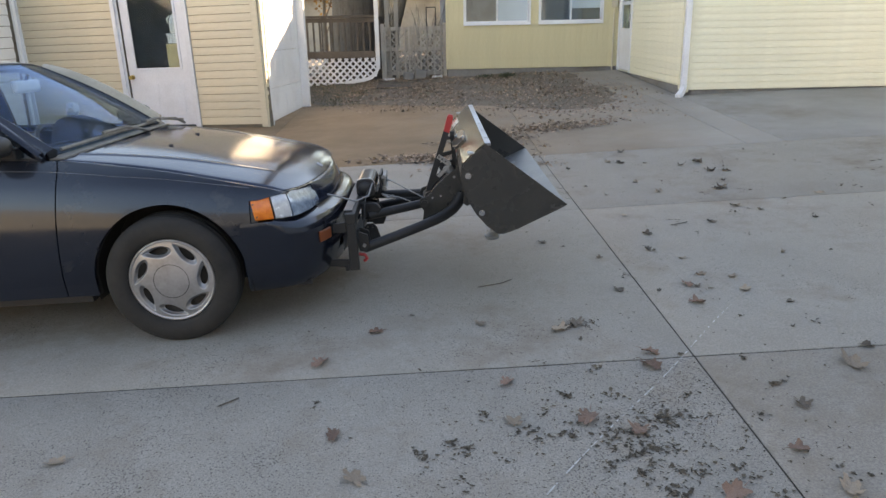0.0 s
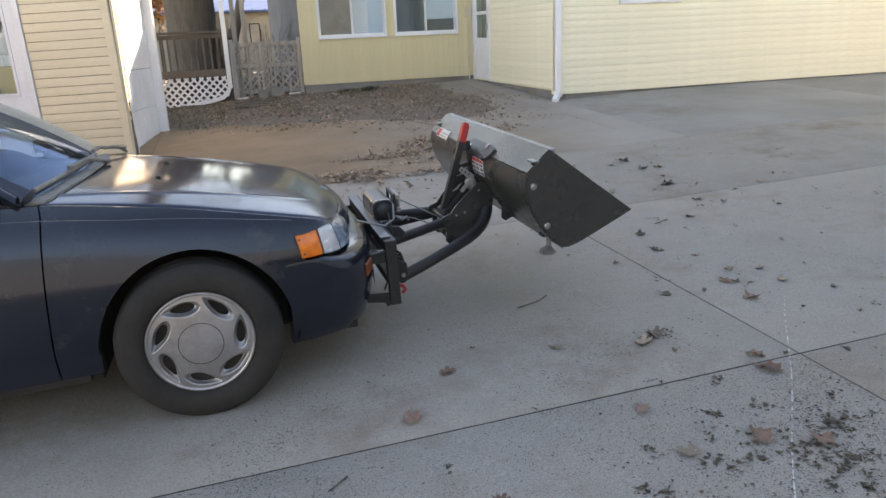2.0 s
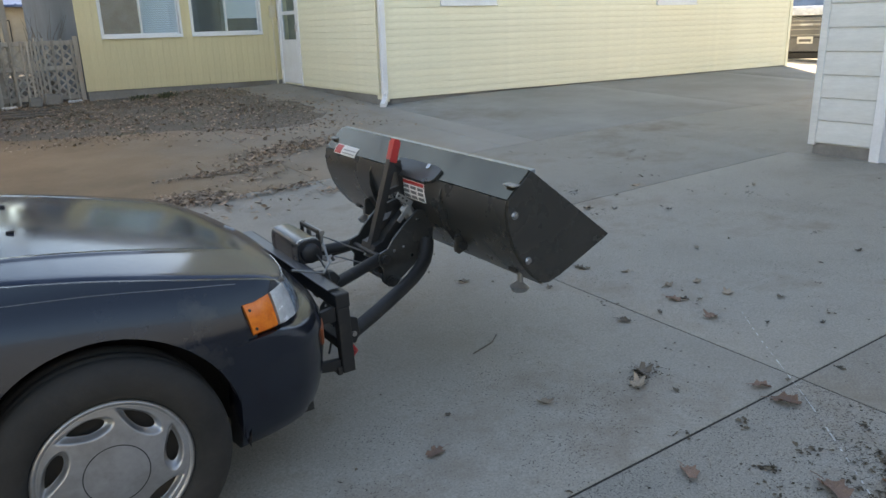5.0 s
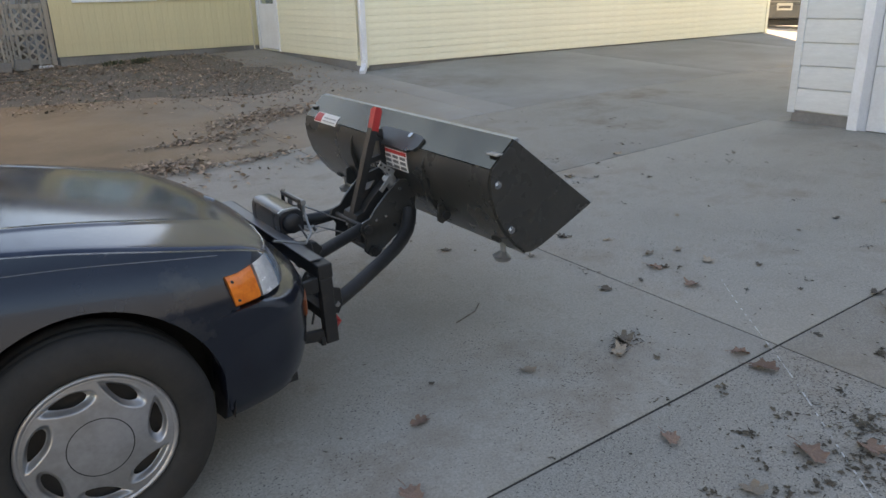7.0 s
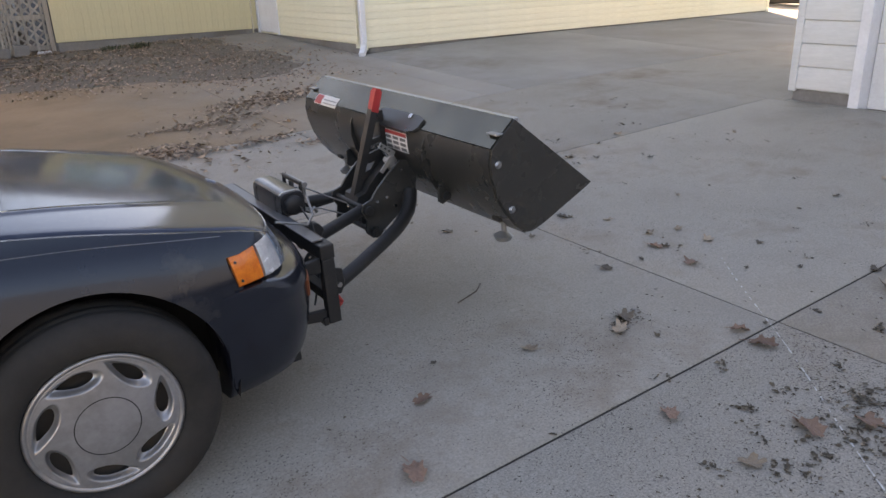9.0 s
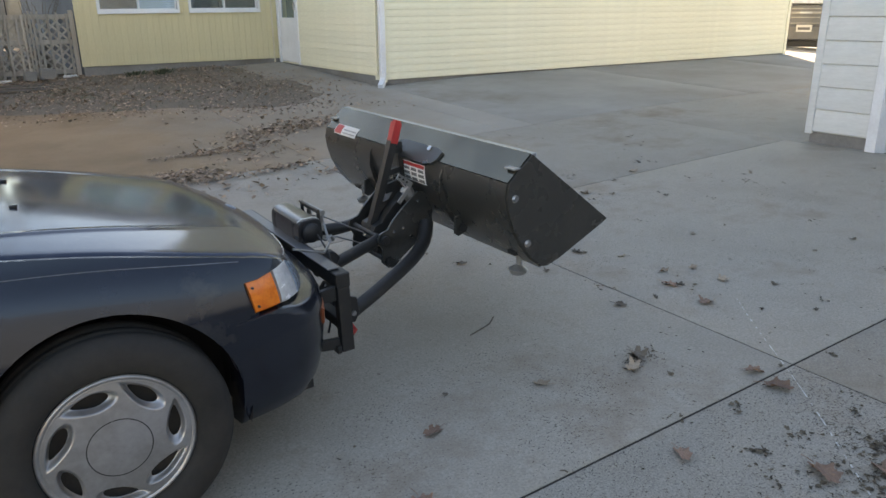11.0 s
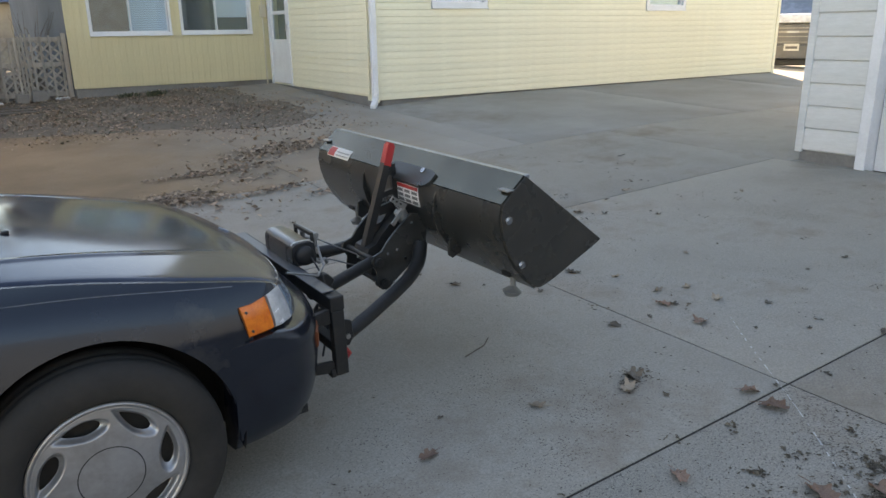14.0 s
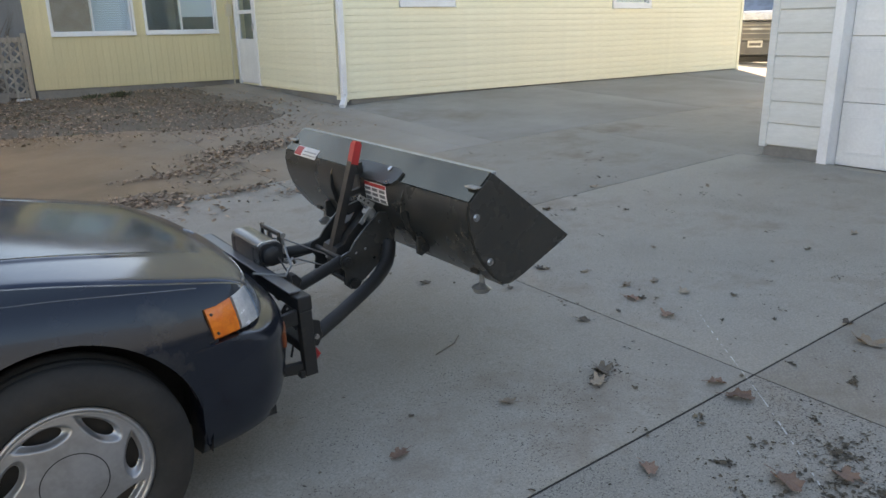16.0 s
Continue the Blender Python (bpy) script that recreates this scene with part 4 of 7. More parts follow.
overhead_door(mg @ pose(0, 0.02, 0), 0.609, 3.291, 0.13, 2.241, 6, 4, "wide white panelled garage door, closed")
mg2 = frame_at(11.0, 2.28, 180)
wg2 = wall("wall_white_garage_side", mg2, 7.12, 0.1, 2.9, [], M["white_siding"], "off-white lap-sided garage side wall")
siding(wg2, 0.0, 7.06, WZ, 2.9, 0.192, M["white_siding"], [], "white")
whole("roof_white_garage", boxes(((3.6, -6.0, 2.9), (11.2, 2.5, 3.05))), M["roofing"], "plain roof of the white garage", "roof", kind="structure")

# -- unseen walls added behind the camera, for reflections and bounce light
mb = frame_at(-6.4, -9.5, 180)
wall("wall_opposite", mb, 9.0, -0.6, 2.6, [], M["beige"], "unseen beige wall added for reflections and bounce light")
mb2 = frame_at(9.0, -9.45, 180)
wall("wall_opposite_grey", mb2, 15.42, -0.6, 3.4, [], M["grey_wall"], "unseen blue-grey wall added for reflections and bounce light")


# ---- car ----
AX, CY = -2.306, 1.315
car_m = pose(AX, CY, G(AX, CY), 0.4, -2.18, 0)
WR, WC = 0.312, 0.312


def local(x, y, z):
    """A place on the drive in the car's own frame."""
    return car_m.inverted() @ Vector((x, y, z))


plan = curve([(-3.45, 0.70), (-3.25, 0.785), (-2.5, 0.83), (-1.2, 0.848), (-0.5, 0.846), (0.0, 0.842), (0.36, 0.822), (0.55, 0.775), (0.70, 0.66)])
belt = curve([(-3.45, 0.93), (-2.9, 0.965), (-2.0, 0.945), (-1.0, 0.915), (-0.48, 0.886), (0.0, 0.815), (0.3, 0.748), (0.5, 0.700), (0.66, 0.668)])
lean = curve([(0.12, 0.93), (0.22, 0.965), (0.35, 0.99), (0.50, 1.0), (0.62, 0.992), (0.70, 0.972), (0.78, 0.944), (0.86, 0.90), (0.97, 0.862)])


def side_y(x, z):
    return plan(x) * lean(z + (0.886 - belt(x)) * max(0.0, (z - 0.5) / 0.386))


def arch(x):
    """Lower edge of the side: the sill, or a wheel arch."""
    low = 0.25
    for c in (0.0, -2.50):
        d = abs(x - c)
        if d < 0.354:
            low = max(low, WC + 0.01 + math.sqrt(0.354 ** 2 - d * d) * 0.98)
    return low


def ticks_arch(a, b):
    xs = set(lin(a, b, max(6, int((b - a) / 0.045))))
    for c in (0.0, -2.50):
        for k in range(0, 41):
            x = c - 0.354 * math.cos(math.pi * k / 40)
            if a < x < b:
                xs.add(x)
    out = sorted(xs)
    return [x for i, x in enumerate(out) if i == 0 or x - out[i - 1] > 0.0004]


car = thing("car", car_m, "dark navy four-door saloon with faded hood on the drive", "car")


def side_panel(name, x0, x1, s, inset=0.0, mat=None, label="", top=0.0):
    def f(x, v):
        z0, z1 = arch(x), belt(x) - top
        z = z0 + (z1 - z0) * v
        # the front door's edge leans forward towards its top
        x += 0.045 * max(0.0, min(1.0, (z - 0.35) / 0.5)) * max(0.0, 1 - abs(x + 0.5) / 0.35)
        return Vector((x, s * (side_y(x, z) - inset), z))
    bm = patch(f, ticks_arch(x0, x1), [0, 0.02, 0.05] + lin(0.1, 1, 16), 0.0)
    # lip turned in along the lower edge
    rim = [e for e in bm.edges if e.is_boundary]
    ret = bmesh.ops.extrude_edge_only(bm, edges=rim)
    for v in ret["geom"]:
        if isinstance(v, bmesh.types.BMVert):
            v.co.y -= s * 0.018
    bmesh.ops.recalc_face_normals(bm, faces=bm.faces)
    return smooth(part(name, bm, mat or M["paint"], car, label), 0.6)


def stripe_drop(x):
    return 0.046 - 0.035 * max(0.0, min(1.0, (x + 0.2) / 0.6))


for s in (-1, 1):
    side_panel("fender", -0.497, 0.362, s)
    side_panel("front_door_panel", -1.455, -0.503, s)
    side_panel("rear_door_panel", -2.16, -1.461, s)
    side_panel("quarter_panel", -3.33, -2.166, s)
    side_panel("inner_side", -3.3, 0.35, s, 0.03, M["black_plastic"], "dark inner body side", 0.03)
    # pinstripe below the shoulder
    bm = patch(lambda x, v: Vector((x, s * (side_y(x, belt(x) - stripe_drop(x) + v * 0.0018) + 0.0015), belt(x) - stripe_drop(x) + v * 0.0018)), lin(-2.9, 0.400, 60), [0, 1])
    part("pinstripe", bm, M["stripe"], car, "thin pale pinstripe")
    # wheel wells
    for c in (0.0, -2.50):
        bm = bmesh.new()
        ang = lin(-0.25, math.pi + 0.25, 24)
        rows = [[bm.verts.new((c + 0.375 * math.cos(a), s * y, WC + 0.375 * math.sin(a))) for a in ang] for y in (0.80, 0.52)]
        for j in range(24):
            bm.faces.new((rows[0][j], rows[0][j + 1], rows[1][j + 1], rows[1][j]))
        bm.faces.new(rows[1])
        smooth(part("wheel_well", bm, M["well"], car), 0.8)


# hood
def hood_w(x):
    return side_y(x, belt(x)) - 0.0055


def nose_drop(x):
    return 0.075 * max(0.0, (x - 0.45) / 0.20) ** 2


def hood_front(t):
    return 0.651 - 0.076 * t * t - 0.045 * t ** 8


def hood_rear(t):
    return -0.375 - 0.085 * t * t


def hood_z(x, t):
    crown = 0.040 if x < -0.1 else 0.040 - 0.006 * ((x + 0.1) / 0.76) ** 2
    ridge = 0.0045 * math.exp(-((abs(t) - 0.727 + 0.225 * x) / 0.018) ** 2) * min(1, max(0, (0.55 - x) / 0.4))
    nose = -nose_drop(x) * (0.62 + 0.13 * t * t)
    edge = -0.016 * max(0, (abs(t) - 0.955) / 0.045) ** 2
    return belt(x) + 0.004 + crown * (1 - abs(t) ** 2.4) + ridge + nose + edge


def hood_at(u, t):
    x = hood_rear(t) + (hood_front(t) - hood_rear(t)) * u
    return Vector((x, t * hood_w(x), hood_z(x, t)))


ts = sorted({*[q * k for q in (-1, 1) for k in lin(0.58, 0.84, 34)], *lin(-1, 1, 56), *[s * k for s in (-1, 1) for k in (0.955, 0.965, 0.975, 0.985, 0.995)]})
bm = patch(hood_at, lin(0, 0.9, 30) + lin(0.9, 1, 8)[1:], ts, 0.0)
rim = [e for e in bm.edges if e.is_boundary]
ret = bmesh.ops.extrude_edge_only(bm, edges=rim)
for v in ret["geom"]:
    if isinstance(v, bmesh.types.BMVert):
        v.co.z -= 0.02
hood = smooth(part("hood", bm, M["hood"], car, "faded navy hood with dusty patches"), 0.7)
bm = patch(lambda u, t: hood_at(u, t * 0.985) - Vector((0, 0, 0.03)), lin(0, 1, 12), lin(-1, 1, 16))
part("engine_bay", bm, M["black_plastic"], car)
for y in (-0.28, 0.17):
    x = -0.095
    t = y / hood_w(x)
    n = part("washer_nozzle", boxes(((x - 0.012, y - 0.008, hood_z(x, t) - 0.002), (x + 0.010, y + 0.008, hood_z(x, t) + 0.008)), bevel=0.003), M["black_plastic"], hood)
# front bumper and lamps sweep round the nose
nose_side = [(0.350, 0.822), (0.42, 0.812), (0.50, 0.793), (0.57, 0.764), (0.63, 0.715), (0.68, 0.645), (0.715, 0.56), (0.742, 0.45), (0.762, 0.30), (0.772, 0.15)]
nose = [Vector((x, -y, 0)) for x, y in nose_side] + [Vector((0.775, 0, 0))] + [Vector((x, y, 0)) for x, y in reversed(nose_side)]


def spline(points, n):
    """Even points along a smooth line."""
    d = [0.0]
    for a, b in zip(points, points[1:]):
        d.append(d[-1] + (b - a).length)
    fx, fy = curve([(s, p.x) for s, p in zip(d, points)]), curve([(s, p.y) for s, p in zip(d, points)])
    return [Vector((fx(s), fy(s), 0)) for s in lin(0, d[-1], n)]


def sweep(path, profile, mat, name, parent, label="", close=True, thick=0.0):
    """Runs a profile of (outset, z) along a level path."""
    bm = bmesh.new()
    rows = []
    for i, p in enumerate(path):
        d = (path[min(i + 1, len(path) - 1)] - path[max(i - 1, 0)]).normalized()
        out = Vector((d.y, -d.x, 0))
        rows.append([bm.verts.new((p.x + out.x * o, p.y + out.y * o, z)) for o, z in (profile(p) if callable(profile) else profile)])
    for a, b in zip(rows, rows[1:]):
        for j in range(len(a) - 1):
            bm.faces.new((a[j], b[j], b[j + 1], a[j + 1]))
    if close:
        bm.faces.new(rows[0])
        bm.faces.new(rows[-1][::-1])
    bmesh.ops.recalc_face_normals(bm, faces=bm.faces)
    if thick:
        bmesh.ops.solidify(bm, geom=list(bm.faces), thickness=thick)
    return smooth(part(name, bm, mat, parent, label), 0.6)


nose_line = spline(nose, 80)


def bumper_profile(p):
    """Flush under the lamps at the sides, with a rounded ledge before them."""
    k = max(0.0, min(1.0, (p.x - 0.47) / 0.16))
    k = k * k * (3 - 2 * k)
    front = [(-0.005, 0.500), (-0.013, 0.520), (-0.03, 0.532), (-0.075, 0.543), (-0.12, 0.545)]
    side = [(0.0020, 0.512), (0.0018, 0.532), (0.0012, 0.545), (-0.001, 0.554), (-0.05, 0.556)]
    upper = [(a[0] + (b[0] - a[0]) * k, a[1] + (b[1] - a[1]) * k) for a, b in zip(side, front)]
    return [(-0.12, 0.205), (-0.062, 0.205), (-0.045, 0.218), (-0.027, 0.255), (-0.010, 0.31), (0.0, 0.38), (0.0, 0.455), (0.002, 0.464), (0.002, 0.485)] + upper


bumper = sweep(nose_line, bumper_profile, M["paint"], "front_bumper", car)
sweep(nose_line[26:-26], [(0.001, 0.27), (0.003, 0.275), (0.003, 0.345), (0.001, 0.35)], M["black_plastic"], "air_intake", bumper)
for s in (-1, 1):
    sub = [p for p in nose_line if 0.668 < p.x < 0.722 and s * p.y > 0]
    if s < 0:
        sub = sorted(sub, key=lambda p: -p.y)[::-1]
    sweep([Vector((p.x, p.y, 0)) for p in sub], [(0.0, 0.398), (0.006, 0.402), (0.007, 0.450), (0.0, 0.454)], M["marker"], "bumper_marker", bumper, "dull amber bumper lamp")
lamp_side = [(0.380, 0.804), (0.425, 0.796), (0.475, 0.782), (0.53, 0.755), (0.575, 0.712), (0.608, 0.655), (0.632, 0.58), (0.648, 0.50), (0.658, 0.42)]


def lamp_top(x):
    return min(belt(x) - 0.006, 0.655 + 0.030 * max(0.0, min(1.0, (x - 0.44) / 0.14))) - 0.15 * nose_drop(x)


def lamp(name, a, b, mat, s, label, ribs=0):
    line = spline([Vector((x, -y, 0)) for x, y in lamp_side], 60)
    seg = line[int(a * 60):int(b * 60) + 1]
    if s > 0:
        seg = [Vector((p.x, -p.y, 0)) for p in reversed(seg)]
    bm = bmesh.new()
    rows = []
    for i, p in enumerate(seg):
        d = (seg[min(i + 1, len(seg) - 1)] - seg[max(i - 1, 0)]).normalized()
        out = Vector((d.y, -d.x, 0))
        top, z0 = lamp_top(p.x), 0.562 - 0.010 * max(0.0, min(1.0, (p.x - 0.5) / 0.14))
        back = 0.012 + 0.028 * max(0.0, min(1.0, (p.x - 0.50) / 0.13))
        rib = 0.0014 * math.sin(i * 3.1) if ribs else 0
        prof = [(-0.05, z0 - 0.004), (-0.006, z0 - 0.002), (rib, z0 + 0.004), (0.001 + rib, z0 + 0.025), (-0.3 * back + rib, (top + z0) / 2 + 0.01), (-0.85 * back + rib, top - 0.008), (-back - 0.004, top), (-0.08 - back, top)]
        rows.append([bm.verts.new((p.x + out.x * o + 0.028 * (top - z) / (top - z0) * max(0.0, 1 - i / 60 - a) * 0.5, p.y + out.y * o, z)) for o, z in prof])
    for q, r in zip(rows, rows[1:]):
        for j in range(len(q) - 1):
            bm.faces.new((q[j], r[j], r[j + 1], q[j + 1]))
    bm.faces.new(rows[0])
    bm.faces.new(rows[-1][::-1])
    bmesh.ops.recalc_face_normals(bm, faces=bm.faces)
    return smooth(part(name, bm, mat, car, label), 0.5)


for s in (-1, 1):
    cl = lamp("corner_lamp", 0.055, 0.225, M["orange"], s, "orange corner lamp")
    for x, z in ((0.417, 0.640), (0.430, 0.580)):
        part("lens_screw", disc(bmesh.new(), (x, s * 0.802, z), (0, 1, 0), 0.004, 0.006, 8), M["brake"], cl)
    lamp("turn_signal", 0.235, 0.41, M["clear_lens"], s, "clear ribbed turn signal", 1)
    lamp("headlight", 0.425, 1.0, M["lens"], s, "glass headlight")
    rim = [hood_at(1, s * t) + Vector((0.005, s * 0.003, -0.006)) for t in lin(0.55, 0.95, 10)]
    smooth(part("headlight_trim", tube(rim, 0.0028, 6), M["chrome"], car, "thin bright strip above the headlight"))
for s in (-1, 1):
    def lamp_y(x):
        """Outer face of the lamps at their upper edge."""
        y = float(np.interp(x, [p[0] for p in lamp_side], [p[1] for p in lamp_side]))
        return y - 0.010 - 0.028 * max(0.0, min(1.0, (x - 0.50) / 0.13))

    def brow(x, v, s=s):
        """Fender tip above the lamps."""
        z1 = belt(x) - 0.75 * nose_drop(x)
        z0 = min(lamp_top(x), z1 - 0.004)
        z = z0 + (z1 - z0) * v
        k = max(0.0, min(1.0, (x - 0.40) / 0.06))
        y = side_y(x, z) * (1 - k) + min(side_y(x, z), lamp_y(x) + 0.003 - 0.012 * v) * k
        return Vector((x, s * y, z))
    bm = patch(brow, lin(0.3622, 0.565, 18), lin(0, 1, 6))
    rim = [e for e in bm.edges if e.is_boundary]
    for v in bmesh.ops.extrude_edge_only(bm, edges=rim)["geom"]:
        if isinstance(v, bmesh.types.BMVert):
            v.co.y -= s * 0.03
    bmesh.ops.recalc_face_normals(bm, faces=bm.faces)
    smooth(part("fender_tip", bm, M["paint"], car), 0.6)
    bm = patch(lambda x, v, s=s: Vector((x, s * (side_y(x, 0.55 + 0.112 * v) - (0.001 if x < 0.399 else 0.016)), 0.55 + 0.112 * v)), lin(0.3625, 0.398, 4) + [0.400, 0.43], lin(0, 1, 6), 0.003)
    smooth(part("lamp_backing", bm, M["paint"], car), 0.6)
def nose_at(y, v):
    """Smooth front panel between the lamps, from hood edge to bumper."""
    t = y / 0.70
    x0, z0 = hood_front(t) + 0.002, hood_z(hood_front(t), t) - 0.006
    x1, z1 = 0.712 - 0.07 * (y / 0.43) ** 2, 0.541
    k = math.sin(v * math.pi / 2)
    return Vector((x0 + (x1 - x0) * k, y, z0 + (z1 - z0) * (1 - math.cos(v * math.pi / 2)) ** 0.9))


nose_panel = smooth(part("nose_panel", patch(nose_at, lin(-0.43, 0.43, 28), lin(0, 1, 10), 0.004), M["hood"], car), 0.9)
bm = bmesh.new()
for k in (-0.010, 0.010):
    tube([(x, k, hood_z(x, 0) + 0.002) for x in lin(0.600, 0.630, 4)], 0.004, 6, bm)
part("badge", bm, M["bare"], hood, "small bright upright badge")


# glass house
def screen(u, v):
    """Windshield: u across from -1 to 1, v from cowl to roof."""
    x0, y0, z0 = -0.40 - 0.10 * u * u, 0.700 * u, 0.905 + 0.022 * (1 - u * u)
    x1, y1, z1 = -1.02 - 0.085 * u * u, 0.555 * u, 1.298 + 0.028 * (1 - u * u)
    bow = 0.020 * math.sin(math.pi * v)
    return Vector((x0 + (x1 - x0) * v + bow * 0.5, y0 + (y1 - y0) * v, z0 + (z1 - z0) * v + bow))


ws = smooth(part("windshield", patch(screen, lin(-1, 1, 24), lin(0, 1, 14), 0.004), M["screen"], car))
ws.visible_shadow = False
part("windshield_seal", tube([screen(-1, v) for v in lin(0, 1, 14)] + [screen(u, 1) for u in lin(-1, 1, 20)[1:]] + [screen(1, v) for v in reversed(lin(0, 1, 14)[:-1])], 0.0055, 6), M["black_plastic"], car)
bm = patch(lambda u, v: Vector((-0.345 - 0.095 * u * u - 0.09 * v, 0.715 * u, 0.898 + 0.030 * (1 - u * u) - 0.005 * v)), lin(-1, 1, 24), lin(0, 1, 3), 0.008)
smooth(part("cowl", bm, M["dusty"], car))
rail = [(-0.50, 0.722, 0.902), (-0.70, 0.678, 1.045), (-0.90, 0.632, 1.175), (-1.06, 0.600, 1.262), (-1.25, 0.585, 1.300), (-1.7, 0.580, 1.318), (-2.2, 0.575, 1.285), (-2.42, 0.585, 1.225), (-2.75, 0.65, 1.03), (-2.92, 0.69, 0.95)]
for s in (-1, 1):
    smooth(part("pillar_and_rail", tube([(x, s * y, z) for x, y, z in rail] if s < 0 else [(x, y + (0.030 if i < 4 else 0.0), z - (0.026 if i < 4 else 0.0)) for i, (x, y, z) in enumerate(rail)], 0.03, 8, taper=[0.050 if s < 0 else 0.030, 0.042 if s < 0 else 0.030, 0.036 if s < 0 else 0.030, 0.033, 0.030, 0.028, 0.03, 0.05, 0.075, 0.08]), M["paint"] if s < 0 else M["roof_paint"], car))
    bm = patch(lambda w, v, s=s: screen(s, v) + Vector((-0.012 * w, s * 0.098 * w, (0.046 if s > 0 else 0.024) * (1 - 0.7 * v ** 6) * math.sin(math.pi / 2 * min(1.0, w / 0.8)) * (1 - 0.8 * max(0.0, w - 0.8) / 0.2) + 0.004)), lin(0, 1, 12), lin(0, 1, 14), 0.004)
    smooth(part("front_pillar", bm, M["peeled"] if s > 0 else M["paint"], car, "peeled tan pillar, lightened as if sunlit" if s > 0 else ""), 0.9)
    part("roof_drip_rail", tube([(x, s * (y + 0.024), z + 0.018) for x, y, z in rail[:8]], 0.006, 6), M["black_plastic"] if s < 0 else M["roof_paint"], car)

    def glass_side(x, v, s=s):
        zt = np.interp(-x, [-r[0] for r in rail], [r[2] for r in rail]) - 0.012
        yt = np.interp(-x, [-r[0] for r in rail], [r[1] for r in rail])
        zb = belt(x) - 0.005
        zt = max(zt, zb + 0.002)
        yb = side_y(x, zb) - 0.02
        return Vector((x, s * (yb + (yt - yb) * v + 0.012 * math.sin(math.pi * v)), zb + (zt - zb) * v))
    for x0, x1 in ((-1.43, -0.54), (-2.15, -1.50)):
        p = smooth(part("side_window", patch(glass_side, lin(x0, x1, 12), lin(0, 1, 6), 0.003), M["pane"], car))
        p.visible_shadow = False
    smooth(part("door_pillar", patch(glass_side, lin(-1.505, -1.425, 3), lin(0, 1, 6), 0.02), M["black_plastic"], car))
    smooth(part("rear_pillar", patch(glass_side, lin(-2.60, -2.145, 6), lin(0, 1, 6), 0.02), M["paint"], car))
    part("window_belt_strip", tube([(x, s * (side_y(x, belt(x)) - 0.006), belt(x) + 0.004) for x in lin(-2.2, -0.52, 20)], 0.008, 6), M["black_plastic"], car)
    # sail panel and mirror
    mir = part("mirror_housing", bmesh.new(), M["black_plastic"], car)
    bm = bmesh.new()
    bmesh.ops.create_uvsphere(bm, u_segments=20, v_segments=12, radius=1)
    for v in bm.verts:
        a = v.co.copy()
        v.co = Vector(((0.12 if a.x > 0 else 0.07) * a.x - 0.725, s * (0.846 + 0.108 * math.copysign(abs(a.y) ** 0.75, a.y)), 0.974 + 0.055 * math.copysign(abs(a.z) ** 0.7, a.z)))
    bmesh.ops.recalc_face_normals(bm, faces=bm.faces)
    bm.to_mesh(mir.data)
    bm.free()
    mir.data.polygons.foreach_set("use_smooth", [True] * len(mir.data.polygons))
    part("mirror_glass", boxes(((-0.798, s * 0.79, 0.935), (-0.790, s * 0.91, 1.0)), bevel=0.002), M["chrome"], mir)
    part("mirror_arm", boxes(((-0.74, s * 0.70, 0.905), (-0.62, s * 0.78, 0.955)), bevel=0.01), M["black_plastic"], mir)
    # door handle
    part("door_handle", boxes(((-1.40, s * (side_y(-1.35, 0.76) - 0.01), 0.745), (-1.24, s * (side_y(-1.35, 0.76) + 0.012), 0.78)), bevel=0.008), M["black_plastic"], car)


def roof_at(u, v):
    x = -1.02 - 0.085 * u * u + (-1.35 + 0.10 * u * u) * v
    z = 1.298 + 0.028 * (1 - u * u) + 0.070 * (1 - 0.6 * u * u) * math.sin(math.pi * min(1, v * 0.8 + 0.002)) ** 0.6 - 0.03 * v
    return Vector((x, 0.590 * u, z))


smooth(part("roof", patch(roof_at, lin(-1, 1, 24), lin(0, 1, 16), 0.02), M["roof_paint"], car, "faded brownish roof"))
rw_ = smooth(part("rear_window", patch(lambda u, v: Vector((-2.37 - 0.55 * v, 0.58 * u * (1 + 0.12 * v), 1.29 - 0.31 * v + 0.02 * (1 - u * u))), lin(-1, 1, 12), lin(0, 1, 6), 0.004), M["pane"], car))
rw_.visible_shadow = False
smooth(part("trunk_lid", patch(lambda u, v: Vector((-2.90 - 0.54 * v, u * side_y(-2.9 - 0.5 * v, 0.93), belt(-2.9 - 0.54 * v) + 0.03 * (1 - abs(u) ** 3) - 0.01 * v)), lin(-1, 1, 16), lin(0, 1, 8), 0.02), M["paint"], car))
tail = [Vector((-3.30, 0.775, 0)), Vector((-3.42, 0.72, 0)), Vector((-3.46, 0.5, 0)), Vector((-3.48, 0, 0)), Vector((-3.46, -0.5, 0)), Vector((-3.42, -0.72, 0)), Vector((-3.30, -0.775, 0))]
tail = spline(tail, 30)
sweep(tail, [(-0.05, 0.56), (0.0, 0.56), (0.0, 0.92), (-0.05, 0.94)], M["paint"], "tail_panel", car)
sweep(tail, [(-0.08, 0.22), (-0.02, 0.24), (0.03, 0.30), (0.035, 0.50), (0.01, 0.55), (-0.08, 0.555)], M["paint"], "rear_bumper", car)
for s in (-1, 1):
    part("tail_light", boxes(((-3.475, s * 0.45, 0.66), (-3.44, s * 0.69, 0.82)), bevel=0.01), M["red"], car)
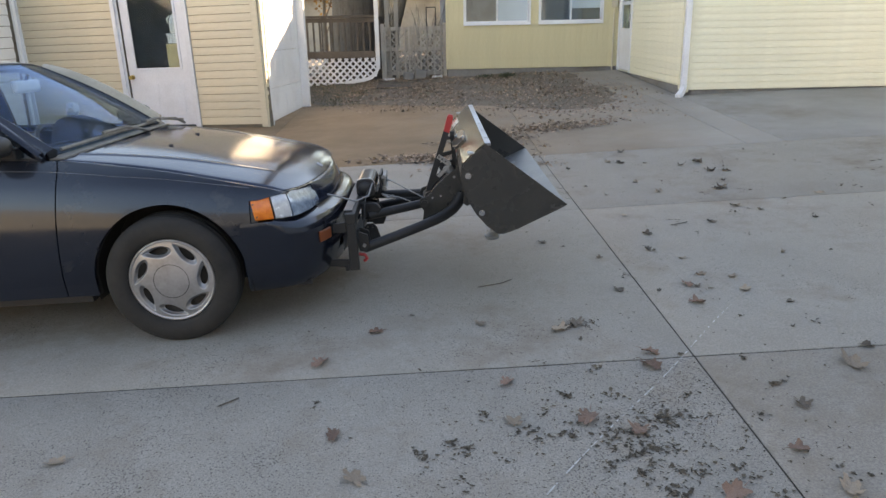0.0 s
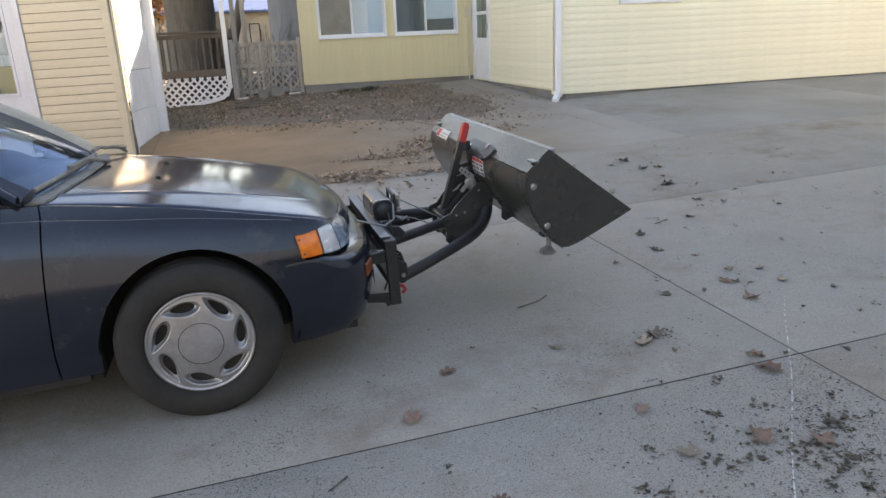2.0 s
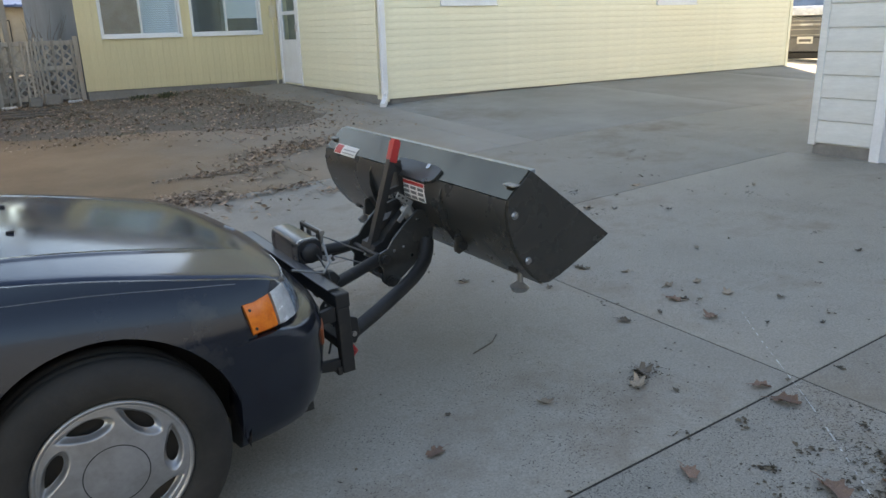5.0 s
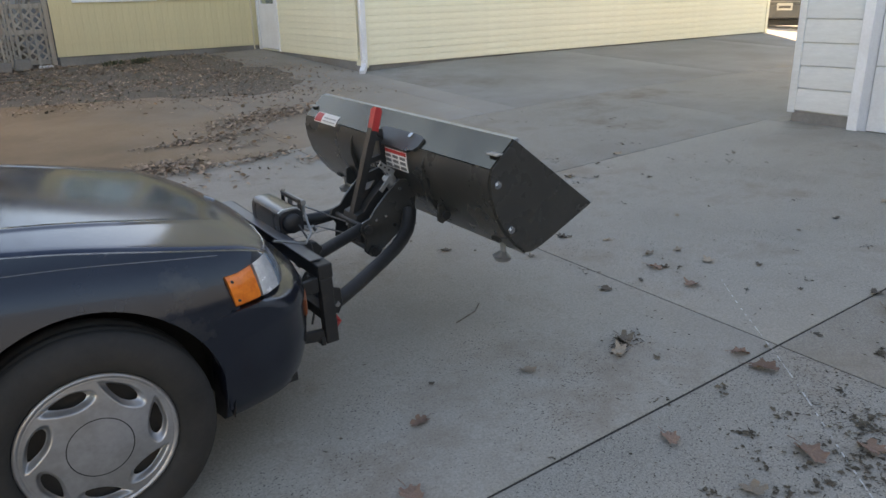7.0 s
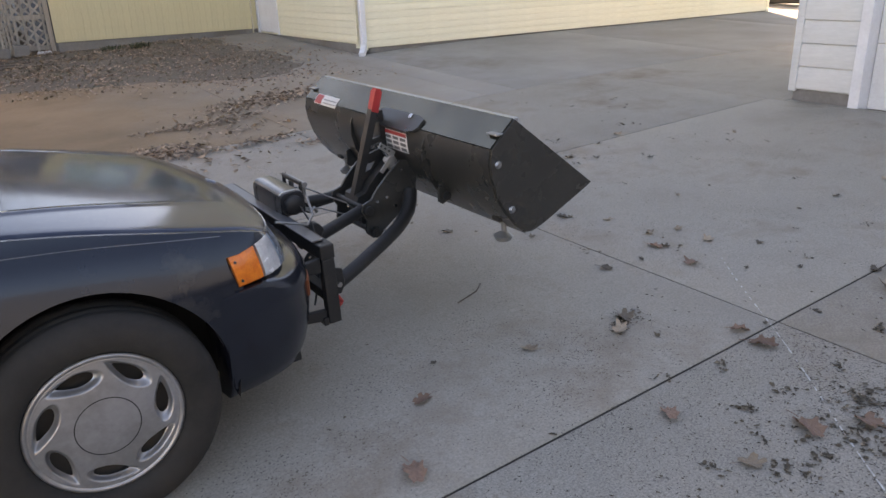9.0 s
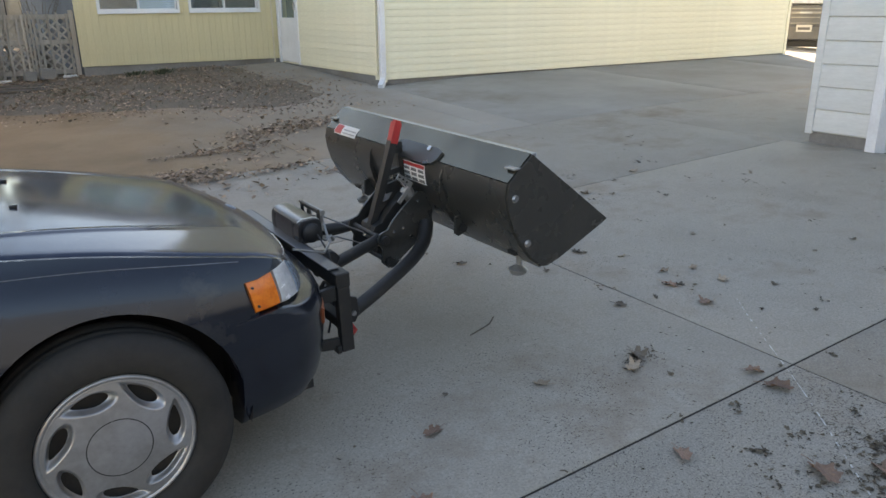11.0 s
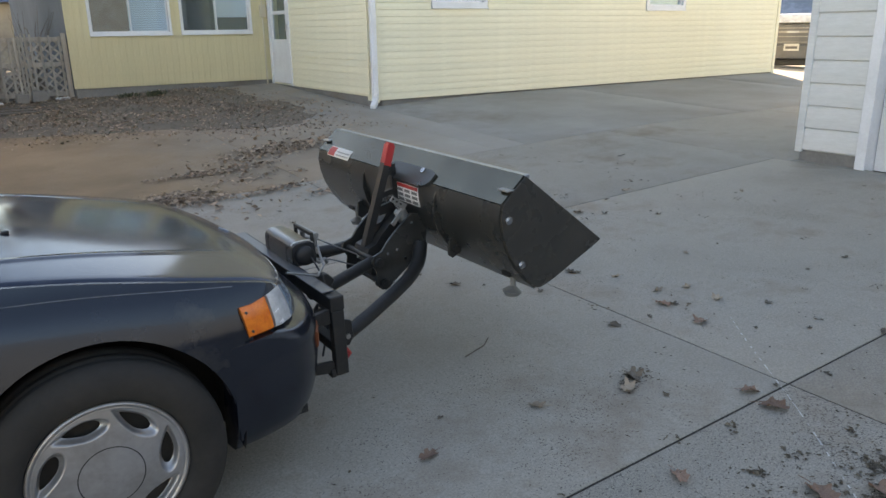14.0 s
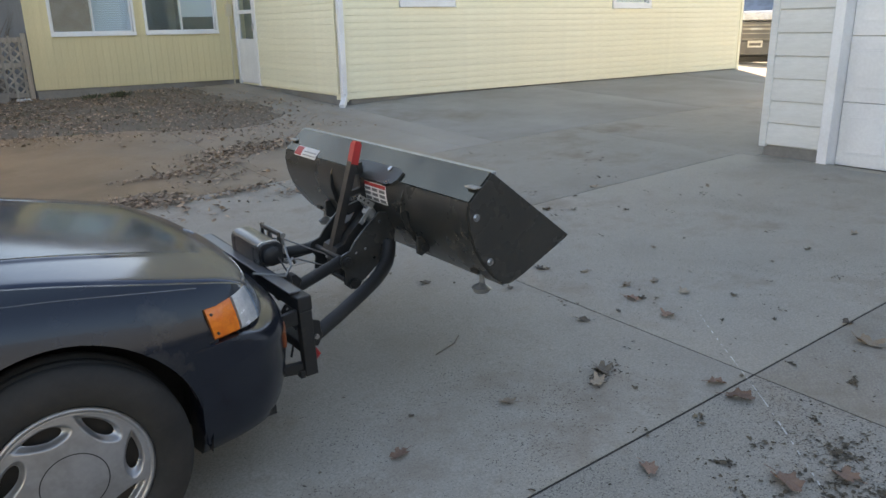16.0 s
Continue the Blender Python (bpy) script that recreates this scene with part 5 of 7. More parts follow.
part("underbody", boxes(((-3.3, -0.70, 0.20), (-2.93, 0.70, 0.34)), ((-2.93, -0.50, 0.20), (-2.1, 0.50, 0.34)), ((-2.1, -0.76, 0.20), (-0.42, 0.76, 0.30)), ((-0.42, -0.48, 0.19), (0.42, 0.48, 0.34)), ((0.42, -0.66, 0.19), (0.62, 0.66, 0.50))), M["black_plastic"], car)
# cabin
bm = patch(lambda u, v: Vector((-0.42 - 0.10 * u * u - 0.42 * v, 0.70 * u * (1 - 0.06 * v), 0.885 + 0.03 * math.sin(math.pi * v) - 0.02 * v)), lin(-1, 1, 12), lin(0, 1, 6), 0.03)
smooth(part("dashboard", bm, M["dark"], car))
part("dash_front", boxes(((-0.87, -0.66, 0.45), (-0.80, 0.66, 0.89)), bevel=0.02), M["dark"], car)
for y in (-0.34, 0.34):
    sbm = boxes(((-1.75, y - 0.24, 0.36), (-1.20, y + 0.24, 0.52)), bevel=0.04)
    box(sbm, (-0.06, -0.23, 0.0), (0.06, 0.23, 0.52), 0.04, pose(-1.78, y, 0.50, 0, -14, 0))
    box(sbm, (-0.04, -0.12, 0.54), (0.04, 0.12, 0.70), 0.03, pose(-1.80, y, 0.50, 0, -14, 0))
    smooth(part("front_seat", sbm, M["seat"], car))
smooth(part("rear_seat", boxes(((-2.60, -0.62, 0.40), (-2.15, 0.62, 0.55)), ((-2.72, -0.62, 0.50), (-2.55, 0.62, 0.98)), bevel=0.04), M["seat"], car))
wheel_bm = bmesh.new()
n = 28
for i in range(n):
    a0, a1 = 2 * math.pi * i / n, 2 * math.pi * (i + 1) / n
    p0, p1 = [Vector((-0.99 - 0.08 * math.sin(a), 0.36 + 0.18 * math.cos(a), 0.795 + 0.165 * math.sin(a))) for a in (a0, a1)]
    tube([p0, p1], 0.014, 6, wheel_bm)
tube([(-0.99, 0.20, 0.795), (-0.99, 0.52, 0.795)], 0.018, 6, wheel_bm)
tube([(-0.85, 0.36, 0.74), (-0.99, 0.36, 0.795)], 0.03, 8, wheel_bm)
part("steering_wheel", wheel_bm, M["black_plastic"], car)
part("rear_view_mirror", boxes(((-0.935, -0.125, 1.172), (-0.905, 0.125, 1.240)), bevel=0.013), M["wing_white"], car, "pale rear-view mirror")
part("mirror_stem", tube([(-0.92, 0, 1.23), (-0.90, 0, 1.265)], 0.008, 6), M["black_plastic"], car)
bm = patch(lambda u, v: Vector((-0.66 - 0.26 * v, 0.33 + 0.23 * u * (1 - 0.1 * v), 0.885 + 0.135 * math.sin(math.pi * min(1, v * 0.62)) ** 0.7 * (1 - abs(u) ** 3) - 0.01 * v)), lin(-1, 1, 14), lin(0, 1, 8), 0.01)
smooth(part("instrument_hood", bm, M["dark"], car))
bm, r_ = bmesh.new(), random.Random(4)
bmesh.ops.create_icosphere(bm, subdivisions=3, radius=1.0)
for v in bm.verts:
    k = 1 + 0.5 * noise.noise(v.co * 2.1 + Vector((3, 1, 5))) + 0.16 * noise.noise(v.co * 6.0)
    v.co = Vector((-0.845 + 0.030 * v.co.x * k, 0.30 + 0.042 * v.co.y * k, max(1.016, 1.050 + 0.040 * v.co.z * k)))
part("paper_tissue", bm, M["sticker"], car, "crumpled white tissue on the instrument hood")
# wipers parked on the cowl
for y0, y1, z in ((-0.62, 0.02, 0.918), (-0.02, 0.60, 0.935)):
    pts = [Vector((-0.40 - 0.10 * (y / 0.7) ** 2 - 0.012, y, 0.922 + 0.024 * (1 - (y / 0.7) ** 2))) for y in lin(y0, y1, 10)]
    wp = part("wiper_blade", tube(pts, 0.009, 6), M["dusty"], car)
    part("wiper_arm", tube([Vector((-0.33, y1 + 0.06, 0.925)), pts[8] + Vector((0.03, 0, 0.022)), pts[5] + Vector((0.006, 0, 0.018))], 0.009, 6), M["dusty"], wp)
bm = tube([(-0.335, 0.70, 0.90), (-0.36, 0.60, 0.942), (-0.40, 0.45, 0.952)], 0.008, 6)
part("wiper_pivot", bm, M["dusty"], car)
part("aerial_stub", tube([(-1.32, -0.20, 1.33), (-1.42, -0.20, 1.352)], 0.008, 6), M["black_plastic"], car)


# the body sits a little lower on its left springs
for ob in car.children_recursive:
    if ob.type == "MESH":
        for v in ob.data.vertices:
            v.co.z -= 0.030 * (v.co.y + 0.8)


# wheels
TILT_V, MID_V = -0.17, 0.1475


def slot(r, a, n=7):
    """Square of the gauge of the wheel cover's vents: round at one end, drawn to a point at the other."""
    best, at = 9.0, None
    for i in range(n):
        c = 2 * math.pi * i / n + 0.05
        px, py = r * math.cos(a - c), r * math.sin(a - c)
        dx, dy = px - MID_V, py
        q, p_ = dx * math.cos(TILT_V) + dy * math.sin(TILT_V), -dx * math.sin(TILT_V) + dy * math.cos(TILT_V)
        if p_ > 0:
            k = ((abs(q) / 0.0262) ** 1.35 + (p_ / 0.080) ** 1.35) ** (2 / 1.35)
        else:
            k = (q / 0.0262) ** 2 + (p_ / 0.058) ** 2
        if k < best:
            best, at = k, (c, q, p_)
    return best, at


def wheel_meshes():
    tyre = lathe([(0.195, 0.04), (0.20, -0.055), (0.21, -0.078), (0.225, -0.088), (0.25, -0.094), (0.275, -0.091), (0.292, -0.082), (0.303, -0.072), (0.309, -0.06), (0.312, -0.045), (0.308, -0.043), (0.308, -0.034), (0.312, -0.032), (0.313, -0.010), (0.309, -0.008), (0.309, 0.002), (0.313, 0.004), (0.312, 0.045), (0.303, 0.07), (0.275, 0.09), (0.22, 0.085)], 72)
    for v in tyre.verts:
        r = math.hypot(v.co.x, v.co.z)
        if v.co.z < -0.301:
            v.co.z = -0.301 + (v.co.z + 0.301) * 0.1
            v.co.y *= 1.03
    tyre_me = mesh_of("tyre", tyre, M["rubber"])
    HOLE = 0.45
    radii = [0.0, 0.03, 0.06, 0.0805, 0.0812, 0.0832, 0.0838, 0.092] + lin(0.098, 0.186, 34) + [0.1875, 0.190, 0.194, 0.198, 0.2015, 0.2025]
    n = 280
    bm = bmesh.new()
    rows = []
    for r in radii:
        row = []
        for j in range(n):
            a = 2 * math.pi * j / n
            k, at = slot(r, a)
            row.append((r, a, k, at))
        rows.append(row)

    def place(r, a, k, at, snap):
        x, z = r * math.cos(a), r * math.sin(a)
        if snap and k < HOLE:
            c, q, p_ = at
            f = math.sqrt(HOLE / max(k, 0.01))
            q, p_ = q * f, p_ * f
            dx, dy = q * math.cos(TILT_V) - p_ * math.sin(TILT_V), q * math.sin(TILT_V) + p_ * math.cos(TILT_V)
            px_, py_ = dx + MID_V, dy
            x, z, k = px_ * math.cos(c) - py_ * math.sin(c), px_ * math.sin(c) + py_ * math.cos(c), HOLE
            r = math.hypot(x, z)
        h = -0.082 + 0.018 * (r / 0.2) ** 2 + 0.003 * (0.186 < r < 0.1915)
        if r > 0.185:
            h -= 0.007 * math.sin(math.pi * min(1, (r - 0.185) / 0.02))
        if k < 1.10:
            u = min(1.0, (1.10 - k) / 0.70)
            h += 0.020 * u * u * (3 - 2 * u)
        return x, h, z
    verts = {}

    def vert(i, j):
        if (i, j) not in verts:
            verts[i, j] = bm.verts.new(place(*rows[i][j], True))
        return verts[i, j]
    for i in range(len(rows) - 1):
        for j in range(n):
            quad = ((i, j), (i, (j + 1) % n), (i + 1, (j + 1) % n), (i + 1, j))
            if all(rows[a][b][2] < HOLE for a, b in quad):
                continue
            bm.faces.new([vert(*c) for c in quad])
    bmesh.ops.remove_doubles(bm, verts=bm.verts, dist=0.0002)
    bmesh.ops.recalc_face_normals(bm, faces=bm.faces)
    cover_me = mesh_of("wheel_cover", bm, M["cover"])
    h_ring = -0.082 + 0.018 * (0.0822 / 0.2) ** 2 - 0.0007
    ring_me = mesh_of("cap_seam", lathe([(0.0808, h_ring), (0.0836, h_ring)], 96), M["black_plastic"])
    rim_me = mesh_of("rim", lathe([(0.001, -0.030), (0.05, -0.034), (0.12, -0.030), (0.19, -0.028), (0.197, -0.05)], 48), M["brake"])
    for me in (tyre_me, cover_me, rim_me):
        me.polygons.foreach_set("use_smooth", [True] * len(me.polygons))
    return tyre_me, cover_me, rim_me, ring_me


wheel_me = wheel_meshes()
for x in (0.0, -2.50):
    for s in (-1, 1):
        w = new("wheel")
        w.parent = car
        w.matrix_local = pose(x, s * 0.762, WC - 0.006, 0, 0, 0 if s < 0 else 180)
        for nm, me in zip(("tyre", "wheel_cover", "rim", "cap_seam"), wheel_me):
            o = shared(nm, me, Matrix(), w)
            o.matrix_local = Matrix()

# ---- snow plough ----
plow = thing("snow_plough", car_m, "black snow plough with winch, raised before the car", "snow plough")


def L(x, y, z):
    return local(x, y, z)


def span(y):
    """The plough's y in the car's frame."""
    return y - CY


B0, B1 = span(0.600), span(2.13)
back_curve = [(-0.770, 0.388), (-0.826, 0.432), (-0.874, 0.488), (-0.912, 0.552), (-0.936, 0.622), (-0.944, 0.680), (-0.936, 0.728), (-0.886, 0.776), (-0.835, 0.822)]
bc = [(L(x, CY, z).x, L(x, CY, z).z) for x, z in back_curve]
tip, crease = L(-0.445, CY, 0.525), L(-0.60, CY, 0.425)
bm = bmesh.new()
ys = lin(B0 + 0.004, B1 - 0.004, 24)
rows = [[bm.verts.new((x, y, z)) for x, z in bc[:7]] for y in ys]
for a, b in zip(rows, rows[1:]):
    for j in range(6):
        bm.faces.new((a[j], b[j], b[j + 1], a[j + 1]))
bmesh.ops.recalc_face_normals(bm, faces=bm.faces)
bmesh.ops.solidify(bm, geom=list(bm.faces), thickness=0.006)
smooth(part("moldboard", bm, M["blade"], plow))
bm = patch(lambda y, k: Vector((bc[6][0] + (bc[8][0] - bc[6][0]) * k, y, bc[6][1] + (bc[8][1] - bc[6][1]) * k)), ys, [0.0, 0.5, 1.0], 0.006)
part("top_flange", bm, M["flange"], plow, "bent steel top flange, tan reflection in its colour")
outline = bc + [(tip.x, tip.z), (tip.x - 0.02, tip.z - 0.012)] + [(L(-0.682, CY, 0.408).x, L(-0.682, CY, 0.408).z), (L(-0.745, CY, 0.386).x, L(-0.745, CY, 0.386).z)]
end_plates = []
for y in (B0, B1):
    pl = part("end_plate", prism(outline, y - 0.005, y + 0.005), M["blade"], plow)
    end_plates.append(pl)
    for x, z in ((-0.916, 0.673), (-0.852, 0.494)):
        q = L(x, CY, z)
        sgn = -1 if y == B0 else 1
        bm = disc(bmesh.new(), (q.x, y + sgn * 0.009, q.z), (0, 1, 0), 0.015, 0.008, 16)
        disc(bm, (q.x, y + sgn * 0.016, q.z), (0, 1, 0), 0.010, 0.010, 6)
        part("bolt", bm, M["chrome"], pl, "bright bolt head")
# top lip and cutting edge
q0, q1 = bc[-1], bc[-2]
part("top_lip", boxes(((q0[0] - 0.006, B0 + 0.006, q0[1] - 0.012), (q0[0] + 0.026, B1 - 0.006, q0[1] + 0.003)), bevel=0.003), M["bare"], plow, "bare steel top lip")
heel = L(-0.735, CY, 0.389)
e_dir = Vector((tip.x - heel.x, 0, tip.z - heel.z))
e_up = Vector((-e_dir.z, 0, e_dir.x)).normalized()
bm = patch(lambda k, y: Vector((heel.x, y, heel.z)) + e_dir * k + e_up * (0.006 - 0.002 * k), lin(-0.12, 0.985, 6), lin(B0 + 0.006, B1 - 0.006, 12), 0.008)
edge = part("cutting_edge", bm, M["zinc"], plow, "scraped steel cutting edge")
for i in range(9):
    y = B0 + 0.10 + i * (B1 - B0 - 0.2) / 8
    p_ = Vector((heel.x, y, heel.z)) + e_dir * 0.60 + e_up * 0.012
    part("edge_bolt", disc(bmesh.new(), p_, e_up, 0.014, 0.012, 8), M["bare"], edge)
bm = patch(lambda k, y: Vector((bc[0][0] + (heel.x - bc[0][0]) * k, y, bc[0][1] + (heel.z - bc[0][1]) * k + 0.003)), [0, 0.5, 1], lin(B0 + 0.006, B1 - 0.006, 6), 0.006)
part("lower_skin", bm, M["blade"], plow)
for y in (B0 + 0.03, B1 - 0.03):
    part("top_bracket", boxes(((bc[-2][0] - 0.03, y - 0.03, bc[-2][1] - 0.004), (bc[-2][0] + 0.05, y + 0.03, bc[-2][1] + 0.004)), bevel=0.003), M["zinc"], plow)
for i in range(6):
    y = B0 + 0.15 + i * (B1 - B0 - 0.3) / 5
    part("lip_bolt", disc(bmesh.new(), (q0[0] + 0.012, y, q0[1] - 0.001), (0, 0, 1), 0.009, 0.008, 8), M["chrome"], plow)
# skid shoes
for y in (B0 + 0.11, B1 - 0.11):
    q = L(-0.785, CY, 0.365)
    sk = part("skid_shoe", tube([(q.x - 0.01, y, q.z - 0.035), (q.x - 0.01, y, q.z - 0.018), (q.x - 0.005, y, q.z + 0.0)], 0.05, 16, taper=[0.030, 0.040, 0.013]), M["zinc"], plow, "scuffed steel skid shoe")
    part("skid_stem", tube([(q.x - 0.005, y, q.z - 0.01), (q.x - 0.01, y, q.z + 0.11)], 0.011, 10), M["zinc"], sk)
    part("skid_bracket", boxes(((q.x - 0.045, y - 0.025, q.z + 0.05), (q.x + 0.03, y + 0.025, q.z + 0.13)), bevel=0.004), M["steel"], sk)
# pivot carrier: two side plates with a boss between them
pv = [L(x, CY, z) for x, z in ((-1.150, 0.425), (-1.160, 0.395), (-1.135, 0.355), (-1.142, 0.300), (-1.110, 0.272), (-1.075, 0.275), (-1.045, 0.305), (-0.965, 0.365), (-0.895, 0.415), (-0.885, 0.51), (-0.915, 0.575), (-0.965, 0.585), (-1.03, 0.530), (-1.085, 0.475), (-1.110, 0.440))]
for y in (span(1.19), span(1.46)):
    plate_ = part("pivot_plate", prism([(p_.x, p_.z) for p_ in pv], y - 0.006, y + 0.006, 0.002), M["blade"], plow)
    sgn = -1 if y < span(1.32) else 1
    for x, z in ((-1.135, 0.400), (-1.115, 0.300), (-1.060, 0.300), (-1.00, 0.395), (-1.04, 0.440), (-0.965, 0.545), (-1.085, 0.430), (-0.930, 0.46)):
        q = L(x, CY, z)
        part("bolt", disc(bmesh.new(), (q.x, y + sgn * 0.009, q.z), (0, 1, 0), 0.0065, 0.008, 6), M["chrome"], plate_, "small bright bolt head")
inner = [(p_.x * 0.90 + 0.10 * pv[8].x, p_.z * 0.90 + 0.10 * pv[9].z) for p_ in pv]
part("carrier_box", prism(inner, span(1.27), span(1.39)), M["steel"], plow)
for z, r in ((0.400, 0.020), (0.300, 0.022)):
    q = L(-1.130 if z > 0.35 else -1.105, CY, z)
    part("pivot_pin", tube([(q.x, span(1.16), q.z), (q.x, span(1.49), q.z)], r * 0.6, 12), M["steel"], plow)
    for y in (1.172, 1.478):
        part("pin_nut", disc(bmesh.new(), (q.x, span(y), q.z), (0, 1, 0), r, 0.018, 8), M["steel"], plow)
# tabs under the moldboard
for y, sg in ((0.965, -1), (1.755, 1)):
    q = L(-0.890, CY, 0.470)
    tab = part("pivot_tab", prism([(q.x - 0.035, q.z - 0.02), (q.x - 0.015, q.z - 0.035), (q.x + 0.02, q.z - 0.02), (q.x + 0.03, q.z + 0.06), (q.x - 0.03, q.z + 0.05)], span(y) - 0.006, span(y) + 0.006, 0.002), M["blade"], plow)
    part("pivot_bolt", disc(bmesh.new(), (q.x, span(y) + sg * 0.012, q.z), (0, 1, 0), 0.018, 0.014, 16), M["steel"], tab)
# brace ribs down the moldboard's back
for y in (1.02, 1.62):
    out = [(bc[k][0], bc[k][1]) for k in range(0, 7)]
    rib = [(x - 0.028 * math.sin(math.pi * k / 6), z - 0.004 * math.sin(math.pi * k / 6)) for k, (x, z) in enumerate(out)]
    part("brace_rib", prism(out + rib[::-1][1:-1], span(y) - 0.004, span(y) + 0.004), M["blade"], plow)
# mast plate with two cut-outs, and its red cap
def bar(a, b, w, y0, y1, bm):
    """A flat bar from a to b in x, z."""
    a, b = L(a[0], CY, a[1]), L(b[0], CY, b[1])
    d = Vector((b.x - a.x, 0, b.z - a.z)).normalized()
    n_ = Vector((-d.z, 0, d.x)) * w / 2
    vs = [[bm.verts.new((p_.x, span(y), p_.z)) for p_ in (a + n_, a - n_, b - n_, b + n_)] for y in (y0, y1)]
    bm.faces.new(vs[0])
    bm.faces.new(vs[1][::-1])
    for i in range(4):
        bm.faces.new((vs[0][(i + 1) % 4], vs[0][i], vs[1][i], vs[1][(i + 1) % 4]))
    return bm


bm = bar((-1.118, 0.405), (-0.999, 0.780), 0.032, 1.308, 1.342, bmesh.new())
for a, b, w in (((-0.952, 0.560), (-0.970, 0.775), 0.024), ((-1.09, 0.470), (-0.94, 0.52), 0.080), ((-1.045, 0.575), (-0.95, 0.60), 0.040), ((-1.045, 0.640), (-0.955, 0.66), 0.022), ((-1.06, 0.47), (-0.96, 0.60), 0.030), ((-1.02, 0.735), (-0.96, 0.74), 0.02)):
    bar(a, b, w, 1.317, 1.333, bm)
bmesh.ops.recalc_face_normals(bm, faces=bm.faces)
hb = part("mast", bm, M["steel"], plow)
bm = bar((-1.000, 0.772), (-0.976, 0.858), 0.033, 1.3065, 1.3435, bmesh.new())
bar((-0.9765, 0.856), (-0.974, 0.866), 0.024, 1.311, 1.339, bm)
bmesh.ops.recalc_face_normals(bm, faces=bm.faces)
part("grip", bm, M["red"], hb, "red painted mast end")
# trip cylinder held by a drilled strap
a, b = L(-1.022, CY, 0.632), L(-0.958, CY, 0.520)
d_ = (b - a).normalized()
cyl = [a + d_ * k for k in (0.035, 0.040, 0.118, 0.126)]
smooth(part("trip_cylinder", tube([(p_.x, span(1.215), p_.z) for p_ in cyl], 0.026, 18, taper=[0.019, 0.026, 0.026, 0.022]), M["zinc"], plow, "grey steel cylinder"), 0.7)
part("cylinder_rod", tube([(a.x - 0.008, span(1.215), a.z + 0.01), (cyl[0].x, span(1.215), cyl[0].z)], 0.008, 10), M["chrome"], plow)
bm = bar((-1.052, 0.660), (-0.985, 0.612), 0.024, 1.190, 1.196, bmesh.new())
bar((-1.050, 0.545), (-1.000, 0.600), 0.018, 1.190, 1.196, bm)
bmesh.ops.recalc_face_normals(bm, faces=bm.faces)
strap = part("cylinder_strap", bm, M["zinc"], plow, "drilled zinc strap")
for x, z in ((-1.045, 0.655), (-1.028, 0.643), (-1.010, 0.630)):
    q = L(x, CY, z)
    part("strap_hole", disc(bmesh.new(), (q.x, span(1.189), q.z), (0, 1, 0), 0.0045, 0.003, 10), M["brake"], strap)
# stickers on the moldboard's back
def stuck(y0, y1, i0, i1, mat, name, parent, off=0.002, f0=0.0, f1=1.0):
    fx, fz = curve([(k, p_[0]) for k, p_ in enumerate(bc)]), curve([(k, p_[1]) for k, p_ in enumerate(bc)])

    def at(y, k):
        d = Vector((fx(k + 0.05) - fx(k - 0.05), 0, fz(k + 0.05) - fz(k - 0.05)))
        nrm = Vector((-d.z, 0, d.x)).normalized()
        return Vector((fx(k) + nrm.x * (off + 0.004), y, fz(k) + nrm.z * (off + 0.004)))
    return part(name, patch(at, [y0, y1], lin(i0, i1, 8)), mat, parent)


fl_d = Vector((bc[8][0] - bc[6][0], 0, bc[8][1] - bc[6][1])).normalized()
fl_n = Vector((-fl_d.z, 0, fl_d.x))
fl_0 = Vector((bc[6][0], 0, bc[6][1]))
bm = bmesh.new()
rim = [(1.06, 0.000), (1.075, -0.022), (1.12, -0.034), (1.34, -0.034), (1.385, -0.020), (1.40, 0.004), (1.40, 0.040), (1.365, 0.052), (1.10, 0.052), (1.06, 0.040)]
lo_, hi_ = [[bm.verts.new(fl_0 + fl_d * k + fl_n * h + Vector((0, span(y), 0))) for y, k in rim] for h in (0.004, 0.016)]
bm.faces.new(lo_)
bm.faces.new(hi_[::-1])
for i in range(len(rim)):
    bm.faces.new((lo_[i], lo_[(i + 1) % len(rim)], hi_[(i + 1) % len(rim)], hi_[i]))
bmesh.ops.recalc_face_normals(bm, faces=bm.faces)
latch = part("latch_plate", bm, M["blade"], plow, "dark plate bolted over the flange")
for y, k in ((1.35, 0.004), (1.15, 0.038)):
    part("latch_bolt", disc(bmesh.new(), fl_0 + fl_d * k + fl_n * 0.018 + Vector((0, span(y), 0)), fl_n, 0.013, 0.010, 6), M["chrome"], latch)
lab = stuck(span(1.145), span(1.325), 3.9, 5.35, M["sticker"], "warning_label", plow)
stuck(span(1.149), span(1.321), 5.02, 5.31, M["red"], "label_band", lab, 0.003)
for i in range(3):
    for j in range(3):
        stuck(span(1.155 + 0.057 * j), span(1.200 + 0.057 * j), 3.97 + 0.35 * i, 4.20 + 0.35 * i, M["ink"], "label_picture", lab, 0.003)
lab2 = stuck(span(1.79), span(2.02), 5.72, 6.55, M["sticker"], "maker_label", plow)
stuck(span(1.945), span(2.014), 5.78, 6.49, M["red"], "label_block", lab2, 0.003)
for i in range(2):
    stuck(span(1.80), span(1.93), 5.88 + 0.26 * i, 5.99 + 0.26 * i, M["zinc"], "label_line", lab2, 0.003)
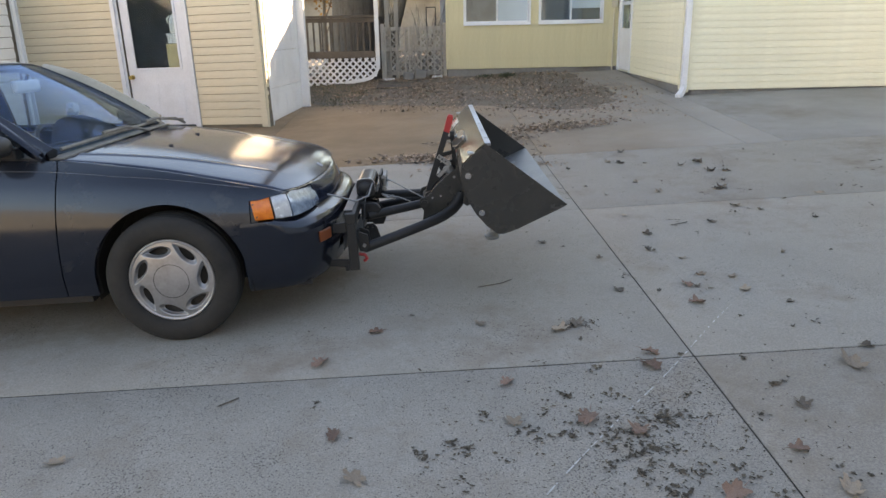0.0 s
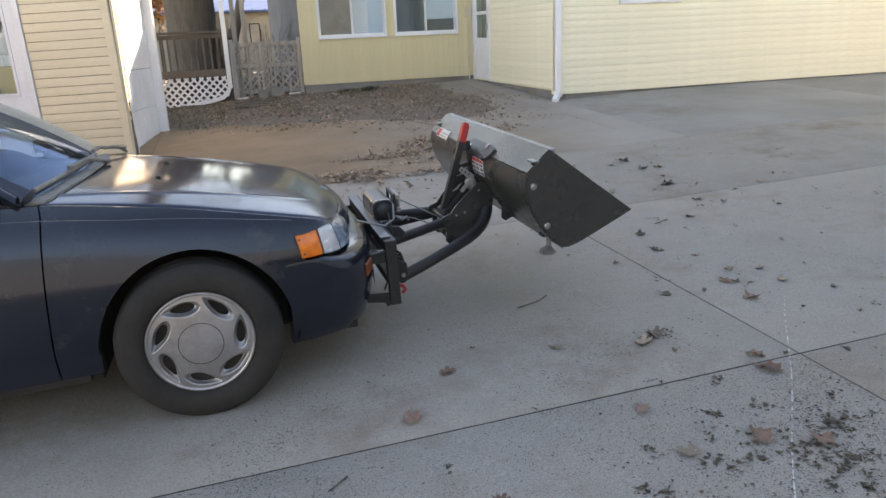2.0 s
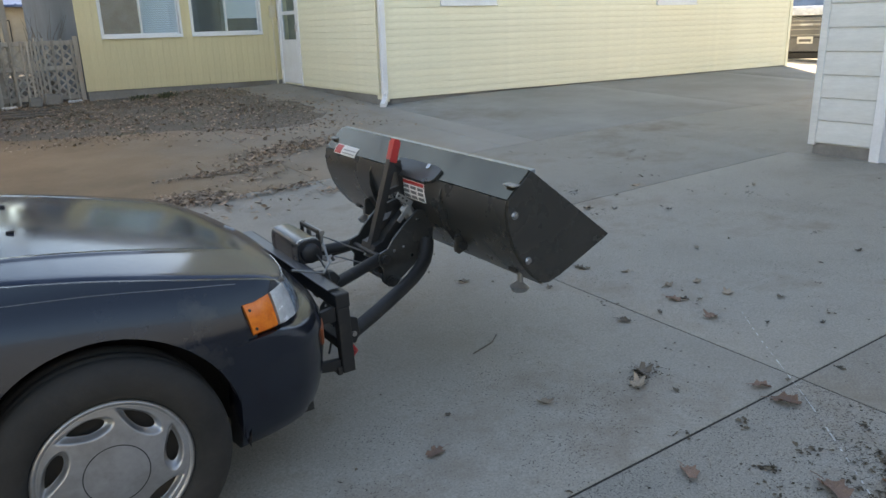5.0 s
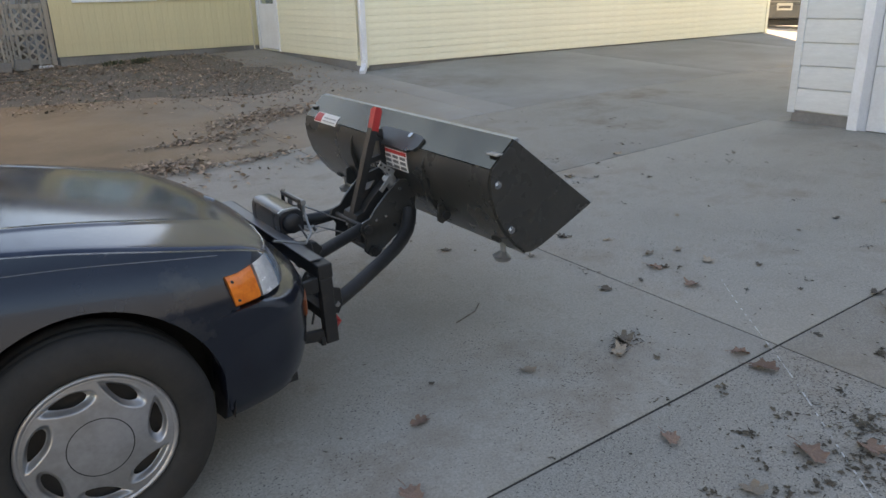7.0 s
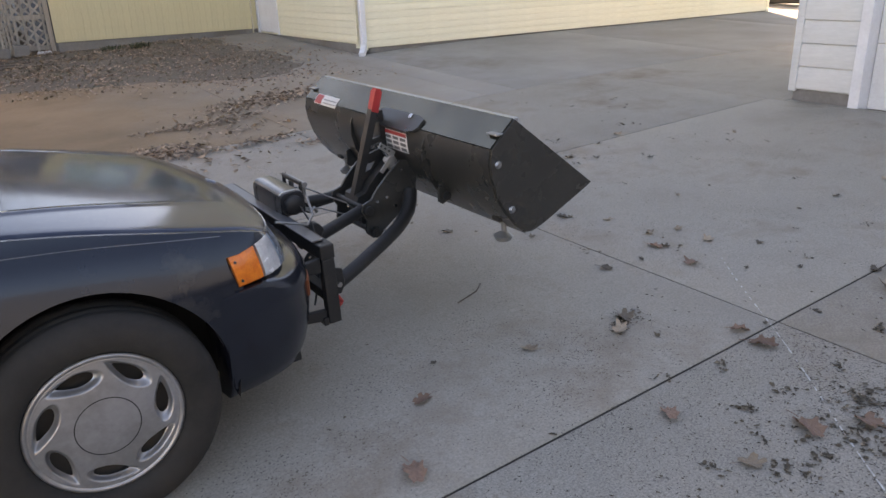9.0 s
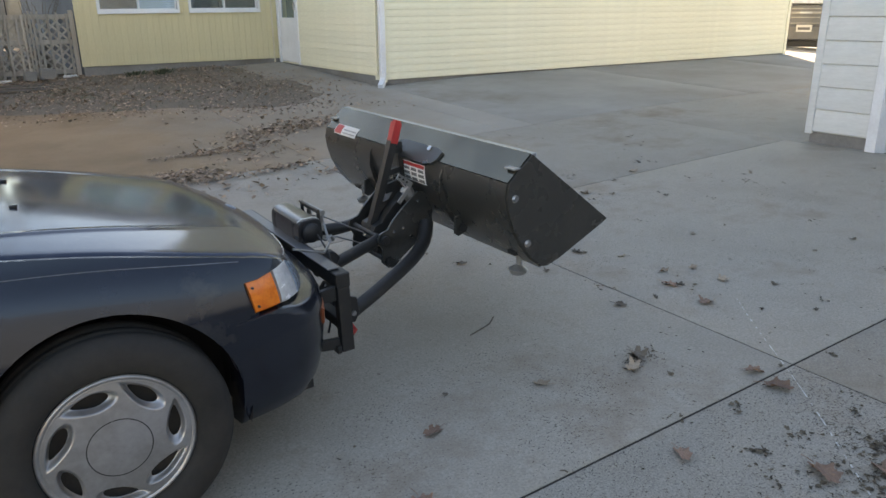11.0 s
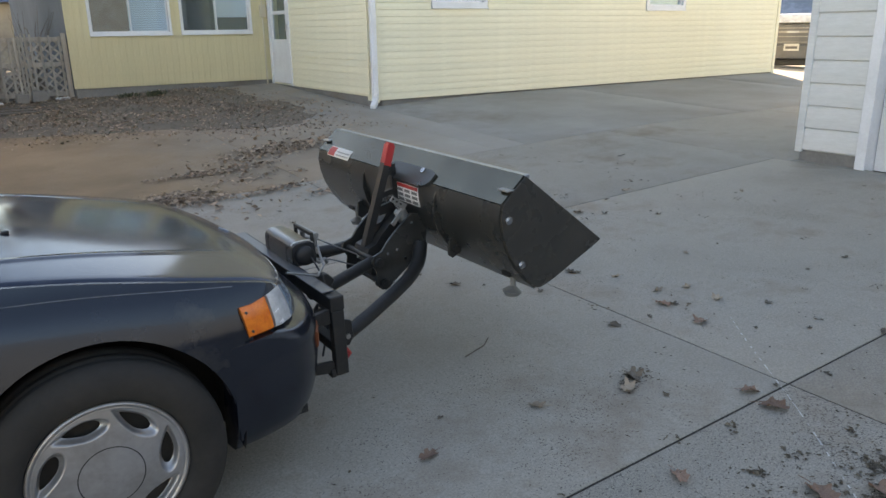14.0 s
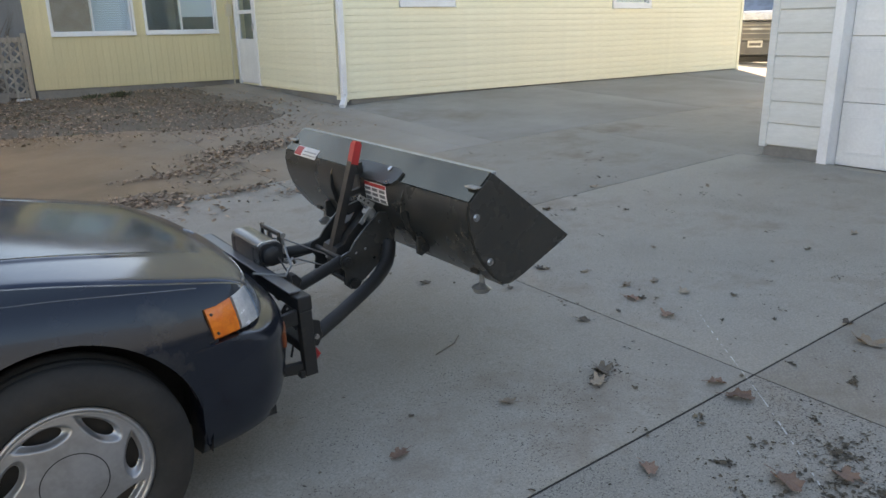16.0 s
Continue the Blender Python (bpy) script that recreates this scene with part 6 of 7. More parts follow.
# push tubes
for k in (1, -1):
    def Y(y, k=k):
        return y if k > 0 else 2 * 1.36 - y
    pts = [L(-1.45, Y(0.90), 0.232), L(-1.30, Y(0.955), 0.272), L(-1.15, Y(1.02), 0.312), L(-1.07, Y(1.06), 0.334), L(-1.02, Y(1.09), 0.352), L(-0.975, Y(1.12), 0.378), L(-0.945, Y(1.15), 0.408), L(-0.925, Y(1.175), 0.445)]
    smooth(part("push_tube", tube(pts, 0.028, 14, taper=[0.027, 0.027, 0.027, 0.028, 0.029, 0.030, 0.031, 0.031]), M["steel"], plow), 1.2)
    smooth(part("upper_link", tube([L(-1.44, Y(1.10), 0.354), L(-1.13, Y(1.23), 0.388)], 0.025, 12), M["steel"], plow), 1.2)
# mount on the bumper
px = L(-1.499, 1.36, 0.3).x
zt = L(-1.487, 1.36, 0.45).z
mount = part("mount_frame", boxes(((px - 0.027, span(0.795), zt - 0.054), (px + 0.027, span(1.78), zt)), bevel=0.005), M["steel"], plow)
for y in (0.815, 1.76):
    part("post", boxes(((px - 0.024, span(y) - 0.018, L(-1.487, y, 0.145).z), (px + 0.024, span(y) + 0.018, zt - 0.054)), bevel=0.004), M["steel"], mount)
    zb = L(-1.487, y, 0.145).z
    part("foot", boxes(((px - 0.045, span(y) - 0.02, zb), (px - 0.027, span(y) + 0.02, zb + 0.03)), bevel=0.003), M["steel"], mount)
    sg = 1 if y < 1.3 else -1
    part("clevis", prism([(px + 0.027, zb + 0.085), (px + 0.060, zb + 0.075), (px + 0.080, zb + 0.11), (px + 0.075, zb + 0.17), (px + 0.027, zb + 0.19)], span(y) + sg * 0.045 - 0.006, span(y) + sg * 0.045 + 0.006, 0.002), M["steel"], mount)
    part("clevis", prism([(px + 0.027, zb + 0.085), (px + 0.060, zb + 0.075), (px + 0.080, zb + 0.11), (px + 0.075, zb + 0.17), (px + 0.027, zb + 0.19)], span(y) + sg * 0.125 - 0.006, span(y) + sg * 0.125 + 0.006, 0.002), M["steel"], mount)
    part("hitch_pin", tube([(px + 0.055, span(y) + sg * 0.03, zb + 0.115), (px + 0.055, span(y) + sg * 0.15, zb + 0.115)], 0.010, 8), M["zinc"], mount)
for y in (0.815, 1.76):
    part("mount_arm", prism([(px - 0.027, zt - 0.045), (px - 0.10, zt - 0.055), (px - 0.10, zt - 0.095), (px - 0.027, zt - 0.10)], span(y) - 0.010, span(y) + 0.010, 0.002), M["steel"], mount)
    zb = L(-1.487, y, 0.145).z
    part("mount_arm", prism([(px - 0.027, zb + 0.012), (px - 0.14, zb + 0.030), (px - 0.14, zb + 0.065), (px - 0.027, zb + 0.055)], span(y) - 0.010, span(y) + 0.010, 0.002), M["steel"], mount)
for y in (1.13, 1.60):
    ear = [(px + 0.030, zt - 0.235), (px + 0.045, zt - 0.275), (px + 0.105, zt - 0.275), (px + 0.125, zt - 0.235), (px + 0.105, zt - 0.160), (px + 0.085, zt - 0.140), (px + 0.052, zt - 0.140), (px + 0.036, zt - 0.160)]
    e_ = part("link_ear", prism(ear, span(y) - 0.030, span(y) - 0.020, 0.002), M["steel"], mount)
    for dx, dz in ((0.055, 0.155), (0.084, 0.155), (0.046, 0.185)):
        part("ear_bolt", disc(bmesh.new(), (px + dx, span(y) - 0.033, zt - dz), (0, 1, 0), 0.006, 0.008, 6), M["chrome"], e_)
part("lower_bar", boxes(((px - 0.02, span(0.84), zt - 0.22), (px + 0.02, span(1.735), zt - 0.18)), bevel=0.004), M["steel"], mount)
part("tow_hook", tube([(px + 0.02, span(0.865), zt - 0.235), (px + 0.05, span(0.865), zt - 0.24), (px + 0.062, span(0.865), zt - 0.26), (px + 0.045, span(0.865), zt - 0.275)], 0.009, 8), M["red"], mount, "red tow hook")
for y in (1.12, 1.60):
    part("gusset", prism([(px + 0.027, zt - 0.02), (px + 0.11, zt - 0.03), (px + 0.135, zt - 0.06), (px + 0.11, zt - 0.10), (px + 0.027, zt - 0.12)], span(y) - 0.02, span(y) + 0.02, 0.004), M["steel"], mount)
# winch
wc = L(-1.440, 1.36, 0.497)
winch = part("winch", boxes(((wc.x - 0.064, span(1.225), wc.z - 0.046), (wc.x + 0.034, span(1.255), wc.z + 0.030)), ((wc.x - 0.064, span(1.42), wc.z - 0.046), (wc.x + 0.034, span(1.45), wc.z + 0.030)), ((wc.x - 0.064, span(1.255), wc.z - 0.05), (wc.x + 0.045, span(1.42), wc.z - 0.044)), bevel=0.006), M["black_plastic"], plow, "black electric winch")
smooth(part("motor", tube([(wc.x - 0.014, span(1.158), wc.z - 0.006), (wc.x - 0.014, span(1.166), wc.z - 0.006), (wc.x - 0.014, span(1.182), wc.z - 0.006)], 0.04, 24, taper=[0.028, 0.038, 0.040]), M["black_plastic"], winch))
smooth(part("gearbox", tube([(wc.x, span(1.45), wc.z), (wc.x, span(1.455), wc.z), (wc.x, span(1.475), wc.z), (wc.x, span(1.48), wc.z)], 0.04, 24, taper=[0.037, 0.04, 0.04, 0.034]), M["black_plastic"], winch))
def boxy(c):
    """Squares a sine off towards a rounded box."""
    return math.copysign(abs(c) ** 0.55, c)


bm = patch(lambda y, a: Vector((wc.x - 0.014 + 0.050 * boxy(math.cos(a)), y, wc.z - 0.010 + 0.056 * boxy(math.sin(a)))), lin(span(1.185), span(1.465), 8), lin(-0.35, math.pi + 0.35, 26), 0.004)
cov = smooth(part("winch_cover", bm, M["winch"], winch, "smooth rounded dark cover"), 0.9)
ring = [(wc.x - 0.014 + 0.049 * boxy(math.cos(a)), wc.z - 0.010 + 0.055 * boxy(math.sin(a))) for a in lin(-0.5, math.pi + 0.5, 30)]
for y in (1.180, 1.463):
    part("end_cap", prism(ring, span(y), span(y + 0.008), 0.002), M["winch"], winch)
bm = patch(lambda y, a: Vector((wc.x - 0.014 + 0.0525 * boxy(math.cos(a)), y, wc.z - 0.010 + 0.0585 * boxy(math.sin(a)))), [span(1.196), span(1.204)], lin(0.3, 2.4, 14), 0.002)
part("cover_decal", bm, M["sticker"], cov)
part("mount_tray", boxes(((px - 0.035, span(0.84), zt + 0.003), (px + 0.010, span(1.76), zt + 0.009)), bevel=0.002), M["tray"], mount, "pale worn top plate")
smooth(part("drum", tube([(wc.x, span(1.255), wc.z), (wc.x, span(1.42), wc.z)], 0.034, 24), M["brake"], winch))
for i in range(13):
    part("cable_wrap", tube([(wc.x + 0.037 * math.cos(a_), span(1.265 + i * 0.0115), wc.z + 0.037 * math.sin(a_)) for a_ in lin(0, 6.2, 16)], 0.004, 4), M["brake"], winch)
for dx, dz in ((-0.056, 0.030), (0.030, 0.030)):
    part("tie_bar", tube([(wc.x + dx, span(1.21), wc.z + dz), (wc.x + dx, span(1.455), wc.z + dz)], 0.005, 8), M["steel"], winch)
part("fairlead", boxes(((wc.x + 0.058, span(1.27), wc.z - 0.044), (wc.x + 0.070, span(1.45), wc.z - 0.04)), ((wc.x + 0.058, span(1.27), wc.z + 0.035), (wc.x + 0.070, span(1.45), wc.z + 0.05)), ((wc.x + 0.058, span(1.27), wc.z - 0.04), (wc.x + 0.070, span(1.285), wc.z + 0.035)), ((wc.x + 0.058, span(1.435), wc.z - 0.04), (wc.x + 0.070, span(1.45), wc.z + 0.035)), bevel=0.003), M["steel"], winch)
for z in (-0.035, 0.03):
    part("roller", tube([(wc.x + 0.084, span(1.28), wc.z + z), (wc.x + 0.084, span(1.44), wc.z + z)], 0.012, 10), M["zinc"], winch)
for y in (1.30, 1.42):
    part("roller", tube([(wc.x + 0.084, span(y), wc.z - 0.022), (wc.x + 0.084, span(y), wc.z + 0.018)], 0.010, 10), M["zinc"], winch)
hook = L(-1.125, 1.36, 0.365)
part("cable", tube([(wc.x + 0.045, span(1.36), wc.z + 0.01), (wc.x + 0.11, span(1.36), wc.z - 0.004), (hook.x, span(1.35), hook.z + 0.02)], 0.0035, 6), M["zinc"], winch)
part("cable", tube([(wc.x + 0.06, span(1.33), wc.z - 0.075), (wc.x + 0.16, span(1.33), wc.z - 0.10), (hook.x + 0.01, span(1.33), hook.z - 0.035)], 0.0035, 6), M["zinc"], winch)
part("shackle", tube([(hook.x - 0.01, span(1.35), hook.z + 0.02), (hook.x + 0.02, span(1.35), hook.z), (hook.x + 0.025, span(1.35), hook.z - 0.04), (hook.x, span(1.34), hook.z - 0.05)], 0.009, 8), M["zinc"], winch)
part("hook", tube([(wc.x + 0.07, span(1.31), wc.z - 0.075), (wc.x + 0.10, span(1.31), wc.z - 0.095), (wc.x + 0.125, span(1.31), wc.z - 0.085), (wc.x + 0.135, span(1.31), wc.z - 0.105)], 0.008, 8), M["zinc"], winch)
# wires from the winch to the hood edge
part("wire", tube([(wc.x + 0.03, span(1.15), wc.z + 0.03), (wc.x + 0.01, span(1.06), wc.z - 0.02), (wc.x - 0.05, span(0.98), wc.z - 0.025), (0.70, span(0.93), 0.575)], 0.005, 6), M["zinc"], winch)
part("wire", tube([(wc.x, span(1.145), wc.z - 0.01), (wc.x - 0.01, span(1.03), wc.z - 0.05), (wc.x - 0.02, span(0.97), wc.z - 0.18), (px - 0.03, span(0.90), zt - 0.26)], 0.004, 6), M["black_plastic"], winch)


# ---- yard behind the drive ----
def strip_in(x0, x1, zlo, zhi, slope, c):
    """Ends of the line z = slope * x + c inside x0..x1 and zlo(x)..zhi."""
    ins = [x for x in lin(x0, x1, 160) if zlo(x) <= slope * x + c <= zhi]
    return (ins[0], ins[-1]) if len(ins) > 3 else None


def lattice(parent, x0, x1, zlo, zhi, y, pitch, w, mat):
    for k, slope in enumerate((1.0, -1.0)):
        c = -12.0
        while c < 12.0:
            e = strip_in(x0, x1, zlo, zhi, slope, c)
            if e:
                a, b = Vector((e[0], y + 0.008 * k, slope * e[0] + c)), Vector((e[1], y + 0.008 * k, slope * e[1] + c))
                ln = (b - a).length
                bm = bmesh.new()
                box(bm, (0, -0.003, -w / 2), (ln, 0.003, w / 2), 0, Matrix.Translation(a) @ Matrix.Rotation(-math.atan2(b.z - a.z, b.x - a.x), 4, "Y"))
                part("lattice_strip", bm, mat, parent)
            c += pitch


DY = 11.80
deck = thing("deck", None, "raised wooden deck with brown railing and white lattice skirt", "deck")
DL, DR, DT = -5.2, -2.10, 0.74
part("deck_floor", boxes(((DL, DY + 0.02, DT - 0.04), (DR, DY + 3.0, DT))), M["brown_wood"], deck)
part("rim_board", boxes(((DL, DY - 0.01, DT - 0.02), (DR + 0.02, DY + 0.02, DT + 0.10)), bevel=0.004), M["brown_wood"], deck)
part("top_rail", boxes(((DL, DY - 0.04, 1.455), (DR, DY + 0.06, 1.495)), bevel=0.006), M["brown_wood"], deck)
part("upper_rail", boxes(((DL, DY - 0.01, 1.37), (DR, DY + 0.02, 1.44)), bevel=0.004), M["brown_wood"], deck)
for i in range(26):
    x = DR - 0.12 - i * 0.118
    part("baluster", boxes(((x - 0.017, DY - 0.008, DT + 0.08), (x + 0.017, DY + 0.024, 1.38)), bevel=0.003), M["brown_wood"], deck)
low = lambda x: 0.34 - 0.20 * max(0.0, (DR - x) / 1.35) ** 1.0
lattice(deck, DL + 1.5, DR - 0.02, low, DT - 0.03, DY - 0.02, 0.128, 0.036, M["white"])
part("skirt_trim", tube([(DL + 1.5, DY - 0.03, low(DL + 1.5)), (DR - 0.30, DY - 0.03, low(DR - 0.30)), (DR - 0.12, DY - 0.03, low(DR - 0.12) + 0.02), (DR - 0.03, DY - 0.03, 0.42), (DR + 0.02, DY - 0.03, 0.55)], 0.032, square=True), M["white"], deck)
part("deck_post", boxes(((DR - 0.02, DY - 0.07, 0.50), (DR + 0.06, DY + 0.01, 3.2)), bevel=0.006), M["white"], deck, "white painted post")
part("far_rail", boxes(((DL, DY + 2.9, 1.40), (DR, DY + 2.95, 1.47)), ((DR - 0.04, DY + 0.1, 1.40), (DR, DY + 2.9, 1.47))), M["brown_wood"], deck)
for i in range(16):
    x = DR - 0.1 - i * 0.19
    part("baluster", boxes(((x - 0.017, DY + 2.91, DT), (x + 0.017, DY + 2.94, 1.40))), M["brown_wood"], deck)
for i in range(14):
    y = DY + 0.25 + i * 0.19
    part("baluster", boxes(((DR - 0.035, y - 0.017, DT), (DR - 0.005, y + 0.017, 1.40))), M["brown_wood"], deck)

FY = 12.0
gate = thing("lattice_gate", None, "weathered grey wooden lattice gate between deck and house", "gate")
rng = random.Random(4)
for x in (-1.95, -1.84, -1.71, -1.56, -1.48, -1.43, -1.38, -1.33, -1.26, -1.13, -1.00, -0.86):
    g = G(x, FY)
    top = 1.29 + rng.uniform(-0.03, 0.04)
    part("picket", boxes(((x - 0.017, FY - 0.012, g + 0.03), (x + 0.016, FY + 0.006, top)), bevel=0.003), M["grey_wood"], gate)
for z in (0.36, 0.82, 1.20):
    part("gate_rail", boxes(((-1.98, FY + 0.010, z), (-0.76, FY + 0.035, z + 0.07)), bevel=0.003), M["grey_wood"], gate)
for x in (-1.99, -0.79):
    part("stile", boxes(((x - 0.035, FY - 0.02, 0.26), (x + 0.035, FY + 0.04, 1.33)), bevel=0.004), M["grey_wood"], gate)
lattice(gate, -1.96, -0.80, lambda x: 0.36, 1.26, FY + 0.045, 0.135, 0.030, M["grey_wood"])
arb = thing("arbour", None, "grey posts and yellow header beam over the gate", "arbour")
for x in (-1.90, -1.72):
    part("arbour_post", boxes(((x - 0.04, FY + 0.10, 0.25), (x + 0.04, FY + 0.18, 2.55)), bevel=0.004), M["grey_wood"], arb)
part("arbour_beam", boxes(((-2.04, FY - 0.16, 2.45), (-0.76, FY - 0.04, 2.70)), bevel=0.004), M["house"], arb, "yellow painted header beam")
for x0, x1 in ((-1.98, -1.78), (-1.05, -0.85)):
    ed = thing("garden_edging", None, "low white scalloped garden edging at the gate foot", "edging", "edging at the gate")
    for k in range(4):
        x = x0 + (x1 - x0) * (k + 0.5) / 4
        smooth(part("scallop", disc(bmesh.new(), (x, FY - 0.16, G(x, FY) + 0.035), (0, 1, 0), 0.032, 0.02, 14), M["white"], ed))
for x, s in ((-1.52, 0.09), (-1.28, 0.11)):
    bm = boxes(((-s, -0.05, 0), (s, 0.05, s * 1.6)), bevel=0.015)
    st_ = tagged(part("stone_block", bm, M["foundation"], None), "grey stone block at the gate foot", "block", "stones at the gate")
    st_.matrix_world = pose(x, FY - 0.20, G(x, FY) + 0.02, 0, 6, 10)
for k in range(3):
    stp = whole("garden_step", boxes(((-2.05, 11.15 - 0.28 * k, G(-1.7, 11.1 - 0.28 * k) + 0.02), (-1.25, 11.38 - 0.28 * k, G(-1.7, 11.1 - 0.28 * k) + 0.055)), bevel=0.008), M["brown_wood"], "weathered flat garden step among the leaves", "step", "garden steps")

# far building with a blue roof
fb = thing("far_house", None, "beige house with a blue metal roof behind the yard", "house")
part("house_wall", boxes(((-7.0, 25.0, -0.2), (4.0, 31.0, 2.24))), M["beige"], fb)
rbm = bmesh.new()
pts = [(24.6, 2.22), (24.6, 2.28), (28.0, 3.0), (31.4, 2.28), (31.4, 2.22)]
a = [rbm.verts.new((-7.4, y, z)) for y, z in pts]
b = [rbm.verts.new((4.4, y, z)) for y, z in pts]
rbm.faces.new(a)
rbm.faces.new(b[::-1])
for i in range(5):
    rbm.faces.new((a[(i + 1) % 5], a[i], b[i], b[(i + 1) % 5]))
for i in range(28):
    x = -7.2 + i * 0.41
    box(rbm, (x - 0.02, 24.58, 2.28), (x + 0.02, 24.61, 2.31))
bmesh.ops.recalc_face_normals(rbm, faces=rbm.faces)
part("house_roof", rbm, M["blue_roof"], fb)
fw = part("house_window", boxes(((-1.20, 24.95, 1.15), (-1.17, 25.0, 1.85)), ((-0.87, 24.95, 1.15), (-0.84, 25.0, 1.85)), ((-1.17, 24.95, 1.15), (-0.87, 25.0, 1.18)), ((-1.17, 24.95, 1.82), (-0.87, 25.0, 1.85))), M["dark"], fb)
part("window_pane", boxes(((-1.17, 24.97, 1.18), (-0.87, 24.98, 1.82))), M["beige"], fw)


# ---- trees ----
def tree(name, x, y, r, height, seed, label, lean_=(0, 0), depth=4, first=0.5, leaves=0, spread=0.6, swell=0.0):
    rng = random.Random(seed)
    t = thing(name, Matrix.Translation((x, y, G(x, y) - 0.05)), label, "tree")
    bm, twigs, ends = bmesh.new(), bmesh.new(), []
    n = 24
    pts, rad = [], []
    for i in range(n + 1):
        k = i / n
        pts.append(Vector((lean_[0] * k * height + 0.03 * height * noise.noise(Vector((k * 3, seed, 0))), lean_[1] * k * height, k * height)))
        rad.append(r * (1 - 0.92 * k) * (1 + 0.55 * max(0, 1 - k * height / 0.5) ** 2) * (1 + swell * math.exp(-((k * height - 3.1) / 0.95) ** 2)))
    tube(pts, r, 20, bm, taper=rad)
    for v in bm.verts:
        a = math.atan2(v.co.y, v.co.x)
        f = 1 + 0.07 * noise.noise(Vector((math.cos(a) * 3, math.sin(a) * 3, v.co.z * 0.8 + seed)))
        v.co.x *= f
        v.co.y *= f

    def limb(p, d, rr, ln, lv):
        q, line, radii = p.copy(), [p.copy()], [rr]
        dd = d.copy()
        for i in range(5):
            dd = (dd + Vector((rng.uniform(-0.25, 0.25), rng.uniform(-0.25, 0.25), rng.uniform(-0.10, 0.22)))).normalized()
            q = q + dd * ln / 5
            line.append(q.copy())
            radii.append(rr * (1 - 0.7 * (i + 1) / 5))
            if lv > 0 and i >= 1:
                for _ in range(1 if lv > 2 else 2):
                    side = (dd + Vector((rng.uniform(-1, 1), rng.uniform(-1, 1), rng.uniform(-0.4, 0.8))) * 0.9).normalized()
                    limb(q, side, radii[-1] * 0.7, ln * 0.55, lv - 1)
        tube(line, rr, 6 if rr > 0.02 else 4, twigs, taper=radii)
        ends.append(q)

    for i in range(7):
        k = first + (1 - first) * i / 6
        j = min(n, int(k * n))
        a = rng.uniform(0, 6.28)
        limb(pts[j], Vector((math.cos(a) * spread, math.sin(a) * spread, 0.8)).normalized(), max(rad[j], r * 0.25) * 0.42, height * 0.38, depth - 2)
    smooth(part("trunk", bm, M["bark"], t), 1.2)
    smooth(part("limbs", twigs, M["bark"], t), 1.2)
    if leaves:
        cr = bmesh.new()
        for _ in range(leaves):
            c = rng.choice(ends) + Vector((rng.gauss(0, 0.25), rng.gauss(0, 0.25), rng.gauss(0, 0.25)))
            m = Matrix.Translation(c) @ Euler((rng.uniform(0, 6), rng.uniform(0, 6), rng.uniform(0, 6))).to_matrix().to_4x4()
            s = rng.uniform(0.03, 0.06)
            vs = [cr.verts.new(m @ Vector(p_)) for p_ in ((0, -s, 0), (s * 0.7, 0, s * 0.2), (0, s, 0), (-s * 0.7, 0, s * 0.2))]
            cr.faces.new(vs[:3])
            cr.faces.new((vs[0], vs[2], vs[3]))
        tagged(part("crown", cr, M["leaf_orange"], t), kind="stuff")
    return t


tree("oak_tree", -2.74, 13.75, 0.47, 12.0, 3, "old thick-trunked bare oak rising beside the deck", first=0.45, depth=4, swell=0.7)
tree("thin_tree", -2.12, 16.0, 0.13, 6.0, 8, "thin leaning bare tree behind the gate", (0.27, 0), depth=5, first=0.3)
tree("thin_tree", -2.35, 17.2, 0.09, 6.0, 11, "thin bare tree behind the gate", (0.03, 0), depth=5, first=0.3)
tree("autumn_tree", -3.85, 17.6, 0.08, 3.0, 15, "tree with thin orange-brown autumn leaves", depth=5, first=0.25, leaves=5000)
tree("autumn_tree", -3.9, 27.0, 0.15, 7.0, 19, "tree with thin orange-brown autumn leaves", depth=5, first=0.25, leaves=4000)


def twig_bush(name, x, y, n, h, seed, label):
    rng = random.Random(seed)
    bm = bmesh.new()
    for _ in range(n):
        a, s = rng.uniform(0, 6.28), rng.uniform(0.05, 0.55)
        p0 = Vector((rng.uniform(-0.15, 0.15), rng.uniform(-0.15, 0.15), 0))
        p1 = p0 + Vector((math.cos(a) * s * 0.6, math.sin(a) * s * 0.6, h * rng.uniform(0.5, 0.8)))
        p2 = p0 + Vector((math.cos(a) * s, math.sin(a) * s, h * rng.uniform(0.8, 1.1)))
        tube([p0, p1, p2], 0.006, 4, bm, taper=[0.008, 0.005, 0.002])
    ob = whole(name, bm, M["bark"], label, "bush")
    ob.matrix_world = Matrix.Translation((x, y, G(x, y)))


twig_bush("bare_bush", -1.15, 13.2, 18, 1.35, 5, "bare twiggy bush behind the gate")
twig_bush("bare_bush", -2.2, 14.8, 120, 1.5, 6, "bare twiggy bush behind the deck")

# ---- pickup truck beyond the long building ----
tk = thing("pickup_truck", pose(15.36, 9.65, G(15.36, 9.65), 0, 0, 210) @ Matrix.Scale(1.135, 4), "grey-fronted pickup truck with a pale hood parked beyond the wall", "truck")
# its front faces local x
part("truck_body", boxes(((-4.6, -0.92, 0.42), (-0.12, 0.92, 0.95)), bevel=0.06), M["silver_paint"], tk)
smooth(part("truck_hood", patch(lambda x, u: Vector((x, 0.90 * u, 0.93 + 0.22 * math.sin(math.pi / 2 * min(1.0, (0.04 - x) / 0.30)) ** 0.7 * (1 - 0.10 * u * u) + 0.02 * (abs(u) < 0.55))), lin(-1.5, 0.03, 18), lin(-1, 1, 20), 0.02), M["silver_paint"], tk))
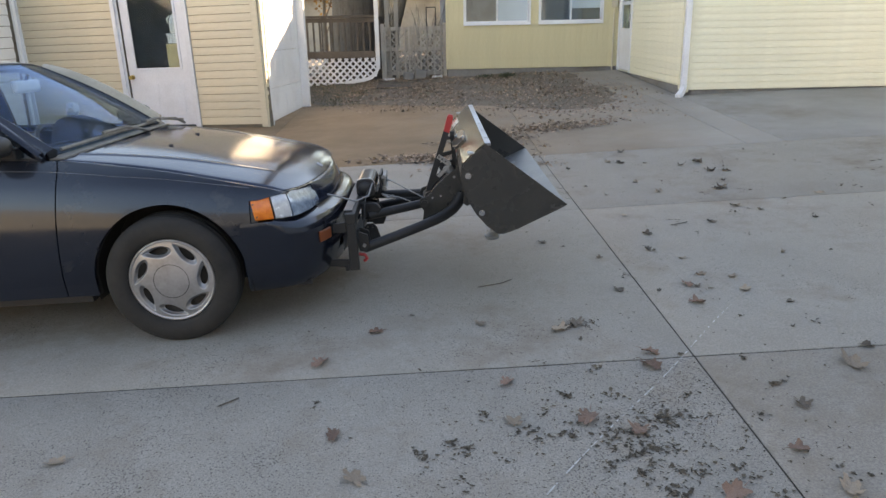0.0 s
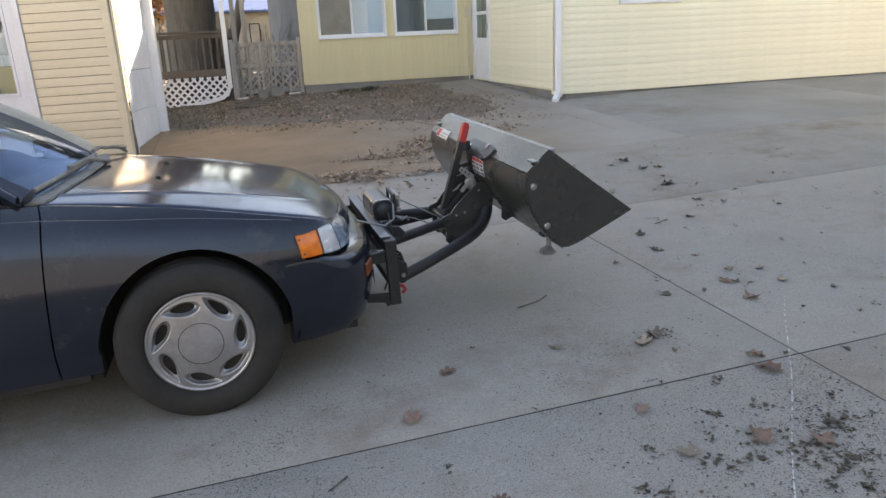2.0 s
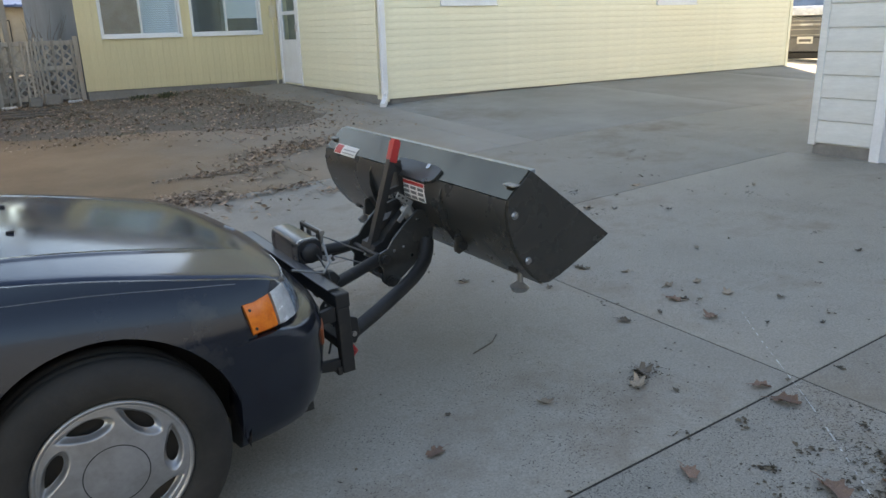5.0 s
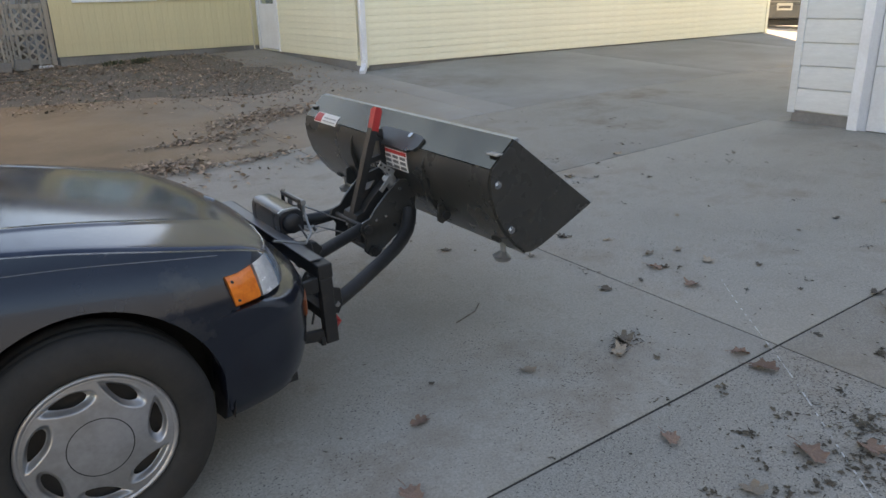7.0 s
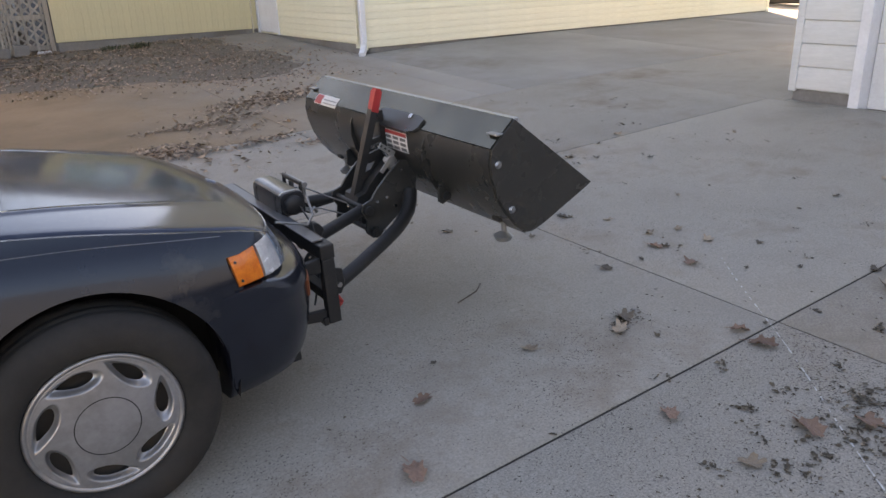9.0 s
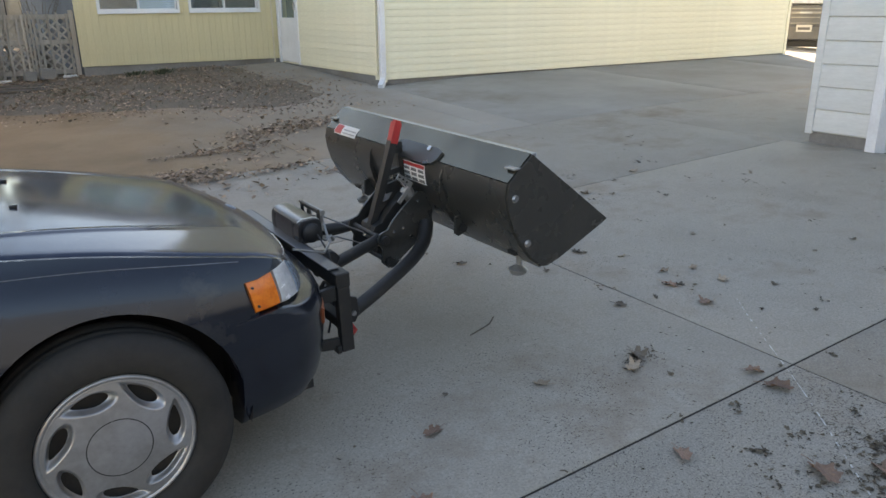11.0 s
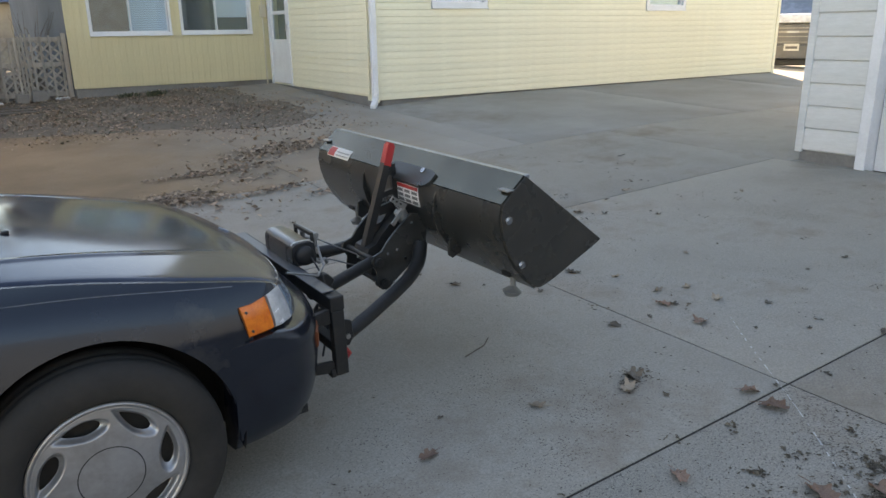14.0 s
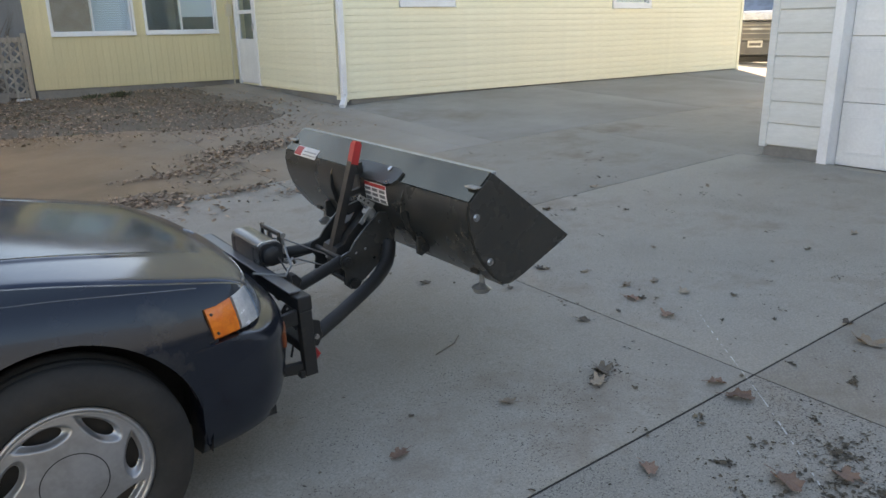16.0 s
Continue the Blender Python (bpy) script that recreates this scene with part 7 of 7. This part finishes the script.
cab = prism([(-3.3, 0.95), (-3.2, 1.70), (-3.0, 1.78), (-2.2, 1.78), (-1.42, 1.16), (-1.42, 0.95)], -0.80, 0.80, 0.03)
smooth(part("truck_cab", cab, M["silver_paint"], tk))
bm = patch(lambda u, v: Vector((-1.42 - 0.74 * v, 0.70 * u * (1 - 0.08 * v), 1.185 + 0.56 * v)), lin(-1, 1, 6), lin(0, 1, 4), 0.02)
part("truck_windshield", bm, M["truck_glass"], tk)
part("grille", boxes(((-0.14, -0.80, 0.50), (0.01, 0.80, 0.92)), bevel=0.015), M["tray"], tk)
for z in (0.56, 0.68, 0.86):
    part("grille_bar", boxes(((0.0, -0.62, z - 0.010), (0.02, 0.62, z + 0.010)), bevel=0.004), M["zinc"], tk)
part("grille_crossbar", boxes(((0.0, -0.62, 0.755), (0.03, 0.62, 0.80)), bevel=0.006), M["zinc"], tk)
part("emblem", boxes(((0.03, -0.12, 0.755), (0.045, 0.12, 0.80)), bevel=0.008), M["bare"], tk, "bright emblem bar")
part("truck_bumper", boxes(((-0.16, -0.95, 0.20), (0.06, 0.95, 0.50)), bevel=0.03), M["tray"], tk)
part("air_dam", boxes(((-0.20, -0.85, 0.06), (-0.02, 0.85, 0.20)), bevel=0.02), M["black_plastic"], tk)
plate = part("number_plate", boxes(((0.06, -0.155, 0.38), (0.07, 0.155, 0.53)), bevel=0.003), M["sticker"], tk, "white plate with a plain bar")
part("plate_bar", boxes(((0.07, -0.12, 0.42), (0.074, 0.12, 0.475))), M["ink"], plate)
for s in (-1, 1):
    part("truck_headlight", boxes(((-0.06, s * 0.64, 0.62), (0.018, s * 0.86, 0.86)), bevel=0.01), M["lens"], tk)
    mr_ = part("truck_mirror", boxes(((-1.62, s * 0.96, 1.16), (-1.50, s * 1.14, 1.42)), bevel=0.03), M["white"], tk)
    for x in (-0.85, -3.6):
        w_ = part("truck_wheel", tube([(x, s * 0.68, 0.37), (x, s * 0.90, 0.37)], 0.37, 28), M["rubber"], tk)
        part("truck_rim", disc(bmesh.new(), (x, s * 0.905, 0.37), (0, 1, 0), 0.20, 0.01, 20), M["cover"], w_)

# ---- fallen leaves and litter ----
def leaf_into(bm, m, s, lobed, rng, curl=1.0):
    """A curled leaf: lobed like an oak or maple, or a plain oval."""
    if lobed:
        out = [(0, -1.0), (0.35, -0.68), (0.72, -0.6), (0.64, -0.18), (0.88, 0.2), (0.62, 0.42), (0.5, 0.78), (0.28, 0.74), (0, 1.0), (-0.26, 0.72), (-0.5, 0.74), (-0.6, 0.36), (-0.9, 0.22), (-0.62, -0.16), (-0.7, -0.58), (-0.33, -0.7)]
    else:
        out = [(0, -1.0), (0.35, -0.4), (0.4, 0.2), (0, 1.0), (-0.4, 0.2), (-0.35, -0.4)]
    c1, c2 = rng.uniform(0.25, 0.95), rng.uniform(-0.45, 0.55)
    mid = bm.verts.new(m @ Vector((0, 0, 0.02 * s)))
    vs = []
    sk, fold = rng.uniform(-0.35, 0.35), rng.uniform(0.55, 1.0)
    for x, y in out:
        k = rng.uniform(0.72, 1.12)
        x, y = (x + sk * y) * k * fold, y * k
        vs.append(bm.verts.new(m @ Vector((x * s, y * s, curl * s * (c1 * x * x + c2 * y * y * 0.6 + rng.uniform(-0.08, 0.08)) + 0.002))))
    for a, b in zip(vs, vs[1:] + vs[:1]):
        bm.faces.new((mid, a, b))


rng = random.Random(21)
leaf_meshes, leaf_words = [], []


def single_leaf(lobes, depth, seed):
    """A dry leaf with toothed lobes, cupped and twisted, about two units long."""
    r_, bm = random.Random(seed), bmesh.new()
    n_, c1, c2, tw = 44, r_.uniform(0.2, 0.8), r_.uniform(-0.35, 0.5), r_.uniform(-0.45, 0.45)
    wide = r_.uniform(0.5, 0.85)
    rings = []
    for k in (0.0, 0.45, 0.75, 1.0):
        row = []
        for j in range(n_ if k else 1):
            a = 2 * math.pi * j / n_
            lob = 1 - depth * (0.5 - 0.5 * math.cos(lobes * a)) ** 1.5
            rad = k * (lob if k > 0.6 else 0.8 + 0.2 * lob) * (1 + (0.07 * ((j % 3) - 1) + 0.22 * noise.noise(Vector((2.2 * math.cos(a), 2.2 * math.sin(a), seed))) + r_.uniform(-0.05, 0.05)) * (k == 1.0))
            x, y = rad * math.sin(a) * wide, rad * math.cos(a)
            z = c1 * x * x + c2 * y * y * 0.6 + tw * x * y + 0.06 * k * math.cos(lobes * a) + (r_.uniform(0.0, 0.10) if k == 1.0 else 0.0)
            row.append(bm.verts.new((x, y, z)))
        rings.append(row)
    for j in range(n_):
        bm.faces.new((rings[0][0], rings[1][j], rings[1][(j + 1) % n_]))
        for a, b in zip(rings[1:], rings[2:]):
            bm.faces.new((a[j], b[j], b[(j + 1) % n_], a[(j + 1) % n_]))
    low_ = min(v.co.z for v in bm.verts)
    for v in bm.verts:
        v.co.z -= low_
    tube([(0, -0.75, 0.03 - low_), (0.04, -1.15, 0.05 - low_), (0.1, -1.55, 0.03 - low_)], 0.02, 5, bm)
    return bm


for i, (lobes, depth, key) in enumerate(((5, 0.36, "leaf_tan"), (5, 0.34, "leaf_one"), (7, 0.28, "leaf_one"), (5, 0.38, "leaf_tan"), (7, 0.32, "leaf_grey"), (3, 0.3, "dark_leaf"), (5, 0.35, "leaf_grey"), (2, 0.25, "leaf_one"), (2, 0.3, "dark_leaf"), (3, 0.35, "leaf_grey"))):
    leaf_meshes.append(mesh_of("fallen_leaf", single_leaf(lobes, depth, 40 + i), M[key]))
    leaf_words.append({"leaf_tan": "pale tan curled", "leaf_one": "reddish-brown curled", "leaf_grey": "grey-brown weathered", "dark_leaf": "dark shrivelled"}[key])
    leaf_meshes[-1].polygons.foreach_set("use_smooth", [True] * len(leaf_meshes[-1].polygons))


def drop_leaf(x, y, s, kind):
    ob = new("fallen_leaf", leaf_meshes[kind])
    ob.matrix_world = pose(x, y, G(x, y) + 0.003 + 0.04 * s, rng.uniform(-8, 8), rng.uniform(-8, 8), rng.uniform(0, 360)) @ Matrix.Scale(s, 4)
    return tagged(ob, leaf_words[kind] + " fallen leaf on the concrete", "leaf", "fallen leaves on the drive")


for x, y, s in ((-1.37, 0.43, 0.040), (-1.59, 0.13, 0.060), (-1.46, -0.46, 0.046), (-1.36, -0.73, 0.050), (-0.80, -0.14, 0.045), (-0.54, -0.45, 0.064), (-0.81, -0.44, 0.042), (-0.87, 0.46, 0.038), (-0.51, 0.34, 0.052), (-0.42, 0.40, 0.044), (-0.17, 0.05, 0.042)):
    drop_leaf(x, y, s, 2 if s == 0.060 else rng.choice((0, 1, 2)) if s > 0.05 else rng.choice((1, 2, 3, 6)))
for x, y, s in ((-0.20, -0.07, 0.055), (0.21, 0.57, 0.046), (0.24, 0.81, 0.042), (0.50, 0.70, 0.042), (0.58, -0.15, 0.070), (-0.38, -0.54, 0.046), (0.10, -0.71, 0.036), (0.15, -0.93, 0.054), (-0.19, -0.92, 0.050), (-2.43, -0.53, 0.040)):
    drop_leaf(x, y, s, 0 if s == 0.070 else rng.choice((0, 1, 2)) if s > 0.05 else rng.choice((1, 2, 3, 6)))
for x, y in ((0.16, 3.85), (0.61, 3.2), (0.69, 2.83), (0.66, 3.96), (0.8, 4.46), (0.57, 4.04), (1.16, 3.74), (1.34, 3.81), (1.32, 3.45), (1.45, 3.42), (1.15, 2.81), (1.19, 2.84), (1.08, 2.29), (1.79, 2.51), (0.29, 1.74), (0.21, 1.43)):
    drop_leaf(x, y, rng.uniform(0.036, 0.056), rng.choice((0, 3, 4, 6, 9)))
for x, y in ((0.35, 1.23), (0.36, 0.95), (0.94, 1.24), (0.51, 0.89), (0.28, 0.78), (-0.12, 0.79), (0.64, 0.51), (-0.39, 1.69), (0.26, 2.2), (0.88, 3.9), (0.78, 1.93), (-0.04, 3.12), (1.29, 3.08), (1.2, 2.15), (2.4, 1.9), (2.0, 0.6), (0.72, 0.0), (0.24, -0.44)):
    drop_leaf(x, y, rng.uniform(0.024, 0.038), rng.choice((0, 3, 4, 6, 9)))
for _ in range(110):
    x, y = rng.uniform(-2.2, 3.3), rng.uniform(-1.6, 4.4)
    if x > -0.6 or rng.random() < 0.3:
        drop_leaf(x, y, rng.choice((0.009, 0.011, 0.014, 0.017, 0.022)), rng.choice((4, 5, 5, 6, 8, 9)))


def litter(name, spots, label, big=(0.016, 0.040), mat="leaf", lobed=0.4, category="leaf litter", lift=0.01, flat=1.0):
    bm = bmesh.new()
    for x, y, z in spots:
        m = Matrix.Translation((x, y, z + lift + rng.uniform(0, 0.012 * flat))) @ Euler((rng.gauss(0, 0.35 * flat), rng.gauss(0, 0.35 * flat), rng.uniform(0, 6.28))).to_matrix().to_4x4()
        leaf_into(bm, m, rng.uniform(*big), rng.random() < lobed, rng, 0.5)
    return whole(name, bm, M[mat], label, category, kind="stuff")


def cluster(cx, cy, sx, sy, n, turn=0.0):
    out = []
    for _ in range(n):
        a, b = rng.gauss(0, sx), rng.gauss(0, sy)
        x, y = cx + a * math.cos(turn) - b * math.sin(turn), cy + a * math.sin(turn) + b * math.cos(turn)
        out.append((x, y, G(x, y)))
    return out


litter("leaf_pile", cluster(-1.08, 4.64, 0.15, 0.10, 620, -0.3) + cluster(-0.85, 4.46, 0.30, 0.07, 170, -0.2) + cluster(-1.5, 4.72, 0.22, 0.10, 150) + cluster(-0.30, 4.46, 0.16, 0.06, 110) + cluster(-0.85, 4.05, 0.28, 0.16, 70), "loose drift of brown leaves on the drive", (0.014, 0.036))
litter("leaf_drift", cluster(0.40, 6.02, 0.44, 0.15, 1000, 0.30) + cluster(-0.30, 5.40, 0.22, 0.09, 220, 0.2) + cluster(-0.75, 5.42, 0.16, 0.05, 140) + cluster(-0.35, 4.95, 0.30, 0.10, 90) + cluster(0.0, 4.10, 0.10, 0.06, 50) + cluster(0.15, 6.9, 0.4, 0.2, 50), "thin drift of brown leaves along the apron", (0.014, 0.036))
spots = []
for _ in range(16000):
    x, v = rng.uniform(-3.6, 2.1), rng.random() ** 0.8
    p_ = lawn_at(x, v * 0.92)
    if rng.random() < (0.22 if x < -2.5 else 1.0) * min(1.0, max(0.08, (1.9 - x) * 0.9)) * (0.35 + 0.65 * (noise.noise(Vector((p_.x * 1.3, p_.y * 1.3, 9))) > -0.15)):
        spots.append(tuple(p_))
spots += cluster(1.6, 8.7, 0.35, 0.9, 420) + cluster(0.9, 7.1, 0.6, 0.22, 260, -0.4) + cluster(-1.5, 8.1, 0.9, 0.15, 200, -0.45)
litter("lawn_leaves", spots, "thick layer of brown leaves on the lawn", (0.012, 0.031))
crumbs = []
for cx, cy, sx, sy, n in ((-0.42, 0.38, 0.05, 0.03, 70), (-0.62, 0.30, 0.15, 0.1, 25), (0.6, 0.5, 0.8, 0.8, 80), (0.4, 2.5, 1.2, 1.2, 80), (-1.6, -0.3, 0.7, 0.6, 60), (-0.5, -0.6, 0.35, 0.3, 260), (-0.05, -0.9, 0.4, 0.35, 220)):
    crumbs += cluster(cx, cy, sx, sy, n)
litter("leaf_crumbs", crumbs, "dark crumbled leaf scraps on the concrete", (0.003, 0.010), "dark_leaf", 0.3, lift=0.001, flat=0.4)
clumps = cluster(-0.44, 0.39, 0.040, 0.016, 60, 0.3) + cluster(-0.55, -0.45, 0.05, 0.03, 14) + cluster(-0.27, -0.47, 0.06, 0.035, 90) + cluster(-0.35, -0.64, 0.05, 0.03, 60)
for cx, cy in ((-0.44, -0.55), (-0.68, -0.37), (-0.91, -0.38), (-0.77, -0.51), (-0.66, -0.54), (-0.98, -0.61), (-1.03, -0.56), (-0.86, -0.67), (-0.59, -0.27), (-0.41, -0.29), (-0.42, -0.07), (-0.41, -0.77), (-0.31, -0.79), (-0.37, -0.89), (-0.14, -0.78), (-0.11, -0.84), (-1.15, -0.61), (-1.56, -0.22), (0.19, -0.03), (0.22, -0.28), (-0.65, 0.02)):
    clumps += cluster(cx, cy, rng.uniform(0.015, 0.035), rng.uniform(0.008, 0.02), rng.randint(8, 24), rng.uniform(0, 3))
for _ in range(46):
    cx, cy = rng.gauss(-0.38, 0.28), rng.gauss(-0.76, 0.22)
    clumps += cluster(cx, cy, rng.uniform(0.01, 0.05), rng.uniform(0.006, 0.025), rng.randint(3, 14), rng.uniform(0, 3))
for _ in range(36):
    clumps += cluster(rng.uniform(-0.4, 2.4), rng.uniform(0.2, 4.2), 0.03, 0.015, rng.randint(2, 7), rng.uniform(0, 3))
litter("litter_clumps", clumps, "small clumps of dark wet leaf scraps on the concrete", (0.004, 0.014), "dark_leaf", 0.5, lift=0.0, flat=0.3)
specks = []
for _ in range(2600):
    x, y = -0.1 - abs(rng.gauss(0, 0.9)), -0.05 - abs(rng.gauss(0, 0.75))
    specks.append((x, y, G(x, y)))
for _ in range(700):
    x, y = rng.uniform(-2.2, 2.6), rng.uniform(-1.4, 3.5)
    specks.append((x, y, G(x, y)))
litter("grit", specks, "dark grit and specks scattered over the concrete", (0.0012, 0.004), "dark_leaf", 0.0, "grit", lift=0.001, flat=0.15)
# chalky drag mark across a joint, and a crack in the older slab
scr = thing("drag_mark", None, "thin pale scratch mark across the slabs", "scratch")
for i in range(30):
    k0 = i / 30 + rng.uniform(0, 0.008)
    k1 = k0 + rng.uniform(0.006, 0.030)
    w = rng.uniform(0.0008, 0.0030)
    p0, p1 = (Vector((-0.76 + 1.14 * k, -0.88 + 1.42 * k + 0.01 * math.sin(k * 9), 0)) for k in (k0, k1))
    d = (p1 - p0).normalized().cross(Vector((0, 0, 1))) * w
    bm = bmesh.new()
    bm.faces.new([bm.verts.new((q.x, q.y, G(q.x, q.y) + 0.004)) for q in (p0 - d, p1 - d, p1 + d, p0 + d)])
    part("scratch_dash", bm, M["chalk"], scr)
gb = bmesh.new()
for _ in range(6000):
    x, v = rng.choice((rng.uniform(-3.9, -2.2), rng.uniform(-3.9, -2.2), rng.uniform(-3.9, -2.2), rng.uniform(-3.9, 1.3))), rng.random()
    p_ = lawn_at(x, v)
    h, a = rng.uniform(0.015, 0.04), rng.uniform(0, 6.28)
    d = Vector((math.cos(a), math.sin(a), 0)) * 0.004
    t_ = p_ + Vector((rng.uniform(-0.02, 0.02), rng.uniform(-0.02, 0.02), h))
    gb.faces.new([gb.verts.new(q_) for q_ in (p_ - d, p_ + d, t_)])
whole("grass_blades", gb, M["grass"], "sparse dull grass blades among the leaves", "grass", kind="stuff")
for pts in (((-0.85, 0.95), (-0.72, 0.99), (-0.66, 1.04)), ((-1.95, -0.2), (-1.88, -0.14)), ((0.5, 1.9), (0.62, 1.95))):
    tagged(part("twig", tube([(x, y, G(x, y) + 0.006) for x, y in pts], 0.003, 5), M["bark"], None), "small dry twig on the concrete", "twig", "twigs on the drive")


def weed(x, y, n, h):
    """A low tuft of leaves and blades."""
    bm = bmesh.new()
    for _ in range(n):
        a, r = rng.uniform(0, 6.28), rng.uniform(0, 0.16)
        p0 = Vector((x + r * math.cos(a), y + r * math.sin(a) * 0.5, 0))
        p0.z = G(p0.x, p0.y) + 0.01
        d = Vector((math.cos(a), math.sin(a), 0)) * rng.uniform(0.02, 0.07)
        tip_ = p0 + d + Vector((0, 0, rng.uniform(0.3, 1.0) * h))
        w = Vector((-math.sin(a), math.cos(a), 0)) * rng.uniform(0.004, 0.012)
        mid = (p0 + tip_) / 2 + Vector((0, 0, 0.02))
        v = [bm.verts.new(q) for q in (p0, mid - w, tip_, mid + w)]
        bm.faces.new(v)
    tagged(part("weed_tuft", bm, M["weed"], None), "low green weed growing by the house foundation", "weed", "weeds by the house")


weed(0.35, 11.25, 160, 0.12)
weed(-0.05, 11.35, 90, 0.10)
